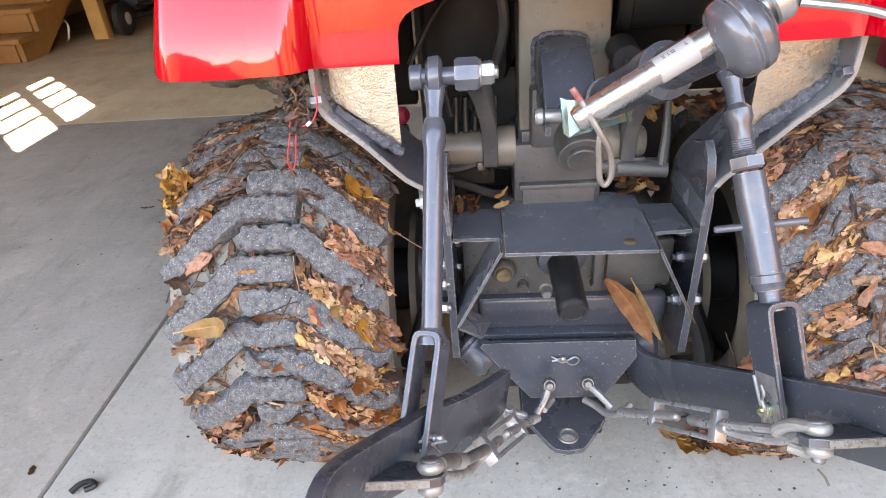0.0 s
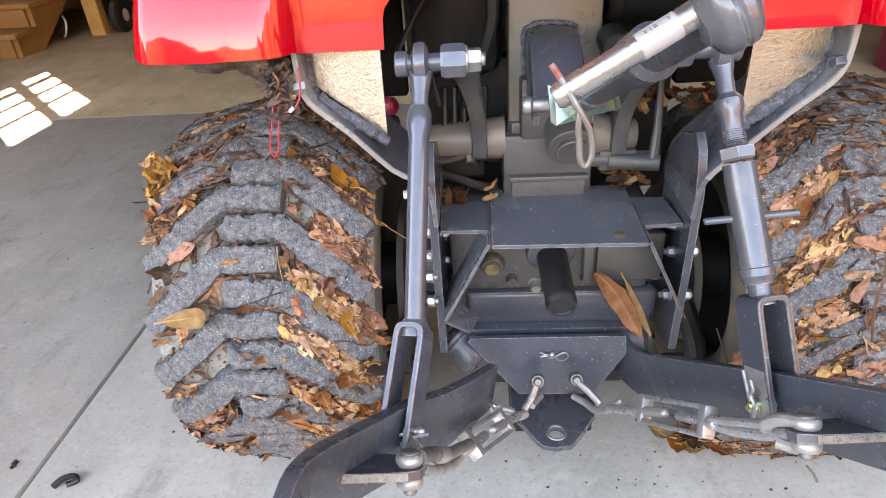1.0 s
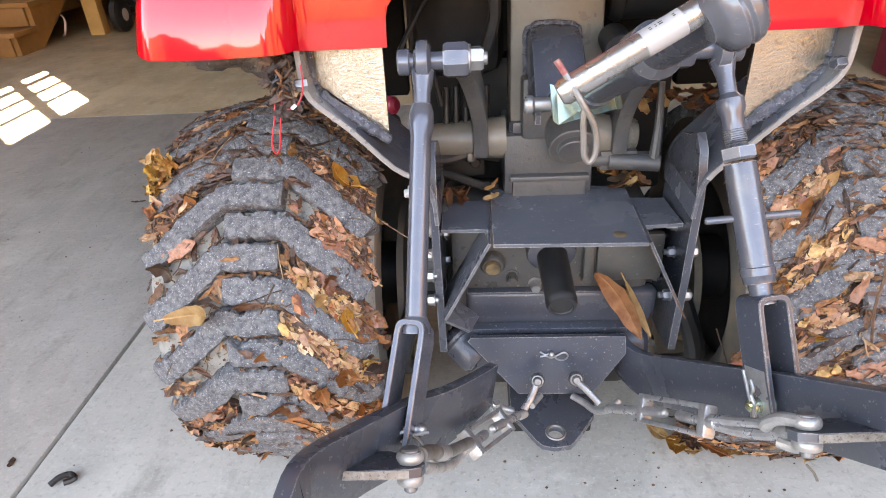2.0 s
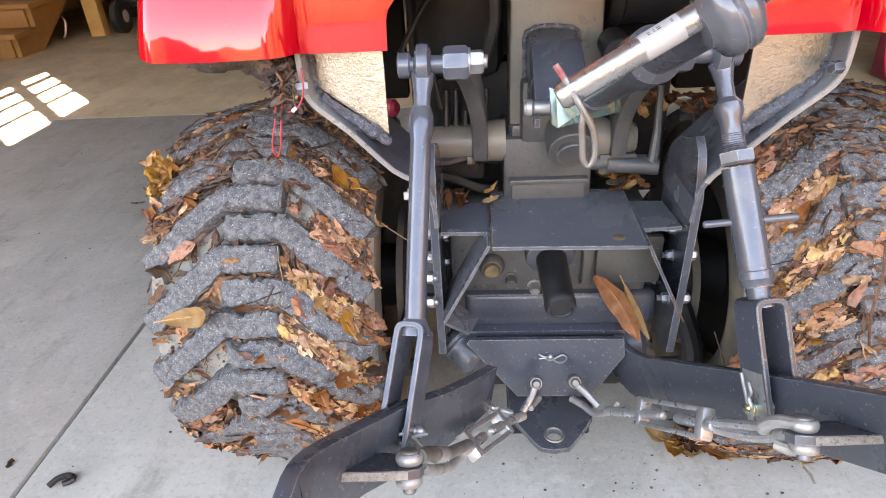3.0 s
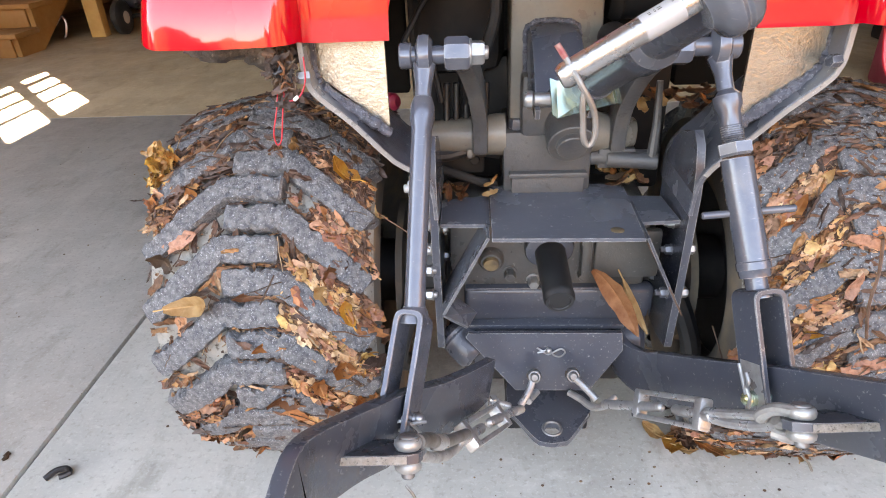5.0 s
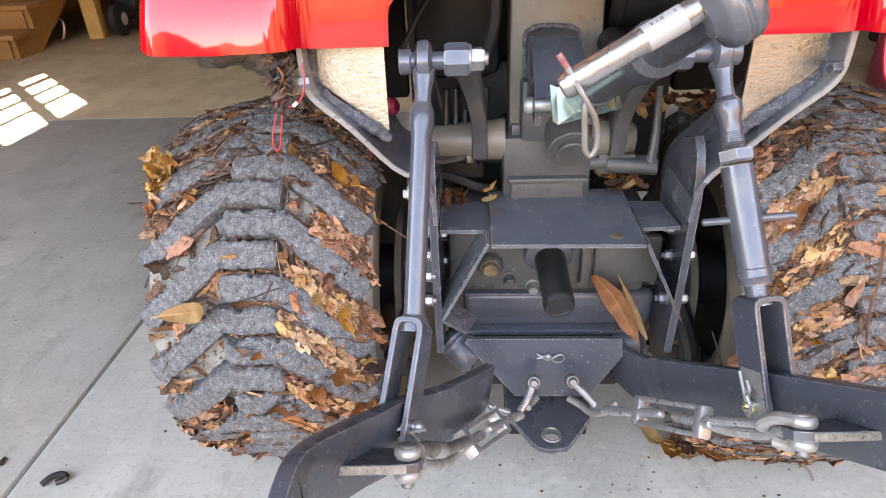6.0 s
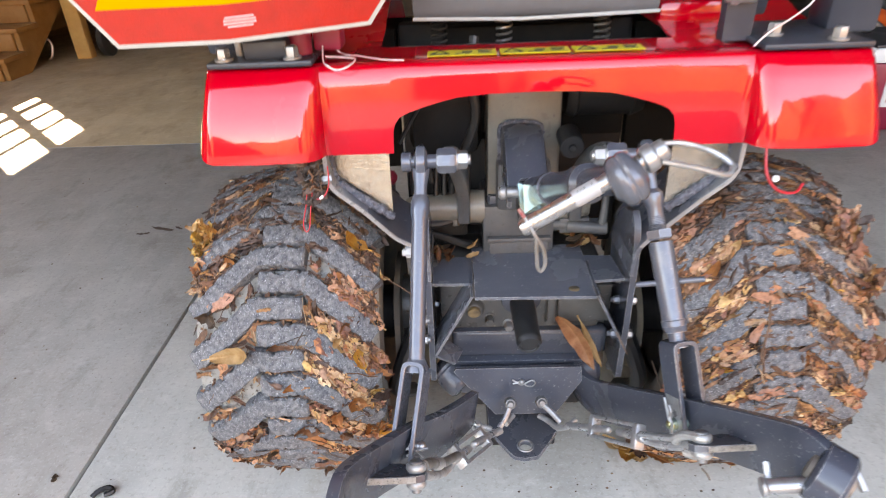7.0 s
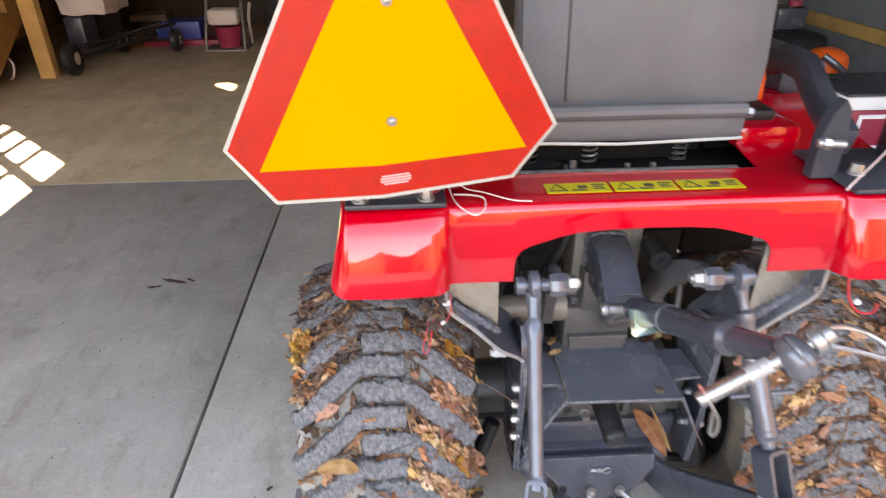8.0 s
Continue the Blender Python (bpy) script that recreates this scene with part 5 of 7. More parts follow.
    bm = lathe(eb + Vector((0, 0, 0.0105)), eb + Vector((0, 0, 0.0138)), [(0, 0.0088), (0.6, 0.0088), (1, 0.0072)], 22)
    merge(bm, rod(eb + Vector((0, 0, -0.026)), eb + Vector((0, 0, -0.0190)), 0.0062))
    bm.transform(tilt)
    sp("chain_bolt", bm, WASHER, link)
    bm = sweep([eb + Vector(v) for v in ((-0.002, -0.018, -0.026), (0.004, -0.022, -0.032), (0.008, -0.024, -0.040))], 0.0012, 6)
    sp("split_pin", bm, RUSTY, link)


def chain_link(a, b, width, r, twist, mat=ZINC):
    """An oval link from a to b."""
    a, b = Vector(a), Vector(b)
    z = (b - a).normalized()
    x = z.orthogonal().normalized()
    x = Matrix.Rotation(radians(twist), 3, z) @ x
    L = (b - a).length
    pts = []
    for k in range(20):
        t = k * math.tau / 20
        s, c = math.sin(t), math.cos(t)
        zz = (L / 2 - width / 2) * (1 if s > 0.0 else -1) + width / 2 * s
        pts.append((a + b) / 2 + x * (width / 2 - r) * c + z * (zz - math.copysign(r, s) * abs(s) * 0.5))
    return sweep(pts, r, 8, True)


def shackle_arm(a, b, r):
    return sweep([a, (Vector(a) + Vector(b)) / 2 + Vector((0, -0.002, -0.002)), b], r, 10, False, 3)


def turnbuckle(p0, p1, body0, body1, name, label, mat, mat2):
    """Screw tensioner: two side bars, end blocks, threaded rods."""
    p0, p1, b0, b1 = (Vector(v) for v in (p0, p1, body0, body1))
    z = (b1 - b0).normalized()
    x = Vector((-0.12, -0.72, 0.68)).cross(z).normalized()
    x = (x - z * x.dot(z)).normalized()
    y = z.cross(x)
    m = Matrix((x, y, z)).transposed().to_4x4()
    m.translation = b0
    L = (b1 - b0).length
    bm = bmesh.new()
    for s in (-1, 1):
        merge(bm, box((s * 0.0150 - 0.0030, -0.0075, 0), (s * 0.0150 + 0.0030, 0.0075, L), 0.0018))
    merge(bm, box((-0.0178, -0.0085, 0), (0.0178, 0.0085, 0.013), 0.003))
    merge(bm, box((-0.0178, -0.0085, L - 0.013), (0.0178, 0.0085, L), 0.003))
    bm.transform(m)
    tb = tp(name, bm, mat, label)
    sp("threaded_rod", merge(rod(p0, b0 + z * L * 0.36, 0.0062), ball(b0 + z * L * 0.36, 0.0062, 10)), mat2, tb)
    sp("threaded_rod", merge(rod(p1, b1 - z * L * 0.40, 0.0062), ball(b1 - z * L * 0.40, 0.0062, 10)), mat2, tb)
    return tb


tr = turnbuckle((0.071, 0.745, 0.247), (0.147, 0.592, 0.376), (0.102, 0.7, 0.292), (0.145, 0.602, 0.368), "check_chain", "galvanised turnbuckle check chain", GALV, GALV)
e = Vector((0.032, 0.788, 0.263))
sp("eye_bolt", merge(lathe(e + Vector((0, 0.004, -0.002)), e + Vector((0, -0.007, 0.0036)), [(0, 0.0088), (0.3, 0.0108), (0.7, 0.0108), (1, 0.0085)], 22), lathe(e + Vector((0, -0.0065, 0.0033)), e + Vector((0, -0.0115, 0.0058)), [(0, 0.0068), (0.5, 0.0068), (1, 0.0045)], 16)), WASHER, tr)
sp("shackle", sweep([(0.033, 0.782, 0.263), (0.047, 0.77, 0.256), (0.062, 0.755, 0.246)], 0.0052, 10, False, 4), GALV, tr)
sp("shackle", sweep([(0.031, 0.8, 0.218), (0.047, 0.785, 0.218), (0.06, 0.766, 0.221), (0.074, 0.75, 0.239)], 0.0052, 10, False, 4), GALV, tr)
sp("shackle_pin", merge(ball((0.072, 0.742, 0.25), 0.0066, 12), rod((0.074, 0.744, 0.249), (0.088, 0.752, 0.256), 0.0045)), SHACKLE, tr)
sp("clevis", sweep([(0.142, 0.602, 0.368), (0.156, 0.58, 0.38), (0.173, 0.552, 0.403), (0.18, 0.532, 0.427), (0.174, 0.53, 0.434)], 0.0058, 10, False, 4), GALV, tr)
sp("clevis", sweep([(0.144, 0.6, 0.375), (0.157, 0.58, 0.392), (0.172, 0.552, 0.417), (0.176, 0.54, 0.423)], 0.0052, 10, False, 4), GALV, tr)
sp("shackle", sweep([(0.182, 0.515, 0.458), (0.172, 0.528, 0.449), (0.166, 0.536, 0.437), (0.166, 0.54, 0.426)], 0.0062, 10, False, 4), SHACKLE, tr)
sp("shackle", sweep([(0.192, 0.508, 0.431), (0.185, 0.52, 0.421), (0.176, 0.53, 0.417)], 0.0058, 10, False, 4), SHACKLE, tr)
tlc = turnbuckle((-0.053, 0.742, 0.238), (-0.126, 0.59, 0.335), (-0.073, 0.716, 0.254), (-0.118, 0.618, 0.315), "check_chain", "dull zinc turnbuckle check chain", GALV, GALV)
e = Vector((-0.023, 0.788, 0.261))
sp("eye_bolt", merge(lathe(e + Vector((0, 0.004, -0.002)), e + Vector((0, -0.007, 0.0036)), [(0, 0.0088), (0.3, 0.0108), (0.7, 0.0108), (1, 0.0085)], 22), lathe(e + Vector((0, -0.0065, 0.0033)), e + Vector((0, -0.0115, 0.0058)), [(0, 0.0068), (0.5, 0.0068), (1, 0.0045)], 16)), WASHER, tlc)
sp("shackle", sweep([(-0.025, 0.782, 0.258), (-0.032, 0.77, 0.246), (-0.044, 0.755, 0.235)], 0.0052, 10, False, 4), GALV, tlc)
sp("shackle", sweep([(-0.016, 0.798, 0.222), (-0.026, 0.785, 0.221), (-0.031, 0.775, 0.223)], 0.005, 10, False, 4), GALV, tlc)
sp("shackle_pin", merge(rod((-0.041, 0.752, 0.232), (-0.053, 0.742, 0.235), 0.0062), rod((-0.059, 0.745, 0.241), (-0.079, 0.745, 0.25), 0.0058)), SHACKLE, tlc)
n = Vector((-0.083, 0.742, 0.255))
sp("link_nut", merge(hexnut(n + Vector((0, 0.003, -0.012)), n + Vector((0, -0.001, 0.004)), 0.0098, 0.0115), rod(n + Vector((0, -0.001, 0.003)), n + Vector((0, -0.002, 0.009)), 0.0058)), GALV, tlc)
sp("clevis", sweep([(-0.157, 0.497, 0.437), (-0.150, 0.516, 0.420), (-0.145, 0.532, 0.400)], 0.0072, 12, False, 4), RUSTY, tlc)
sp("clevis", sweep([(-0.157, 0.503, 0.418), (-0.155, 0.508, 0.407), (-0.148, 0.529, 0.381), (-0.137, 0.556, 0.355), (-0.128, 0.577, 0.342), (-0.122, 0.588, 0.345)], 0.0058, 12, False, 5), SHACKLE, tlc)
sp("clevis_bolt", lathe((-0.147, 0.528, 0.404), (-0.138, 0.550, 0.380), [(0, 0.0066), (0.15, 0.0084), (0.85, 0.0084), (1, 0.0062)], 18), SHACKLE, tlc)
sp("threaded_rod", rod((-0.139, 0.549, 0.380), (-0.116, 0.599, 0.341), 0.0064), RUSTY, tlc)

# -- drawbar plate below the cross member --
cross = tp("cross_member", slab([(-0.118, 0.094), (0.106, 0.094), (0.108, 0.066), (0.062, 0.0), (-0.048, 0.0), (-0.122, 0.088)], 0.008,
                                Matrix.Translation((0, 0.806, 0.217)) @ Matrix.Rotation(radians(78), 4, "X") @ Matrix.Translation((0, 0, -0.008)), 0.002), DARK, "dark steel hitch cross plate")
hq = Vector((0.004, 0.820, 0.281))
sp("hairpin_clip", sweep([hq + Vector(v) for v in ((-0.021, -0.002, 0.007), (-0.012, -0.003, 0.002), (-0.004, -0.003, 0.005), (0.004, -0.003, -0.006), (0.014, -0.003, -0.008), (0.020, -0.003, 0.000), (0.014, -0.003, 0.006), (0.006, -0.003, 0.002), (-0.004, -0.003, -0.004), (-0.012, -0.003, 0.000), (-0.020, -0.002, -0.002))], 0.0014, 6, False, 4), ZINC, cross)
sp("clip_stud", ball(hq + Vector((-0.004, -0.003, 0.003)), 0.005, 10), ZINC, cross)
sp("cross_back", box((-0.110, 0.832, 0.245), (0.098, 0.868, 0.2905), 0.003), DARK, cross)
dbar = tp("drawbar_plate", slab([(-0.060, 0.795), (-0.052, 0.785), (-0.026, 0.742), (-0.018, 0.733), (0.0, 0.729), (0.022, 0.733), (0.030, 0.742), (0.060, 0.785), (0.068, 0.80), (0.068, 0.87), (-0.060, 0.87)], 0.009,
                                Matrix.Translation((0, 0, 0.178)), 0.0, hole=(0.003, 0.757, 0.0115)), DARK, "scratched drawbar plate with one hole")
sp("hole_rim", sweep([(0.003 + 0.0135 * math.cos(k * math.tau / 20), 0.757 + 0.0135 * math.sin(k * math.tau / 20), 0.1875) for k in range(20)], 0.0020, 6, True), WASHER, dbar)
tp("drawbar_frame", merge(box((-0.06, 0.82, 0.12), (0.068, 1.0, 0.178), 0.005), merge(box((-0.100, 0.845, 0.20), (-0.05, 0.90, 0.262), 0.01), box((0.05, 0.845, 0.20), (0.118, 0.90, 0.286), 0.01))), DARKER)
b0, b1 = Vector((-0.150, 0.872, 0.286)), Vector((-0.104, 0.836, 0.256))
bush = tp("stabiliser_bush", lathe(b0, b1, [(0, 0.012), (0.05, 0.020), (0.18, 0.0265), (0.24, 0.0285), (0.30, 0.0272), (0.36, 0.0285), (0.42, 0.0272), (0.50, 0.0285), (0.80, 0.0285), (0.92, 0.0265), (1, 0.021), (1, 0.010), (0.94, 0.006)], 44), DARK, "round dark ribbed stabiliser bush")
sp("bush_plate", quad((-0.152, 0.800, 0.358), (-0.121, 0.838, 0.309), (-0.108, 0.872, 0.312), (-0.150, 0.872, 0.352), 0.004), GUARD, bush)

# -- side frames that carry the fender: upright plate, crank, gusset --
for sx in (-1, 1):
    outl = [(0.88, 0.27), (0.83, 0.28), (0.822, 0.40), (0.818, 0.53), (0.822, 0.560), (0.832, 0.590), (0.850, 0.605), (0.875, 0.594), (0.900, 0.588), (0.924, 0.568), (0.944, 0.540), (0.950, 0.50), (0.950, 0.40), (0.94, 0.27)]
    fx0 = 0.008 + sx * 0.167
    m = Matrix(((0, 0, 1, fx0 - 0.005), (1, 0, 0, 0), (0, 1, 0, 0), (0, 0, 0, 1)))
    fr = tp("side_frame", slab(outl, 0.0105, m, 0.002), DARK, "dark steel side frame plate")
    lip = [(fx0, 0.818, 0.500), (fx0 + sx * 0.003, 0.817, 0.540), (fx0 + sx * 0.012, 0.814, 0.562), (sx * 0.205, 0.808, 0.585), (sx * 0.250, 0.795, 0.640), (sx * 0.283, 0.790, 0.672), (sx * 0.294, 0.788, 0.690), (sx * 0.297, 0.787, 0.715), (sx * 0.297, 0.787, 0.80)]
    pts = spline([Vector(p) for p in lip], 3)
    bm = bmesh.new()
    rings = []
    for i, p in enumerate(pts):
        dd = (pts[min(i + 1, len(pts) - 1)] - pts[max(i - 1, 0)]).normalized()
        n = Vector((dd.z * sx, 0, -dd.x * sx)).normalized()
        rings.append([bm.verts.new(p + n * a + Vector((0, b, 0))) for a, b in ((0, 0), (-0.007, 0), (-0.007, 0.14), (0, 0.14))])
    for a, b in zip(rings, rings[1:]):
        for k in range(4):
            bm.faces.new((a[k], a[(k + 1) % 4], b[(k + 1) % 4], b[k]))
    bm.faces.new(rings[0])
    bm.faces.new(rings[-1])
    bmesh.ops.recalc_face_normals(bm, faces=bm.faces)
    # lighter paint brings the skylight on the flange into its colour
    sp("frame_flange", bevel(bm, 0.0015, 1, 45), GUARD, fr)
    edge = bmesh.new()
    rings = []
    for i, p in enumerate(pts[5:], 5):
        dd = (pts[min(i + 1, len(pts) - 1)] - pts[max(i - 1, 0)]).normalized()
        n = Vector((dd.z * sx, 0, -dd.x * sx)).normalized()
        rings.append([edge.verts.new(p + n * a + Vector((0, b, 0))) for a, b in ((-0.0006, -0.0008), (-0.0064, -0.0008), (-0.0064, 0.002), (-0.0006, 0.002))])
    for a, b in zip(rings, rings[1:]):
        for k in range(4):
            edge.faces.new((a[k], a[(k + 1) % 4], b[(k + 1) % 4], b[k]))
    edge.faces.new(rings[0])
    edge.faces.new(rings[-1])
    bmesh.ops.recalc_face_normals(edge, faces=edge.faces)
    sp("worn_edge", edge, WORNEDGE, fr, "paint worn to pale metal")
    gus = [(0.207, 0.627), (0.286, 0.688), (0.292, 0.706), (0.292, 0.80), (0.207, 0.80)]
    # left plate tilted back so that it mirrors the sky
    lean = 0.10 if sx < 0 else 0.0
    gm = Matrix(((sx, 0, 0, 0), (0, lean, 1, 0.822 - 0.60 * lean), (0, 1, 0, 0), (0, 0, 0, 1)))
    sp("gusset_plate", slab(gus, 0.006, gm, 0.001), PLATE, fr, "dusty gusset plate with daylight glare in its pale colour")
    bead = spline([Vector(p) for p in ((sx * 0.207, 0.818, 0.622), (sx * 0.246, 0.818, 0.651), (sx * 0.284, 0.820, 0.680), (sx * 0.293, 0.823, 0.700), (sx * 0.293, 0.826, 0.745))], 9)
    weld = sweep([p + Vector((wd.gauss(0, 0.0006), wd.gauss(0, 0.0006), wd.gauss(0, 0.0006))) for p in bead], [wd.uniform(0.0060, 0.0088) for _ in bead], 10)
    sp("weld_bead", weld, WELD, fr)
    heads = ((0.826, 0.490), (0.827, 0.452), (0.824, 0.420), (0.818, 0.384)) if sx < 0 else ((0.839, 0.441), (0.835, 0.373))
    for y, z in heads:
        bm = hexnut((fx0 + sx * 0.007, y, z), (fx0 + sx * 0.016, y, z), 0.0080, 0.0092)
        merge(bm, rod((fx0, y, z), (fx0 + sx * 0.018, y, z), 0.0044))
        sp("frame_bolt", bm, ZINC, fr)
    inner = ((0.905, 0.441, 0.0055, ZINC), (0.915, 0.391, 0.0066, LINKGREY), (0.930, 0.420, 0.0030, WASHER)) if sx < 0 else \
        ((0.873, 0.462, 0.0060, ZINC), (0.866, 0.425, 0.0072, LINKGREY), (0.922, 0.418, 0.0034, WASHER), (0.856, 0.359, 0.0080, LINKGREY), (0.922, 0.343, 0.0034, WASHER))
    for y, z, r, mat in inner:
        bm = hexnut((fx0 - sx * 0.006, y, z), (fx0 - sx * (0.007 + r), y, z), r, r * 1.22)
        merge(bm, rod((fx0, y, z), (fx0 - sx * (0.008 + 1.7 * r), y, z), r * 0.62))
        sp("frame_bolt", bm, mat, fr)
    sp("frame_bolt", merge(hexnut((sx * 0.182, 0.905, 0.51), (sx * 0.200, 0.90, 0.512), 0.011, 0.013), rod((fx0, 0.905, 0.51), (sx * 0.206, 0.897, 0.512), 0.006)), WHITEPL, fr)
    sp("flange_bolt", hexnut((sx * 0.288, 0.790, 0.700), (sx * 0.276 if sx > 0 else -0.302, 0.786, 0.700), 0.0075), DARK if sx > 0 else ZINC, fr)
    tp("brake_hose", sweep([(sx * 0.195, 0.90, 0.34), (sx * 0.225, 0.885, 0.26), (sx * 0.235, 0.90, 0.20), (sx * 0.21, 0.94, 0.16)], 0.016, 10, False, 4), BLACKRUB)
    tp("wheel_backing", lathe((sx * 0.222, WY, WZ), (sx * 0.232, WY, WZ), [(0, 0.12), (1, 0.125)], 36), SIDEWALL)

# -- linkage, hoses and cables above the gearbox --
tp("draft_lever", merge(sweep([(0.150, 0.955, 0.640), (0.150, 0.945, 0.58), (0.146, 0.935, 0.535)], [0.0045, 0.006, 0.008], 10), rod((0.155, 0.935, 0.530), (0.085, 0.945, 0.532), 0.012)), DUSTY)
tp("valve_block", merge(box((0.072, 0.940, 0.518), (0.125, 0.985, 0.548), 0.004), rod((0.060, 0.95, 0.533), (0.15, 0.945, 0.533), 0.011)), DUSTY)
tp("round_knob", merge(rod((0.075, 0.935, 0.705), (0.075, 0.885, 0.700), 0.019), rod((0.075, 0.886, 0.70), (0.075, 0.880, 0.6995), 0.006)), DARKER)
tp("air_canister", lathe((0.075, 1.02, 0.755), (0.21, 1.02, 0.755), [(0, 0.02), (0.04, 0.040), (0.12, 0.047), (0.16, 0.047), (0.18, 0.044), (0.84, 0.044), (0.86, 0.047), (1, 0.04)], 26), DARKER, "black round air canister")
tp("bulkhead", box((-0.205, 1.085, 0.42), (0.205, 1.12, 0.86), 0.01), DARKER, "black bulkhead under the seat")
# near-black sheets behind the gaps deepen the shade there
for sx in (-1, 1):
    tp("fender_shade_sheet", box((sx * 0.285 - 0.075, 1.09, 0.595), (sx * 0.285 + 0.075, 1.115, 0.85), 0.004), UNDER)
tp("rear_backing", box((0.075, 1.072, 0.655), (0.20, 1.084, 0.80), 0.004), UNDER)
tp("rear_backing", box((-0.19, 1.0, 0.64), (-0.06, 1.06, 0.83), 0.03), DARKER)
tp("hose", sweep([(-0.075, 0.95, 0.86), (-0.082, 0.93, 0.80), (-0.075, 0.93, 0.74), (-0.10, 0.95, 0.66), (-0.12, 0.98, 0.60)], 0.008, 10, False, 4), BLACKRUB, "corrugated black hose")
tp("cable", sweep([(-0.20, 0.93, 0.70), (-0.16, 0.93, 0.765), (-0.12, 0.925, 0.80), (-0.085, 0.92, 0.815), (-0.04, 0.93, 0.83)], 0.0035, 8, False, 4), BLACKRUB)
tp("cable", sweep([(-0.185, 0.95, 0.60), (-0.18, 0.93, 0.65), (-0.165, 0.945, 0.69), (-0.15, 0.95, 0.62)], 0.004, 8, False, 4), BLACKRUB)
tp("hydraulic_line", sweep([(-0.19, 0.955, 0.548), (-0.15, 0.95, 0.540), (-0.11, 0.955, 0.546), (-0.07, 0.97, 0.535)], 0.009, 10, False, 4), BLACKRUB)
tp("hydraulic_line", sweep([(-0.185, 0.965, 0.520), (-0.14, 0.955, 0.512), (-0.10, 0.95, 0.498), (-0.075, 0.96, 0.490)], 0.007, 10, False, 4), DARKER)
tp("hose_clamp", merge(rod((-0.118, 0.953, 0.544), (-0.106, 0.956, 0.545), 0.0115), box((-0.116, 0.938, 0.540), (-0.108, 0.946, 0.552), 0.001)), RUSTY)
tp("valve_cover", merge(box((-0.165, 0.975, 0.50), (-0.09, 1.02, 0.56), 0.006), merge(hexnut((-0.15, 0.975, 0.53), (-0.15, 0.966, 0.53), 0.008), hexnut((-0.105, 0.975, 0.525), (-0.105, 0.966, 0.525), 0.008))), DARKER)
for k in range(5):
    tp("pipe", rod((-0.145 + 0.014 * k, 0.965, 0.58), (-0.143 + 0.014 * k, 0.975, 0.64), 0.005), BLACKRUB)
tp("latch", merge(box((-0.10, 0.90, 0.838), (-0.06, 0.93, 0.846), 0.001), rod((-0.11, 0.905, 0.832), (-0.05, 0.905, 0.834), 0.004)), ZINC)
tp("cross_tube", merge(rod((-0.19, 0.925, 0.846), (0.19, 0.925, 0.846), 0.008), box((0.085, 0.915, 0.83), (0.108, 0.93, 0.852), 0.002)), RUSTY)
tp("red_frame_end", lathe((-0.262, 1.04, 0.596), (-0.221, 1.02, 0.602), [(0, 0.013), (0.5, 0.015), (0.9, 0.013), (1, 0.008)], 20), CRIMSON, "red painted frame tube end")

# wires with connectors over the tyres
tp("wiring", sweep([(-0.288, 0.775, 0.725), (-0.288, 0.768, 0.700), (-0.296, 0.764, 0.684), (-0.308, 0.762, 0.680)], 0.0010, 6, False, 4), WIRE_RED, "thin red lamp wire")
tp("wiring", sweep([(-0.319, 0.770, 0.700), (-0.323, 0.762, 0.672), (-0.330, 0.758, 0.645), (-0.328, 0.757, 0.632), (-0.322, 0.757, 0.638), (-0.317, 0.760, 0.665), (-0.311, 0.768, 0.700)], 0.0009, 6, False, 4), WIRE_RED, "thin red lamp wire")
tp("wire_joint", rod((-0.297, 0.763, 0.685), (-0.302, 0.762, 0.681), 0.0021, edge=0.0006), WHITEPL)
wr2 = random.Random(41)
for k in range(16):
    c = Vector((-0.314 + wr2.uniform(-0.006, 0.006), 0.772, 0.706 + wr2.uniform(-0.010, 0.014)))
    pts = [c + Vector((wr2.gauss(0, 0.007), wr2.gauss(0, 0.006), wr2.gauss(0, 0.009))) for _ in range(7)]
    tp("wire_tangle", sweep(pts, wr2.uniform(0.0010, 0.0021), 6, False, 4), wr2.choice((BLACKRUB, LEAF_DARK, LEAF_DARK, LEAF_BROWN, BLACKRUB)))
tp("wiring", sweep([(0.318, 0.775, 0.735), (0.320, 0.762, 0.700), (0.336, 0.755, 0.678), (0.362, 0.757, 0.672), (0.375, 0.765, 0.682)], 0.002, 6, False, 4), WIRE_RED)
tp("wire_tag", ball((0.330, 0.755, 0.695), 0.005, 8), WHITEPL)
tp("wiring", sweep([(-0.290, 0.868, 0.895), (-0.286, 0.835, 0.872), (-0.281, 0.805, 0.8640), (-0.272, 0.777, 0.8635), (-0.256, 0.762, 0.860), (-0.242, 0.772, 0.8625), (-0.238, 0.806, 0.8635), (-0.254, 0.819, 0.8635), (-0.280, 0.817, 0.866)], 0.0012, 6, False, 4), WIRE_PALE, "loose pale lamp wire")
tp("wiring", sweep([(-0.284, 0.858, 0.88), (-0.262, 0.842, 0.8645), (-0.235, 0.828, 0.8628), (-0.199, 0.800, 0.8628), (-0.172, 0.794, 0.8628)], 0.0010, 6, False, 4), WIRE_PALE)
tp("wiring", sweep([(0.280, 0.79, 0.866), (0.30, 0.80, 0.880), (0.345, 0.83, 0.895), (0.375, 0.85, 0.91), (0.385, 0.862, 0.935), (0.384, 0.866, 0.965)], 0.0014, 6, False, 4), WIRE_PALE, "loose pale lamp wire")

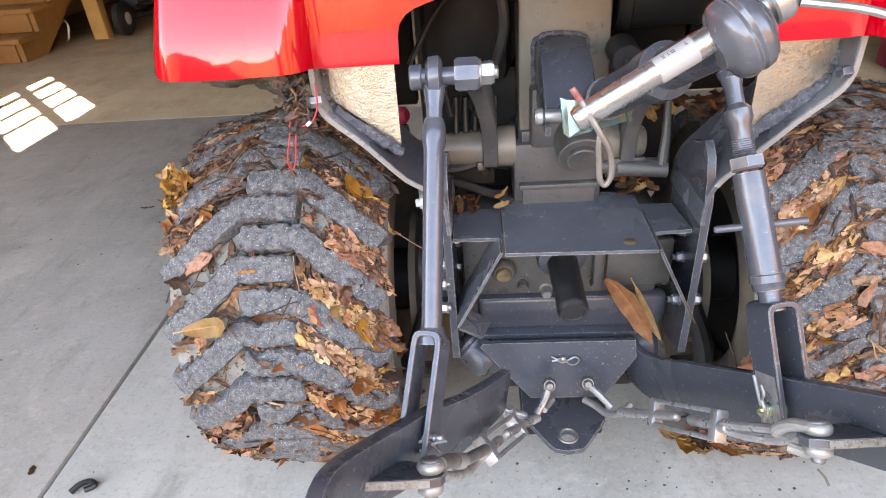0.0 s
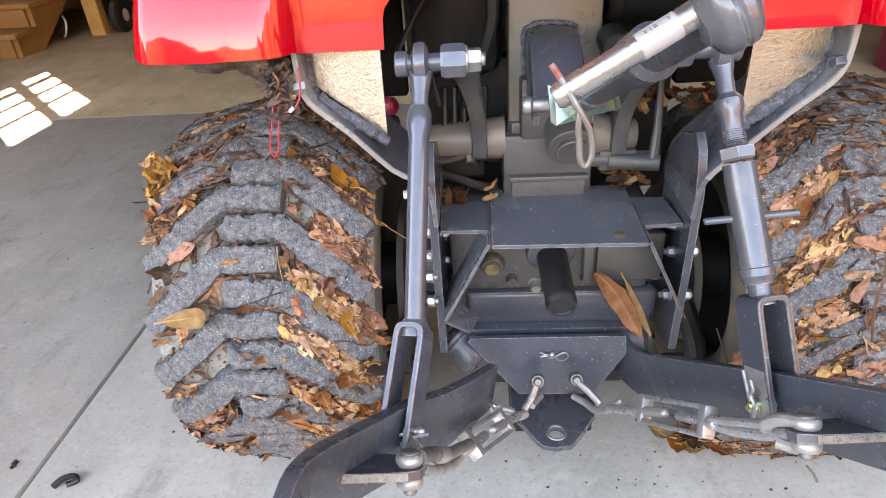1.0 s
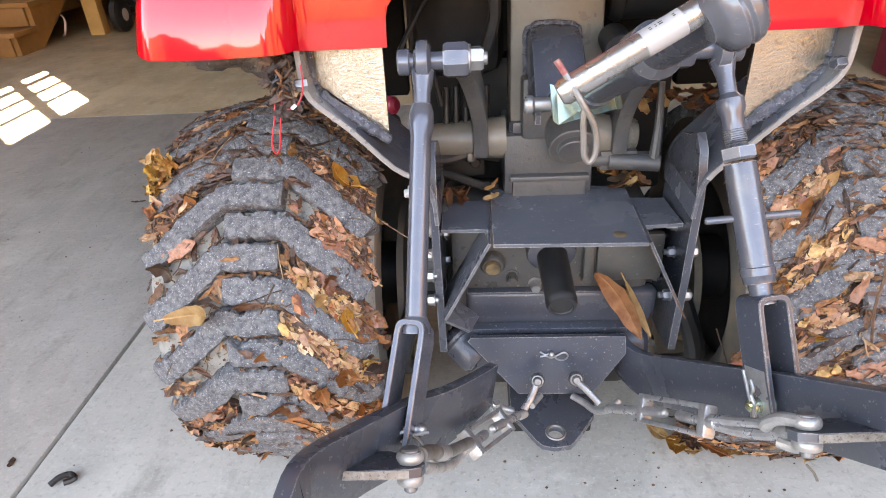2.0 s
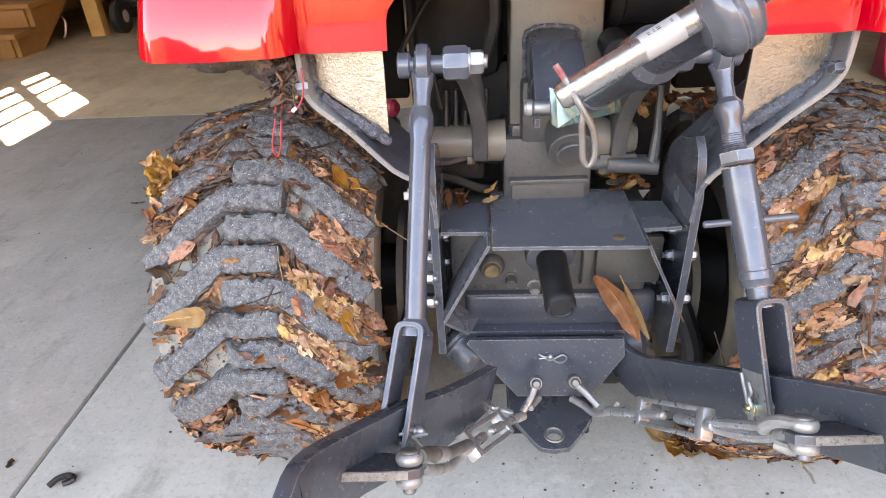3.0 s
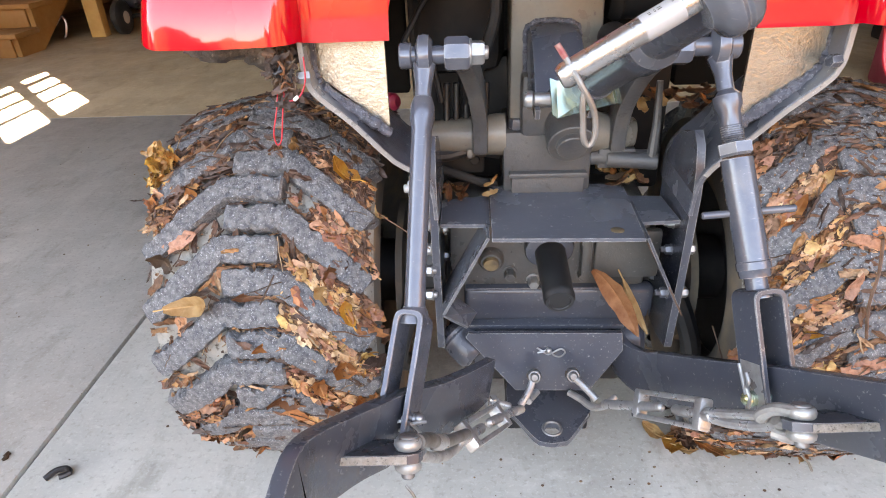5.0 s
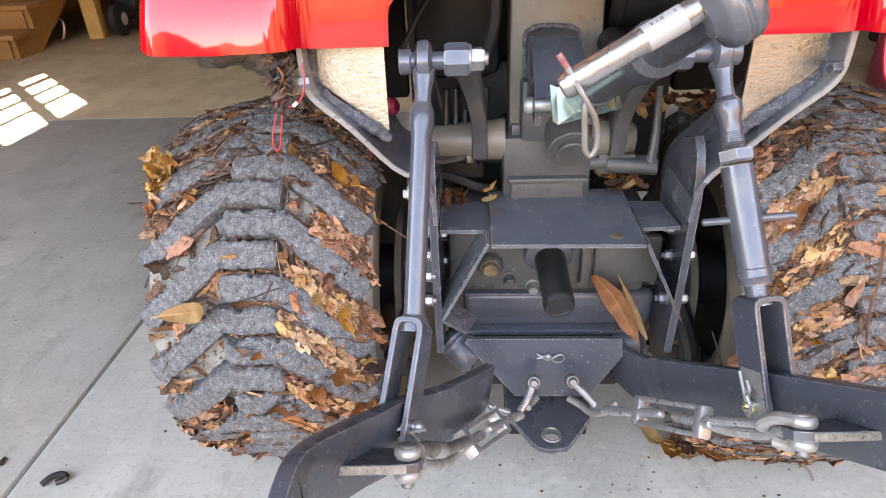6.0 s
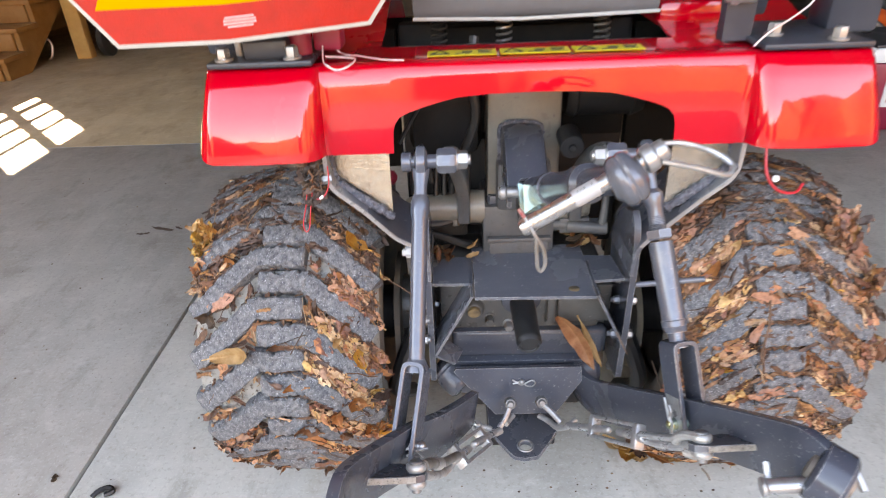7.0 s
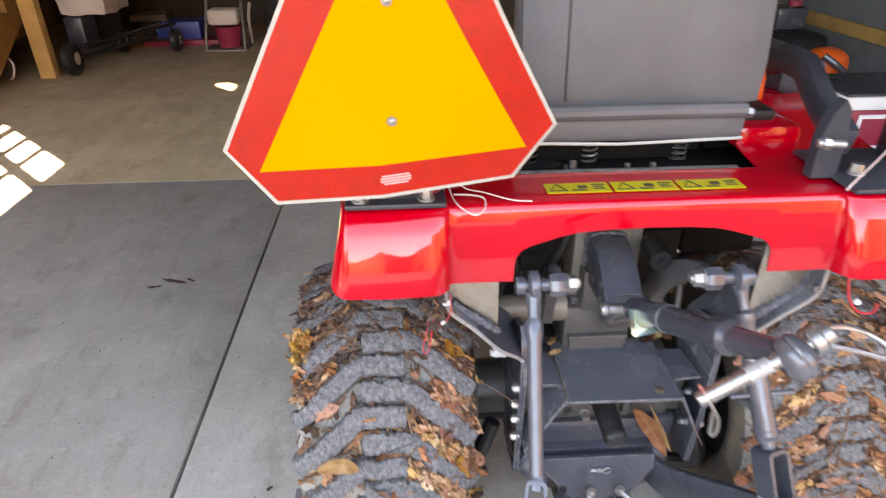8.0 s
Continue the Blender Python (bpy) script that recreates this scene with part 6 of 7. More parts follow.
# -- beside the seat: hinged bracket, lever, console --
fold = tp("folding_bracket", slab([(-0.018, 0.0), (0.020, 0.0), (0.021, 0.062), (0.014, 0.105), (0.004, 0.118), (-0.010, 0.100), (-0.019, 0.066)], 0.020, Matrix.Translation((0.278, 0.865, 0.862)) @ Matrix.Rotation(radians(90), 4, "X"), 0.003), ROPS, "dark hinged roll bar bracket")
sp("bracket_bolt", merge(rod((0.255, 0.845, 0.918), (0.292, 0.835, 0.918), 0.0065), hexnut((0.262, 0.842, 0.918), (0.272, 0.839, 0.918), 0.0095)), ZINC, fold)
sp("channel", strip([(0.290, 0.845, 0.935), (0.298, 0.93, 0.965), (0.316, 1.03, 1.005), (0.325, 1.11, 1.005), (0.318, 1.17, 0.98)], 0.046, 0.026, 1, bev=0.004), ROPS, fold)
tp("gear_lever", rod((0.327, 1.153, 0.845), (0.322, 1.15, 0.886), 0.0055), BLACKRUB)
tp("lever_grip", lathe((0.322, 1.15, 0.884), (0.311, 1.145, 0.968), [(0, 0.012), (0.1, 0.0145), (0.6, 0.0165), (0.9, 0.015), (1, 0.010)], 18), ORANGE, "orange plastic lever grip")
tp("console", bevel(box((0.215, 0.99, 0.855), (0.33, 1.40, 0.895), 0.012), 0.0), RED, "red side console by the seat")
tp("wheel_arch_mat", cushion(0.235, 0.295, 1.02, 1.20, 0.892, 0.915, 0.01, 0.0), BLACKRUB)
tp("arm_pad", merge(cushion(0.37, 0.47, 1.16, 1.42, 0.89, 0.97, 0.03, 0.0), rod((0.42, 1.25, 0.86), (0.42, 1.25, 0.91), 0.02)), DARK, "grey rounded control cover")

# ---- leaves ----
def leaf_grid(length, width, lobes, curl, fold, seed, rows=7):
    """Points of one leaf: rows from stalk to tip, three or five across."""
    r = random.Random(seed)
    cols = (-1, -0.5, 0, 0.5, 1)
    out = []
    for i in range(rows):
        s = i / (rows - 1)
        w = width / 2 * (math.sin(math.pi * min(1, s * 0.93 + 0.05)) ** 0.75)
        if lobes:
            w *= 0.62 + 0.5 * abs(math.sin(s * math.pi * lobes + 0.3))
        w *= r.uniform(0.85, 1.15)
        row = []
        for c in cols:
            x = c * w
            bend = curl * (s - 0.4) ** 2 * length + fold * abs(c) * w + r.uniform(-0.09, 0.09) * width * (0.3 + abs(c))
            row.append(Vector((x + 0.1 * width * math.sin(s * 3 + seed), s * length - length / 2, bend)))
        out.append(row)
    return out


def add_leaf(bm, m, length, width, lobes=0, curl=0.8, fold=0.3, seed=0, rows=5):
    grid = [[bm.verts.new(m @ p) for p in row] for row in leaf_grid(length, width, lobes, curl, fold, seed, rows)]
    for a, b in zip(grid, grid[1:]):
        for k in range(len(a) - 1):
            bm.faces.new((a[k], a[k + 1], b[k + 1], b[k]))


def surface_pose(sx, u, ang, h, spin, tilt_x=0.0, tilt_y=0.0):
    """A pose lying on the tyre: u across, ang up from the rear point (degrees), h above the carcass."""
    p = tread(u, radians(ang) * RB, h) + Vector((sx * TYRE_X, WY, WZ))
    n = Vector((0, -math.cos(radians(ang)), math.sin(radians(ang))))
    n = (n + Vector((0.45 * (u / HW) ** 3, 0, 0))).normalized()
    x = Vector((1, 0, 0))
    x = (x - n * x.dot(n)).normalized()
    y = n.cross(x)
    m = Matrix((x, y, n)).transposed().to_4x4()
    m.translation = p
    return m @ Matrix.Rotation(radians(spin), 4, "Z") @ Matrix.Rotation(radians(tilt_x), 4, "X") @ Matrix.Rotation(radians(tilt_y), 4, "Y")


def lug_cover(side_phase, u, ang, grow=0.0):
    """True where a tread bar covers the carcass at this place."""
    for side in (1, -1):
        uu = u * side
        if uu < -0.045:
            continue
        v = 0.0 if uu < 0.042 else -(uu - 0.042) * 0.80
        pitch = math.tau / LUGS
        a = radians(ang) - v / RB - (side_phase + (0.5 if side > 0 else 0.0) * pitch)
        a = (a + pitch / 2) % pitch - pitch / 2
        if abs(a) * RB < 0.0175 + grow:
            return True
    return False


def groove_h(u, fill):
    """Height above the tread's datum of stuff that fills a groove to the given share of its depth."""
    bed = 0.005 + CROWN * min(1.2, abs(u) / HW) ** 2.6 - 0.009 * (abs(u) / HW) ** 4
    return bed + (LUG_H - bed) * fill


def density(sx, u, ang):
    """How thickly the litter lies, by where it was pressed in."""
    if sx > 0:
        return 1.0
    d = 0.10
    if u > 0.02:
        d = 0.95 if ang < 42 else 0.8
    if 0.02 < u < 0.085 and 34 < ang < 60:
        d = 0.15
    if ang > 62 or ang < -22:
        d = 0.8
    if u < -0.09 and 42 < ang < 75:
        d = 0.8
    if u < -0.02 and -25 < ang < 42:
        d = 0.06
    if -0.03 < u <= 0.03 and -10 < ang < 22:
        d = 0.7
    return d


def mulch(sx):
    """The matted bed of broken leaves that fills the grooves."""
    bm = bmesh.new()
    nu, na = 44, 230
    grid = []
    for j in range(na + 1):
        ang = -75 + 190 * j / na
        row = []
        for i in range(nu + 1):
            u = -0.145 + 0.29 * i / nu
            d = density(sx, u, ang)
            p = Vector((u * 60 + sx * 9, ang * 0.30, 0))
            n = noise.noise(p) * 0.6 + noise.noise(p * 2.3) * 0.4
            h = groove_h(u, 0.62 * d + 0.42 * n) - 0.010 * (1 - d)
            row.append(bm.verts.new(tread(u, radians(ang) * RB, h) + Vector((sx * TYRE_X, WY, WZ))))
        grid.append(row)
    for a, b in zip(grid, grid[1:]):
        for i in range(nu):
            bm.faces.new((a[i], a[i + 1], b[i + 1], b[i]))
    return tagged(part("leaf_mulch", bm, MULCH), "matted bed of broken brown leaves in tread", "leaf litter", kind="stuff")


mulch(-1)
mulch(1)


def shard(bm, m, size, r):
    """A torn, bent piece of leaf."""
    n = r.randint(6, 9)
    a0 = r.uniform(0, 6.28)
    asp = r.uniform(0.35, 1.0)
    rim = []
    for k in range(n):
        a = a0 + k * math.tau / n + r.uniform(-0.35, 0.35)
        q = size * r.uniform(0.22, 0.62)
        rim.append(bm.verts.new(m @ Vector((q * math.cos(a), q * math.sin(a) * asp, r.uniform(-0.22, 0.22) * size))))
    c = bm.verts.new(m @ Vector((0, 0, r.uniform(-0.1, 0.18) * size)))
    for k in range(n):
        bm.faces.new((c, rim[k], rim[(k + 1) % n]))


def add_scrap(bm, m, length, width, r):
    """A crumpled, torn piece of leaf: a ragged sheet with strong folds."""
    nl, nw = 6, 4
    ph, amp = r.uniform(0, 6.28), r.uniform(0.10, 0.26)
    grid = []
    for i in range(nl):
        s = i / (nl - 1)
        w = width * (0.35 + 0.65 * math.sin(math.pi * (0.12 + 0.76 * s)) * r.uniform(0.65, 1.15)) / 2
        row = []
        for k in range(nw):
            c = 2 * k / (nw - 1) - 1
            z = amp * width * math.sin(ph + 5.1 * s + 2.3 * c) + r.uniform(-0.10, 0.10) * width
            row.append(bm.verts.new(m @ Vector((length * (s - 0.5) + r.uniform(-0.06, 0.06) * length, c * w + r.uniform(-0.12, 0.12) * width, z))))
        grid.append(row)
    for a, b in zip(grid, grid[1:]):
        for k in range(nw - 1):
            bm.faces.new((a[k], a[k + 1], b[k + 1], b[k]))


def litter(sx, count, seed):
    r = random.Random(seed)
    bm = bmesh.new()
    made = 0
    while made < count:
        u, ang = r.uniform(-0.15, 0.15), r.uniform(-70, 110)
        if r.random() > density(sx, u, ang):
            continue
        covered = lug_cover(PHASE[sx], u, ang)
        if covered and r.random() < (0.99 if ang < 62 else 0.975) - (0.03 if sx > 0 else 0.0):
            continue
        h = groove_h(u, r.uniform(0.35, 0.85)) if not covered else LUG_H + r.uniform(0.000, 0.002)
        size = r.choice((0.003, 0.004, 0.006, 0.008, 0.010, 0.013, 0.018))
        tilt = r.choice((8, 14, 24)) if not covered else 5
        m = surface_pose(sx, u, ang, h, (0.0 if abs(u) < 0.04 else math.copysign(44, -u)) + r.gauss(0, 40), r.gauss(0, tilt), r.gauss(0, tilt * 0.6))
        if size < 0.008:
            shard(bm, m, size * 1.2, r)
        else:
            add_scrap(bm, m, size * 1.9, size * r.uniform(0.3, 0.7), r)
        made += 1
    ob = part("leaf_litter", bm, LITTER, None, "", False)
    return tagged(ob, "brown dry leaf litter packed between the tread bars", "leaf litter", kind="stuff")


litter(-1, 6500, 21)
litter(1, 11500, 22)


def scrap_density(sx, u, ang):
    if sx > 0:
        if ang > 62:
            return 0.15
        return 0.75 if abs(u + 0.02) < 0.05 or u > 0.09 or u < -0.08 else 0.5
    if 0.02 < u < 0.085 and 34 < ang < 60:
        return 0.06
    if u > 0.03 and -30 < ang < 46:
        return 1.0
    if abs(u) < 0.035 and -8 < ang < 26:
        return 0.6
    if ang < -8:
        return 0.75
    if ang > 52:
        return 0.10
    return 0.012


def groove_spin(u):
    return 0.0 if abs(u) < 0.04 else math.copysign(39, -u)


def scraps(sx, count, seed):
    """Torn leaves pressed into the grooves along the tread bars."""
    r = random.Random(seed)
    bm = bmesh.new()
    made = 0
    while made < count:
        u, ang = r.uniform(-0.155, 0.155), r.uniform(-62, 100)
        if r.random() > scrap_density(sx, u, ang) or noise.noise(Vector((u * 32 + 5 * sx, ang * 0.13, 3.0))) < 0.02:
            continue
        covered = lug_cover(PHASE[sx], u, ang, 0.004)
        if covered and r.random() < 0.99:
            continue
        h = groove_h(u, r.uniform(0.35, 0.85)) if not covered else LUG_H + 0.001
        L = r.choice((0.012, 0.018, 0.026, 0.036, 0.046))
        m = surface_pose(sx, u, ang, h, groove_spin(u) + r.gauss(0, 15), r.gauss(0, 12), r.gauss(0, 8))
        add_scrap(bm, m, L, min(0.020, L * r.uniform(0.35, 0.75)), r)
        made += 1
    return tagged(part("torn_leaves", bm, SCRAPS, None, "", True, 50), "torn tan and orange leaves pressed between tread bars", "leaf litter", kind="stuff")


scraps(-1, 750, 51)
scraps(1, 1150, 52)


def pale_streaks(sx, u0, u1, a0, a1, count, seed):
    """Paler torn leaves lying in one stretch of grooves."""
    r = random.Random(seed)
    bm = bmesh.new()
    made = 0
    while made < count:
        u, ang = r.uniform(u0, u1), r.uniform(a0, a1)
        if lug_cover(PHASE[sx], u, ang, 0.005):
            continue
        L = r.choice((0.014, 0.020, 0.028, 0.036))
        m = surface_pose(sx, u, ang, groove_h(u, r.uniform(0.6, 0.95)), groove_spin(u) + r.gauss(0, 14), r.gauss(0, 12), r.gauss(0, 8))
        add_scrap(bm, m, L, min(0.018, L * r.uniform(0.4, 0.8)), r)
        made += 1
    return tagged(part("pale_leaves", bm, PALESCRAPS, None, "", True, 50), "pale tan leaves torn and pressed in tread grooves", "leaf litter", kind="stuff")


pale_streaks(-1, 0.025, 0.135, 2, 32, 85, 81)
pale_streaks(-1, 0.04, 0.145, -26, 4, 60, 82)
pale_streaks(1, -0.125, -0.02, 16, 56, 60, 83)
pale_streaks(1, -0.13, 0.14, -30, 14, 70, 84)


def bark(sx, count, seed):
    """Dark strips matted flat over the crown of the tyre and low on its face."""
    r = random.Random(seed)
    bm = bmesh.new()
    for k in range(count):
        u = r.uniform(-0.150, 0.150)
        ang = r.uniform(58, 100) if r.random() < 0.6 else r.uniform(-60, -10)
        covered = lug_cover(PHASE[sx], u, ang)
        if covered and r.random() < 0.98:
            continue
        h = groove_h(u, r.uniform(0.3, 0.8)) if not covered else LUG_H + r.uniform(-0.001, 0.001)
        L = r.uniform(0.012, 0.058)
        m = surface_pose(sx, u, ang, h, groove_spin(u) * 0.5 + r.gauss(0, 22), r.gauss(0, 9), r.gauss(0, 6))
        add_scrap(bm, m, L, r.uniform(0.004, 0.011), r)
    return tagged(part("matted_bark", bm, BARK, None, "", True, 50), "dark matted strips of bark on the tyre crown", "leaf litter", kind="stuff")


bark(-1, 4600, 61)
bark(1, 6500, 62)


def clump(c, size, count, seed, mat=None):
    """A bunch of crumpled leaves hanging on the tyre's shoulder."""
    r = random.Random(seed)
    bm = bmesh.new()
    for k in range(count):
        p = Vector(c) + Vector((r.gauss(0, size * 0.42), r.gauss(0, size * 0.42), r.gauss(0, size * 0.5)))
        m = Matrix.Translation(p) @ Euler([r.uniform(0, 6.3) for _ in range(3)]).to_matrix().to_4x4()
        L = r.uniform(0.012, 0.032)
        add_scrap(bm, m, L, L * r.uniform(0.35, 0.7), r)
    return tagged(part("leaf_clump", bm, mat or SCRAPS, None, "", True, 50), "crumpled orange leaves bunched on the tyre shoulder", "leaf litter", kind="stuff")


for c, size, n, seed in (((0.545, 0.800, 0.49), 0.030, 60, 71), ((0.548, 0.785, 0.39), 0.028, 45, 72), ((0.510, 0.850, 0.565), 0.032, 60, 73), ((-0.540, 0.838, 0.513), 0.012, 20, 75),
                         ((-0.258, 0.792, 0.345), 0.022, 40, 76), ((-0.262, 0.80, 0.23), 0.022, 34, 77), ((-0.268, 0.80, 0.45), 0.018, 24, 78)):
    clump(c, size, n, seed)
clump((-0.541, 0.882, 0.566), 0.019, 60, 74, YELLOWED)
clump((-0.545, 0.868, 0.540), 0.013, 26, 79, YELLOWED)


def mud_lump(c, radii, seed):
    """Packed mud and leaf crust hanging under the fender."""
    bm = bmesh.new()
    bmesh.ops.create_icosphere(bm, subdivisions=4, radius=1.0)
    for v in bm.verts:
        n = noise.noise(v.co * 1.7 + Vector((seed, 0, 0))) * 0.28 + noise.noise(v.co * 5.0 + Vector((0, seed, 0))) * 0.16
        v.co = Vector(c) + Vector([v.co[i] * radii[i] * (1 + n) for i in range(3)])
    return tp("packed_mud", bm, MUD, "dark crust of packed mud and leaf")


mud_lump((-0.397, 0.850, 0.732), (0.062, 0.030, 0.024), 3)
mud_lump((-0.340, 0.838, 0.716), (0.036, 0.022, 0.018), 8)
bm = bmesh.new()
dead = random.Random(44)
for k in range(46):
    s = dead.random()
    p = Vector((-0.312 + dead.gauss(0, 0.010 * (1 - 0.4 * s)), 0.770 + dead.gauss(0, 0.007), 0.732 - 0.056 * s))
    m = Matrix.Translation(p) @ Euler((dead.gauss(1.4, 0.5), dead.uniform(0, 6.3), dead.gauss(0, 0.5))).to_matrix().to_4x4()
    add_scrap(bm, m, dead.uniform(0.012, 0.026), dead.uniform(0.006, 0.013), dead)
tagged(part("dead_leaf_bundle", bm, BARK, None, "", True, 50), "bunch of dry brown leaves caught on lamp wires", "leaf litter", kind="stuff")


def strand(bm, pts, rad):
    """A thin three-sided stalk."""
    side = (pts[1] - pts[0]).orthogonal().normalized() * rad
    up = (pts[1] - pts[0]).cross(side).normalized() * rad
    rings = [[bm.verts.new(p + side), bm.verts.new(p - side * 0.5 + up), bm.verts.new(p - side * 0.5 - up)] for p in pts]
    for a, b in zip(rings, rings[1:]):
        for k in range(3):
            bm.faces.new((a[k], a[(k + 1) % 3], b[(k + 1) % 3], b[k]))


def twigs(sx, count, seed):
    r = random.Random(seed)
    bm = bmesh.new()
    for k in range(count):
        u, ang = r.uniform(-0.13, 0.14), r.uniform(-55, 75)
        m = surface_pose(sx, u, ang, LUG_H * r.uniform(0.45, 0.85) if r.random() < 0.9 else LUG_H * 1.05, groove_spin(u) + r.gauss(0, 38))
        L = r.choice((0.008, 0.012, 0.016, 0.022, 0.03, 0.05))
        if r.random() > density(sx, u, ang) + 0.03:
            continue
        pts = [m @ Vector((L * (s - 0.5), r.uniform(-0.003, 0.003), r.uniform(0, 0.004))) for s in (0, 0.35, 0.7, 1)]
        strand(bm, pts, r.uniform(0.0004, 0.0011))
    return tagged(part("dry_twigs", bm, TWIGM), "thin dry twigs and stalks caught in tread", "twig", kind="stuff")


twigs(-1, 1100, 31)
twigs(1, 1300, 32)

LEAF_N = [0]


def leaf(m, length, width, mat, label, lobes=0, curl=0.8, fold=0.35, group="leaves stuck on the tyres", stalk=True):
    """One single leaf with a thin blade and its stalk."""
    LEAF_N[0] += 1
    grid = leaf_grid(length, width, lobes, curl, fold, 100 + LEAF_N[0], 9)
    bm = bmesh.new()
    vs = [[bm.verts.new(p) for p in row] for row in grid]
    for a, b in zip(vs, vs[1:]):
        for k in range(len(a) - 1):
            bm.faces.new((a[k], a[k + 1], b[k + 1], b[k]))
    bmesh.ops.solidify(bm, geom=bm.faces[:], thickness=0.0007)
    mid = [row[2] + Vector((0, 0, 0.0003)) for row in grid]
    merge(bm, sweep([mid[0] + Vector((0.001, -0.18 * length, 0.002))] * (1 if stalk else 0) + mid, [0.0012] + [0.0010] * 4 + [0.0004] * 5, 5))
    ob = part("leaf", bm, mat, None)
    ob.matrix_world = m
    return tagged(ob, label, "leaf", group)


def groove(sx, u, ang):
    """The nearest angle at which a leaf at u lies between two tread bars."""
    for k in range(12):
        for a in (ang + k, ang - k):
            if not lug_cover(PHASE[sx], u, a, 0.004):
                return a
    return ang


YEL, PAL, ORG, BRN, DRK = ((LEAF_YELLOW, "curled yellow leaf stuck to the tyre tread"), (LEAF_PALE, "pale tan dry leaf pressed on the tyre"),
                           (LEAF_ORANGE, "orange-brown crumpled leaf between tread bars"), (LEAF_BROWN, "brown dry leaf wedged in the tyre tread"),
                           (LEAF_DARK, "dark wet leaf scrap on the tyre shoulder"))
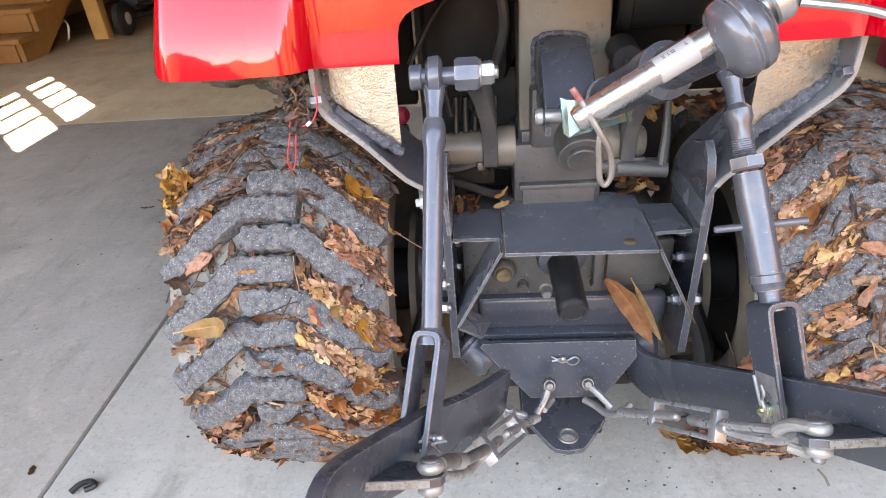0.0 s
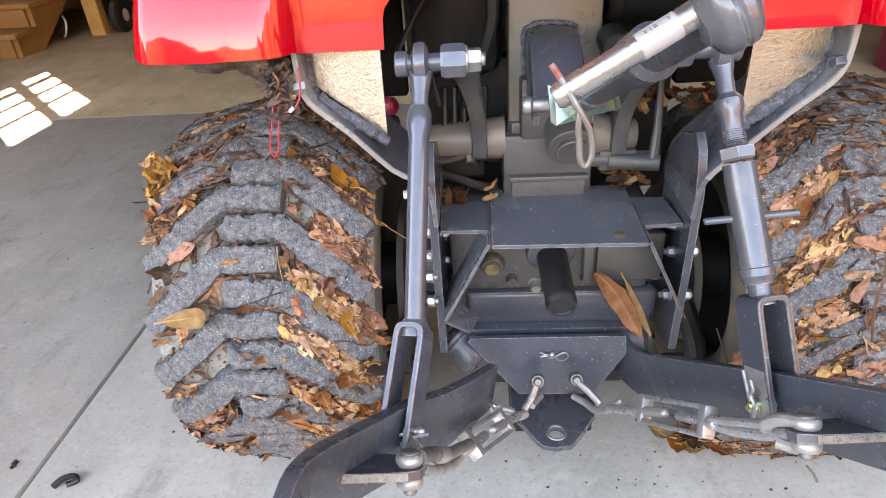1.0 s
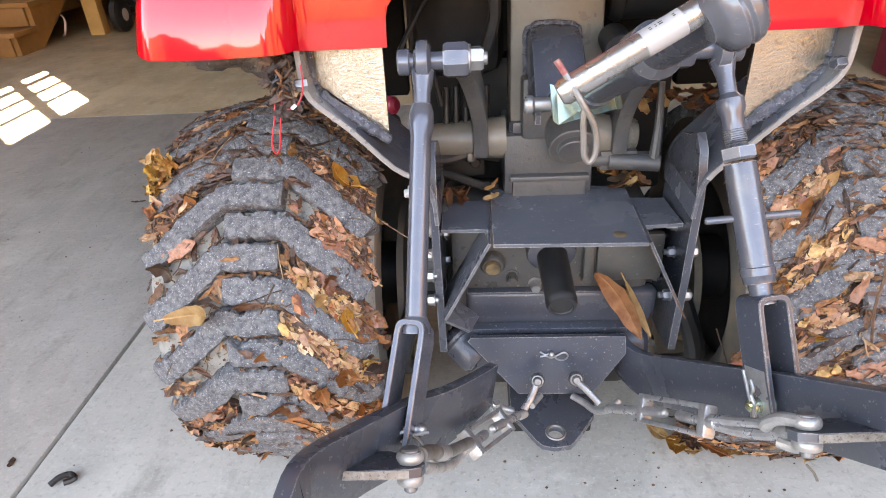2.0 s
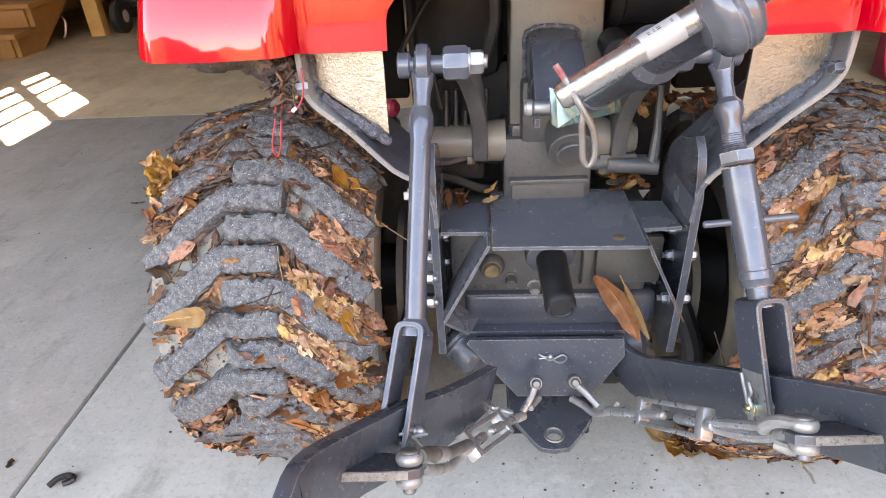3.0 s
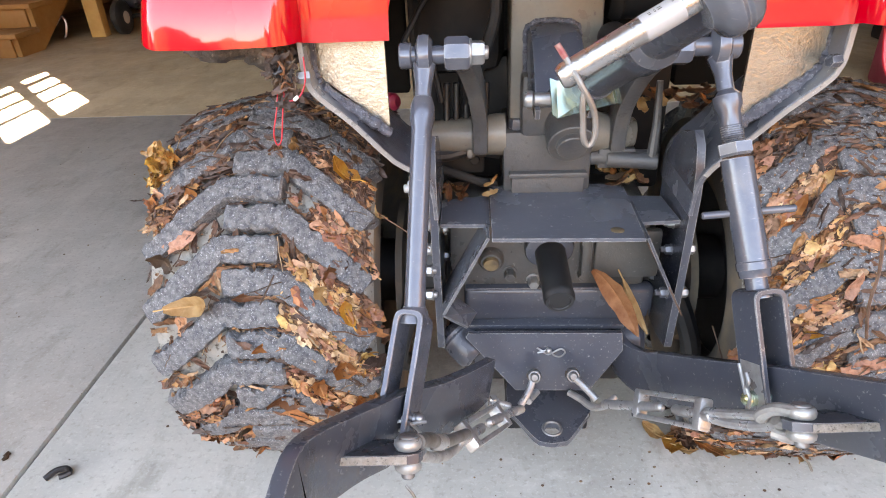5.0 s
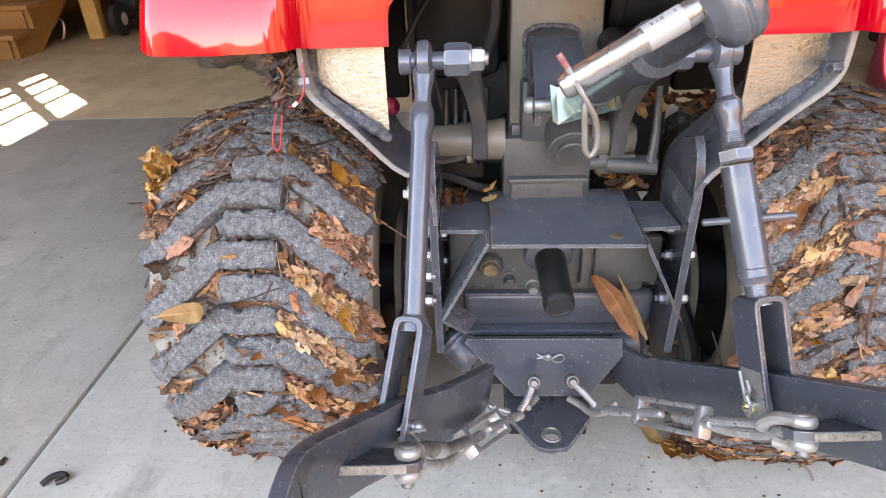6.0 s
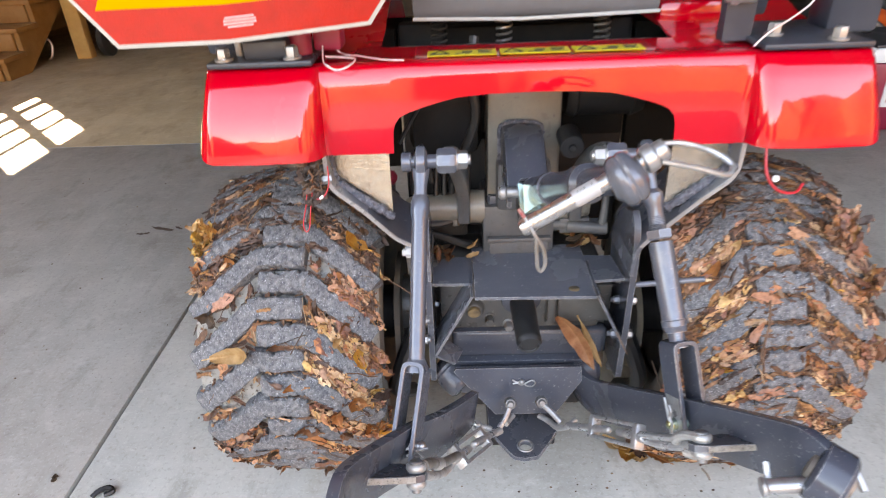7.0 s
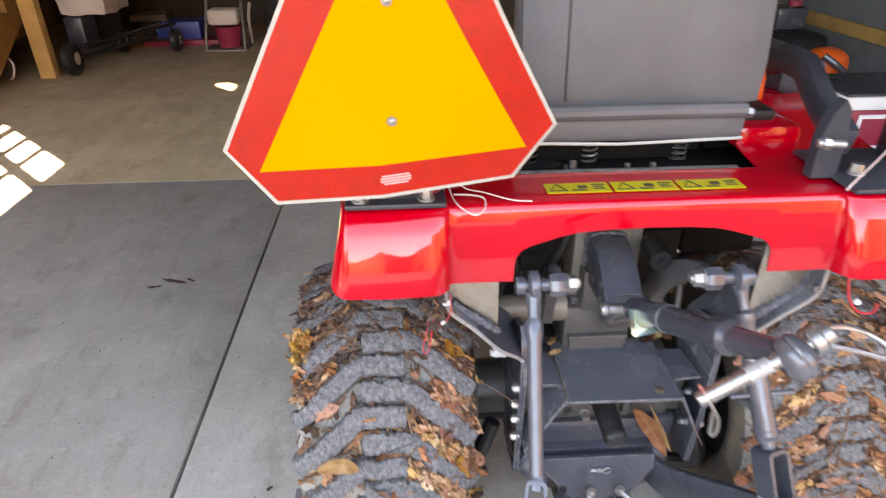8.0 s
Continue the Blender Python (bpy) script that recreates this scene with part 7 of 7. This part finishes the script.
# tyre side, place across, angle up, height, spin, tilt x, tilt y, length, width, kind, lobes
for sx, u, ang, h, spin, tx, ty, L, W, kind, lob in (
        (-1, -0.090, 23.5, 0.029, -84, 4, 0, 0.100, 0.046, PAL, 0), (-1, 0.097, 57, 0.026, 60, 10, 18, 0.062, 0.042, YEL, 0), (-1, -0.158, 56, 0.016, 10, 30, -50, 0.045, 0.036, YEL, 2),
        (-1, -0.150, 50, 0.012, 40, 20, -60, 0.040, 0.030, YEL, 2), (-1, -0.105, 47, 0.016, 20, 15, -10, 0.040, 0.032, ORG, 2), (-1, -0.140, 34, 0.022, 60, 20, -20, 0.046, 0.036, DRK, 2),
        (-1, 0.045, 27, 0.020, -50, 10, 10, 0.060, 0.026, PAL, 0), (-1, 0.075, 20, 0.024, 40, 15, 20, 0.052, 0.030, PAL, 2), (-1, 0.105, 16, 0.026, 15, -10, 20, 0.050, 0.030, YEL, 2),
        (-1, 0.125, 8, 0.020, -20, 10, 25, 0.052, 0.034, YEL, 3), (-1, 0.095, 5, 0.026, 70, 12, 10, 0.050, 0.040, ORG, 2), (-1, 0.060, 1, 0.026, 20, 10, 15, 0.052, 0.036, ORG, 2),
        (-1, 0.115, -4, 0.022, 80, 10, 20, 0.055, 0.036, ORG, 3), (-1, 0.135, 30, 0.018, 30, 10, 40, 0.035, 0.026, PAL, 2), (-1, 0.140, 44, 0.016, 70, 20, 45, 0.034, 0.022, PAL, 0),
        (-1, 0.132, -10, 0.022, 45, 0, 20, 0.060, 0.036, YEL, 2), (-1, 0.075, -12, 0.026, -30, 10, 0, 0.045, 0.03, BRN, 2), (-1, 0.01, -4, 0.024, 75, 10, 0, 0.06, 0.04, BRN, 0),
        (-1, -0.065, -20, 0.016, 30, 20, -10, 0.05, 0.036, DRK, 0), (-1, 0.0, 12, 0.022, 85, 10, 0, 0.05, 0.024, ORG, 0), (-1, -0.02, 25, 0.022, 88, 10, 0, 0.05, 0.02, BRN, 2),
        (-1, -0.06, -34, 0.02, 70, 20, 0, 0.05, 0.03, ORG, 2), (-1, 0.02, -36, 0.02, 30, 20, 0, 0.055, 0.035, BRN, 2), (-1, 0.085, 34, 0.024, 15, 20, 12, 0.045, 0.03, BRN, 3),
        (1, -0.085, 44, 0.028, -40, 8, -10, 0.085, 0.034, ORG, 0), (1, -0.045, 52, 0.026, -50, 10, 0, 0.055, 0.032, PAL, 2), (1, -0.105, 27, 0.026, -30, 15, -15, 0.045, 0.032, ORG, 2),
        (1, -0.070, 13, 0.026, -60, 10, 0, 0.06, 0.026, YEL, 0), (1, -0.11, 8, 0.024, 30, 15, -12, 0.045, 0.03, ORG, 3), (1, -0.04, 6, 0.026, 75, 10, 0, 0.045, 0.026, ORG, 2),
        (1, 0.142, 62, 0.012, 60, 20, 55, 0.05, 0.044, DRK, 0), (1, 0.160, 40, 0.010, 10, 10, 50, 0.05, 0.04, PAL, 3), (1, 0.150, 34, 0.016, 50, 20, 40, 0.055, 0.04, PAL, 2),
        (1, 0.135, 28, 0.022, 80, 10, 25, 0.05, 0.036, ORG, 2), (1, 0.155, 16, 0.012, 20, 20, 45, 0.05, 0.036, ORG, 2), (1, 0.100, 40, 0.027, 50, 10, 12, 0.05, 0.028, YEL, 2),
        (1, 0.105, 6, 0.026, -40, 10, 15, 0.065, 0.034, PAL, 0), (1, 0.145, 1, 0.016, 20, 10, 40, 0.05, 0.042, ORG, 3), (1, 0.075, -16, 0.026, 60, 10, 8, 0.05, 0.03, YEL, 2),
        (1, 0.12, 70, 0.02, 20, 20, 30, 0.04, 0.03, YEL, 2), (1, 0.05, 60, 0.028, 80, 10, 6, 0.05, 0.03, PAL, 2), (1, 0.0, 34, 0.022, 80, 15, 0, 0.05, 0.03, ORG, 2),
        (1, -0.02, 22, 0.022, 70, 15, 0, 0.05, 0.03, BRN, 3), (1, 0.06, 20, 0.026, 20, 15, 0, 0.045, 0.03, ORG, 2), (1, 0.03, -8, 0.026, 80, 15, 0, 0.045, 0.03, ORG, 2),
        (1, -0.09, 64, 0.026, 50, 15, -10, 0.05, 0.03, BRN, 2), (1, -0.06, -14, 0.026, 40, 15, -10, 0.06, 0.03, ORG, 2)):
    leaf(surface_pose(sx, u - sx * 0.018, groove(sx, u - sx * 0.018, ang), h + (0.003 if sx < 0 else -0.002), spin, tx, ty), L * (0.72 if sx < 0 else 0.54), W * (0.66 if sx < 0 else 0.50), kind[0], kind[1], lob, 1.3, 0.5)

# the long leaf that leans on the gearbox, and scraps beside it
def stand(a, b, side, roll=0.0):
    """A pose whose length runs from a to b, its face turned to side."""
    a, b = Vector(a), Vector(b)
    y = (b - a).normalized()
    n = Vector(side)
    n = (n - y * n.dot(y)).normalized()
    x = y.cross(n)
    m = Matrix((x, y, n)).transposed().to_4x4()
    m.translation = (a + b) / 2
    return m @ Matrix.Rotation(radians(roll), 4, "Y")


leaf(stand((0.060, 0.860, 0.406), (0.135, 0.843, 0.301), (-0.45, -1, 0.35)), 0.122, 0.030, LEAF_COPPER, "long copper-brown leaf leaning against the gearbox", 0, 0.5, 0.45, "leaves on the hitch", False)
leaf(stand((0.104, 0.872, 0.378), (0.148, 0.852, 0.286), (0.3, -1, 0.2)), 0.094, 0.014, LEAF_PALE, "narrow yellowed leaf behind the copper one", 0, 0.3, 0.5, "leaves on the hitch")
leaf(stand((0.138, 0.90, 0.345), (0.160, 0.856, 0.280), (-0.7, -1, 0.2)), 0.06, 0.018, LEAF_DARK, "dark leaf scrap beside the frame", 0, 0.3, 0.5, "leaves on the hitch")
hitch_r = random.Random(5)
for c, n, s in (((-0.125, 0.925, 0.488), 12, 0.03), ((0.125, 0.945, 0.492), 14, 0.03), ((0.17, 0.97, 0.60), 22, 0.05), ((-0.16, 0.935, 0.487), 8, 0.02)):
    for k in range(n):
        p = Vector(c) + Vector((hitch_r.gauss(0, s * 0.6), hitch_r.gauss(0, s * 0.4), abs(hitch_r.gauss(0, s * 0.25))))
        m = Matrix.Translation(p) @ Euler([hitch_r.uniform(-0.6, 0.6), hitch_r.uniform(-0.6, 0.6), hitch_r.uniform(0, 6.3)]).to_matrix().to_4x4()
        mat = hitch_r.choice((LEAF_BROWN, LEAF_DARK, LEAF_PALE, LEAF_BROWN, LEAF_ORANGE))
        leaf(m, hitch_r.uniform(0.02, 0.038), hitch_r.uniform(0.010, 0.02), mat, "small dry leaf scrap lying on the gearbox", hitch_r.choice((0, 2)), 0.8, 0.5, "leaf scraps on the gearbox", False)
# leaves on the floor by the tyres
for x, y, z, s, mat, lob in ((0.24, 0.895, 0.004, 0.065, LEAF_YELLOW, 0), (0.29, 0.885, 0.008, 0.06, LEAF_ORANGE, 2), (0.33, 0.885, 0.006, 0.055, LEAF_PALE, 2), (0.37, 0.885, 0.006, 0.05, LEAF_ORANGE, 3), (0.42, 0.89, 0.004, 0.05, LEAF_BROWN, 2),
                             (0.212, 0.922, 0.004, 0.050, LEAF_PALE, 0), (0.258, 0.884, 0.004, 0.040, LEAF_PALE, 2), (0.318, 0.880, 0.005, 0.036, LEAF_PALE, 0), (0.392, 0.876, 0.004, 0.040, LEAF_YELLOW, 2), (0.450, 0.872, 0.004, 0.034, LEAF_PALE, 2), (0.27, 0.91, 0.010, 0.05, LEAF_BROWN, 0), (0.36, 0.905, 0.012, 0.05, LEAF_BROWN, 2), (0.31, 0.905, 0.012, 0.05, LEAF_DARK, 0), (-0.245, 0.925, 0.004, 0.05, LEAF_YELLOW, 2), (-0.36, 0.86, 0.004, 0.035, LEAF_YELLOW, 2)):
    m = Matrix.Translation((x, y, z + 0.004)) @ Euler([hitch_r.uniform(-0.25, 0.25), hitch_r.uniform(-0.25, 0.25), hitch_r.uniform(0, 6.3)]).to_matrix().to_4x4()
    leaf(m, s, s * 0.55, mat, "dry leaf lying on the concrete under the tyre", lob, 0.6, 0.3, "leaves on the floor")
bm = bmesh.new()
for k in range(260):
    cx = hitch_r.choice((-TYRE_X, TYRE_X))
    p = Vector((cx + hitch_r.uniform(-0.15, 0.16), 0.895 + abs(hitch_r.gauss(0, 0.04)) - 0.012, 0.004 + hitch_r.uniform(0, 0.022)))
    m = Matrix.Translation(p) @ Euler([hitch_r.gauss(0, 0.3), hitch_r.gauss(0, 0.3), hitch_r.uniform(0, 6.3)]).to_matrix().to_4x4()
    s = hitch_r.uniform(0.014, 0.045)
    add_leaf(bm, m, s, s * hitch_r.uniform(0.2, 0.6), hitch_r.choice((0, 2)), 0.8, 0.3, k, 4)
tagged(part("floor_litter", bm, LITTER, None, "", False), "crushed brown leaf litter under the tyres", "leaf litter", kind="stuff")
# twigs across the right tyre and the hitch
for pts, r in (([(0.335, 0.700, 0.53), (0.340, 0.695, 0.49), (0.338, 0.690, 0.45), (0.352, 0.695, 0.40)], 0.0018), ([(0.118, 0.805, 0.47), (0.145, 0.80, 0.42), (0.172, 0.79, 0.365)], 0.0012),
               ([(0.22, 0.80, 0.34), (0.235, 0.79, 0.30), (0.245, 0.785, 0.27)], 0.0010), ([(-0.235, 0.84, 0.50), (-0.20, 0.83, 0.48), (-0.165, 0.82, 0.455)], 0.0008), ([(-0.372, 0.715, 0.44), (-0.36, 0.712, 0.46), (-0.345, 0.71, 0.485)], 0.0011)):
    tagged(part("twig", sweep(pts, r, 6, False, 3), TWIGM), "thin dry twig caught on the machine", "twig", "twigs caught on the tractor")

for x, y, L, W, spin in ((-1.22, 2.015, 0.10, 0.020, 70), (-1.28, 1.98, 0.05, 0.015, 100), (-1.16, 2.02, 0.04, 0.012, 60), (-0.98, 0.86, 0.022, 0.012, 20), (-0.70, 1.05, 0.018, 0.009, 140)):
    m = Matrix.Translation((x, y, 0.004)) @ Euler((0, 0, radians(spin))).to_matrix().to_4x4()
    leaf(m, L, W, LEAF_DARK, "dark dried leaf scrap flat on the concrete", 2, 0.15, 0.08, "leaves on the floor", False)

# scrap of black rubber and grit on the floor
bm = sweep([(-0.872, 0.808, 0.006), (-0.860, 0.822, 0.010), (-0.845, 0.830, 0.008), (-0.835, 0.822, 0.006), (-0.848, 0.812, 0.007)], 0.0055, 8, False, 3)
tagged(part("rubber_scrap", bm, BLACKRUB), "small twisted scrap of black rubber on concrete", "rubber scrap")
bm = bmesh.new()
for k in range(420):
    x, y = (hitch_r.uniform(-1.8, 0.7), hitch_r.uniform(0.4, 2.6)) if k < 240 else (hitch_r.gauss(0.15, 0.25), hitch_r.gauss(0.72, 0.12))
    s = hitch_r.choice((0.0010, 0.0013, 0.0016, 0.002, 0.003))
    merge(bm, ball((x, y, s * 0.5), s, 6, (1, hitch_r.uniform(0.6, 1), 0.6)))
tagged(part("floor_grit", bm, TWIGM), "scattered crumbs of dirt and grit", "grit", kind="stuff")

# ---- far side of the garage ----
SX0, SX1, SY = -4.25, -3.36, 4.47
stairs = thing("wooden_stairs", "plain timber stairs with open side stringer", "stairs", at=(-3.8, SY, 0))
RISE, RUN = 0.165, 0.25


def st(name, bm, mat, label=""):
    bm.transform(Matrix.Translation((3.8, -SY, 0)))
    return part(name, bm, mat, stairs, label)


for i in range(10):
    y, z = SY + RUN * i, RISE * (i + 1)
    st("tread", box((SX0, y - 0.03, z - 0.035), (SX1 + 0.03, y + RUN + 0.0, z), 0.004), TIMBER)
    st("riser", box((SX0, y, z - RISE), (SX1 - 0.04, y + 0.02, z - 0.036), 0.002), TIMBER)
for x in (SX0 + 0.02, SX1 - 0.038):
    outl = [(SY + 0.02, 0.0), (SY + 0.28, 0.0), (SY + RUN * 10, RISE * 9 - 0.12), (SY + RUN * 10, RISE * 10 - 0.04)]
    for i in range(9, -1, -1):
        outl += [(SY + RUN * i + 0.02, RISE * (i + 1) - 0.036)] + ([(SY + RUN * i + 0.02, RISE * i - 0.036)] if i else [])
    st("stringer", slab(outl, 0.038, Matrix(((0, 0, 1, x), (1, 0, 0, 0), (0, 1, 0, 0), (0, 0, 0, 1)))), TIMBER)
tagged(part("timber_post", box((-3.235, 5.18, 0), (-3.115, 5.27, CEIL), 0.004), TIMBER2), "pale pine post on the concrete floor", "post")
tagged(part("hose_loop", sweep([(-3.45, 5.15, 0.01), (-3.36, 5.05, 0.05), (-3.33, 5.05, 0.14), (-3.42, 5.15, 0.17), (-3.52, 5.2, 0.10)], 0.008, 8, False, 4), WIRE_PALE), "pale coiled hose under the stairs", "hose")


def cart_wheel(cx, cy, r, w, parent, ox, oy):
    bm = lathe((cx - w / 2, cy, r), (cx + w / 2, cy, r), [(0, r * 0.6), (0.05, r * 0.86), (0.25, r), (0.75, r), (0.95, r * 0.86), (1, r * 0.6)], 28)
    bm.transform(Matrix.Translation((-ox, -oy, 0)))
    t = part("wheel", bm, BLACKRUB, parent)
    bm = lathe((cx - w / 2 - 0.004, cy, r), (cx + w / 2 + 0.004, cy, r), [(0, r * 0.2), (0.08, r * 0.5), (0.92, r * 0.5), (1, r * 0.2)], 22)
    bm.transform(Matrix.Translation((-ox, -oy, 0)))
    part("rim", bm, CLOTH, t)


cart = thing("garden_cart", "black garden cart with pneumatic wheels", "cart", at=(-2.75, 5.7, 0))
cart_wheel(-2.995, 5.28, 0.132, 0.08, cart, -2.75, 5.7)
cart_wheel(-2.93, 6.15, 0.105, 0.08, cart, -2.75, 5.7)
cart_wheel(-2.45, 6.15, 0.105, 0.08, cart, -2.75, 5.7)
bm = merge(rod((-2.97, 5.36, 0.12), (-2.6, 6.1, 0.16), 0.016), rod((-2.97, 6.15, 0.105), (-2.4, 6.15, 0.105), 0.014))
merge(bm, rod((-2.95, 5.45, 0.20), (-2.45, 6.2, 0.24), 0.014))
merge(bm, rod((-2.97, 5.50, 0.17), (-2.93, 6.15, 0.13), 0.014))
merge(bm, rod((-2.90, 5.80, 0.19), (-2.45, 5.85, 0.30), 0.012))
merge(bm, rod((-2.45, 6.15, 0.105), (-2.42, 5.9, 0.42), 0.012))
bm.transform(Matrix.Translation((2.75, -5.7, 0)))
part("frame", bm, DARKER, cart)
bm = box((-3.08, 5.46, 0.17), (-2.93, 5.72, 0.42), 0.02)
bm.transform(Matrix.Translation((2.75, -5.7, 0)))
part("bin", bm, ROPS, cart)


def sack(lo, hi, seed, mat, name, label, cat):
    r = random.Random(seed)
    bm = box(lo, hi)
    bmesh.ops.subdivide_edges(bm, edges=bm.edges[:], cuts=7, use_grid_fill=True)
    c = (Vector(lo) + Vector(hi)) / 2
    h = (Vector(hi) - Vector(lo)) / 2
    for v in bm.verts:
        d = v.co - c
        q = Vector((d.x / h.x, d.y / h.y, d.z / h.z))
        f = 1 - 0.16 * max(0, q.length - 1)
        n = noise.noise(v.co * 9 + Vector((seed, 0, 0))) * 0.025
        v.co = c + d * f + d.normalized() * n
    return tagged(part(name, bm, mat, None), label, cat)


sack((-3.10, 5.42, 0.42), (-2.70, 5.95, 0.78), 4, CLOTH, "white_sack", "crumpled white sack on the garden cart", "sack")
blue = thing("blue_crate", "blue plastic crate on a red base", "crate", at=(-2.5, 6.55, 0))
part("body", box((-0.22, -0.12, 0.05), (0.2, 0.15, 0.22), 0.015), BLUE, blue)
part("base", box((-0.35, -0.16, 0.0), (0.5, 0.2, 0.05), 0.008), CRIMSON, blue)
part("lid", box((-0.45, -0.1, 0.22), (-0.1, 0.15, 0.28), 0.012), WALLDARK, blue)
seat2 = thing("folding_chair", "folding chair with pale seat and metal tubes", "chair", at=(-2.0, 6.2, 0))
part("seat", box((-0.14, -0.05, 0.22), (0.14, 0.16, 0.36), 0.03), CLOTH, seat2)
for sx in (-1, 1):
    part("leg", sweep([(sx * 0.18, -0.08, 0.01), (sx * 0.17, 0.0, 0.22), (sx * 0.16, 0.12, 0.45), (sx * 0.2, 0.3, 0.8)], 0.014, 8, False, 3), RUSTY, seat2)
part("leg", sweep([(0.18, 0.25, 0.01), (0.22, 0.05, 0.25), (0.28, -0.1, 0.42)], 0.014, 8, False, 3), CLOTH, seat2)
part("footboard", box((-0.2, -0.1, 0.0), (0.2, 0.2, 0.012), 0.003), RUSTY, seat2)
part("bucket", lathe((0, 0.1, 0.012), (0, 0.1, 0.2), [(0, 0.10), (1, 0.13)], 20), CRIMSON, seat2)
for k, (x, w, hh, m) in enumerate(((-3.4, 0.5, 0.9, DARKER), (-1.45, 0.55, 0.7, DARKER), (-0.8, 0.6, 0.6, WALLDARK))):
    b = thing("storage_box", "dark box stored against the back wall", "box", "boxes by the back wall", at=(x, 7.0, 0))
    part("body", box((-w / 2, -0.25, 0), (w / 2, 0.25, hh * 0.9), 0.01), m, b)
    part("lid", box((-w / 2 - 0.01, -0.26, hh * 0.9), (w / 2 + 0.01, 0.26, hh), 0.01), m, b)

cool = thing("picnic_cooler", "dark red cooler box with a white lid", "cooler", at=(2.05, 3.05, 0))
part("body", box((-0.25, -0.2, 0.0), (0.27, 0.2, 0.325), 0.02), CRIMSON, cool)
lid = part("lid", box((-0.275, -0.22, 0.325), (0.29, 0.22, 0.392), 0.014), WHITEPL, cool)
part("lid_panel", box((-0.262, -0.207, 0.390), (0.277, 0.207, 0.405), 0.006), ROPS, lid, "dusty dark grey top panel")
bm = bmesh.new()
for lo, hi in (((-0.17, -0.206, 0.12), (-0.15, -0.2, 0.30)), ((0.03, -0.206, 0.12), (0.05, -0.2, 0.30)), ((-0.15, -0.206, 0.28), (0.03, -0.2, 0.30)), ((-0.15, -0.206, 0.12), (0.03, -0.2, 0.14))):
    merge(bm, box(lo, hi))
part("panel_frame", bm, WHITEPL, cool)
part("handle", sweep([(0.29, -0.1, 0.26), (0.33, -0.1, 0.30), (0.33, 0.1, 0.30), (0.29, 0.1, 0.26)], 0.01, 8), WHITEPL, cool)
tb2 = thing("tool_case", "black tool case on the concrete floor", "tool case", at=(2.12, 2.62, 0))
part("body", box((-0.14, -0.1, 0.0), (0.2, 0.12, 0.12), 0.012), DARKER, tb2)
part("handle", sweep([(-0.05, 0, 0.12), (-0.05, 0, 0.16), (0.1, 0, 0.16), (0.1, 0, 0.12)], 0.008, 8), DARKER, tb2)
saw = thing("orange_power_tool", "orange power tool with black grips on floor", "power tool", at=(2.50, 4.10, 0))
part("housing", cushion(-0.14, 0.13, -0.12, 0.12, 0.10, 0.36, 0.10, 0.0), ORANGE, saw)
part("base", box((-0.16, -0.14, 0.0), (0.16, 0.14, 0.085), 0.02), DARKER, saw)
part("grip", sweep([(-0.10, -0.11, 0.33), (0.0, -0.16, 0.26), (0.10, -0.13, 0.17)], 0.022, 10, False, 4), DARK, saw)
mow = thing("push_mower", "black push mower standing by side wall", "mower", at=(2.75, 5.1, 0))
part("deck", cushion(-0.28, 0.28, -0.25, 0.25, 0.12, 0.3, 0.08, 0.0), DARKER, mow)
part("engine", cushion(-0.13, 0.13, -0.1, 0.15, 0.3, 0.48, 0.04, 0.0), DARK, mow)
part("cap", rod((0.05, 0, 0.48), (0.05, 0, 0.52), 0.05), CRIMSON, mow)
for x in (-0.27, 0.27):
    for y in (-0.2, 0.2):
        part("wheel", rod((x - 0.03, y, 0.10), (x + 0.03, y, 0.10), 0.10, seg=22), BLACKRUB, mow)
    part("handle_tube", rod((x * 0.8, 0.25, 0.28), (x * 0.7, 0.85, 0.95), 0.012), RUSTY, mow)
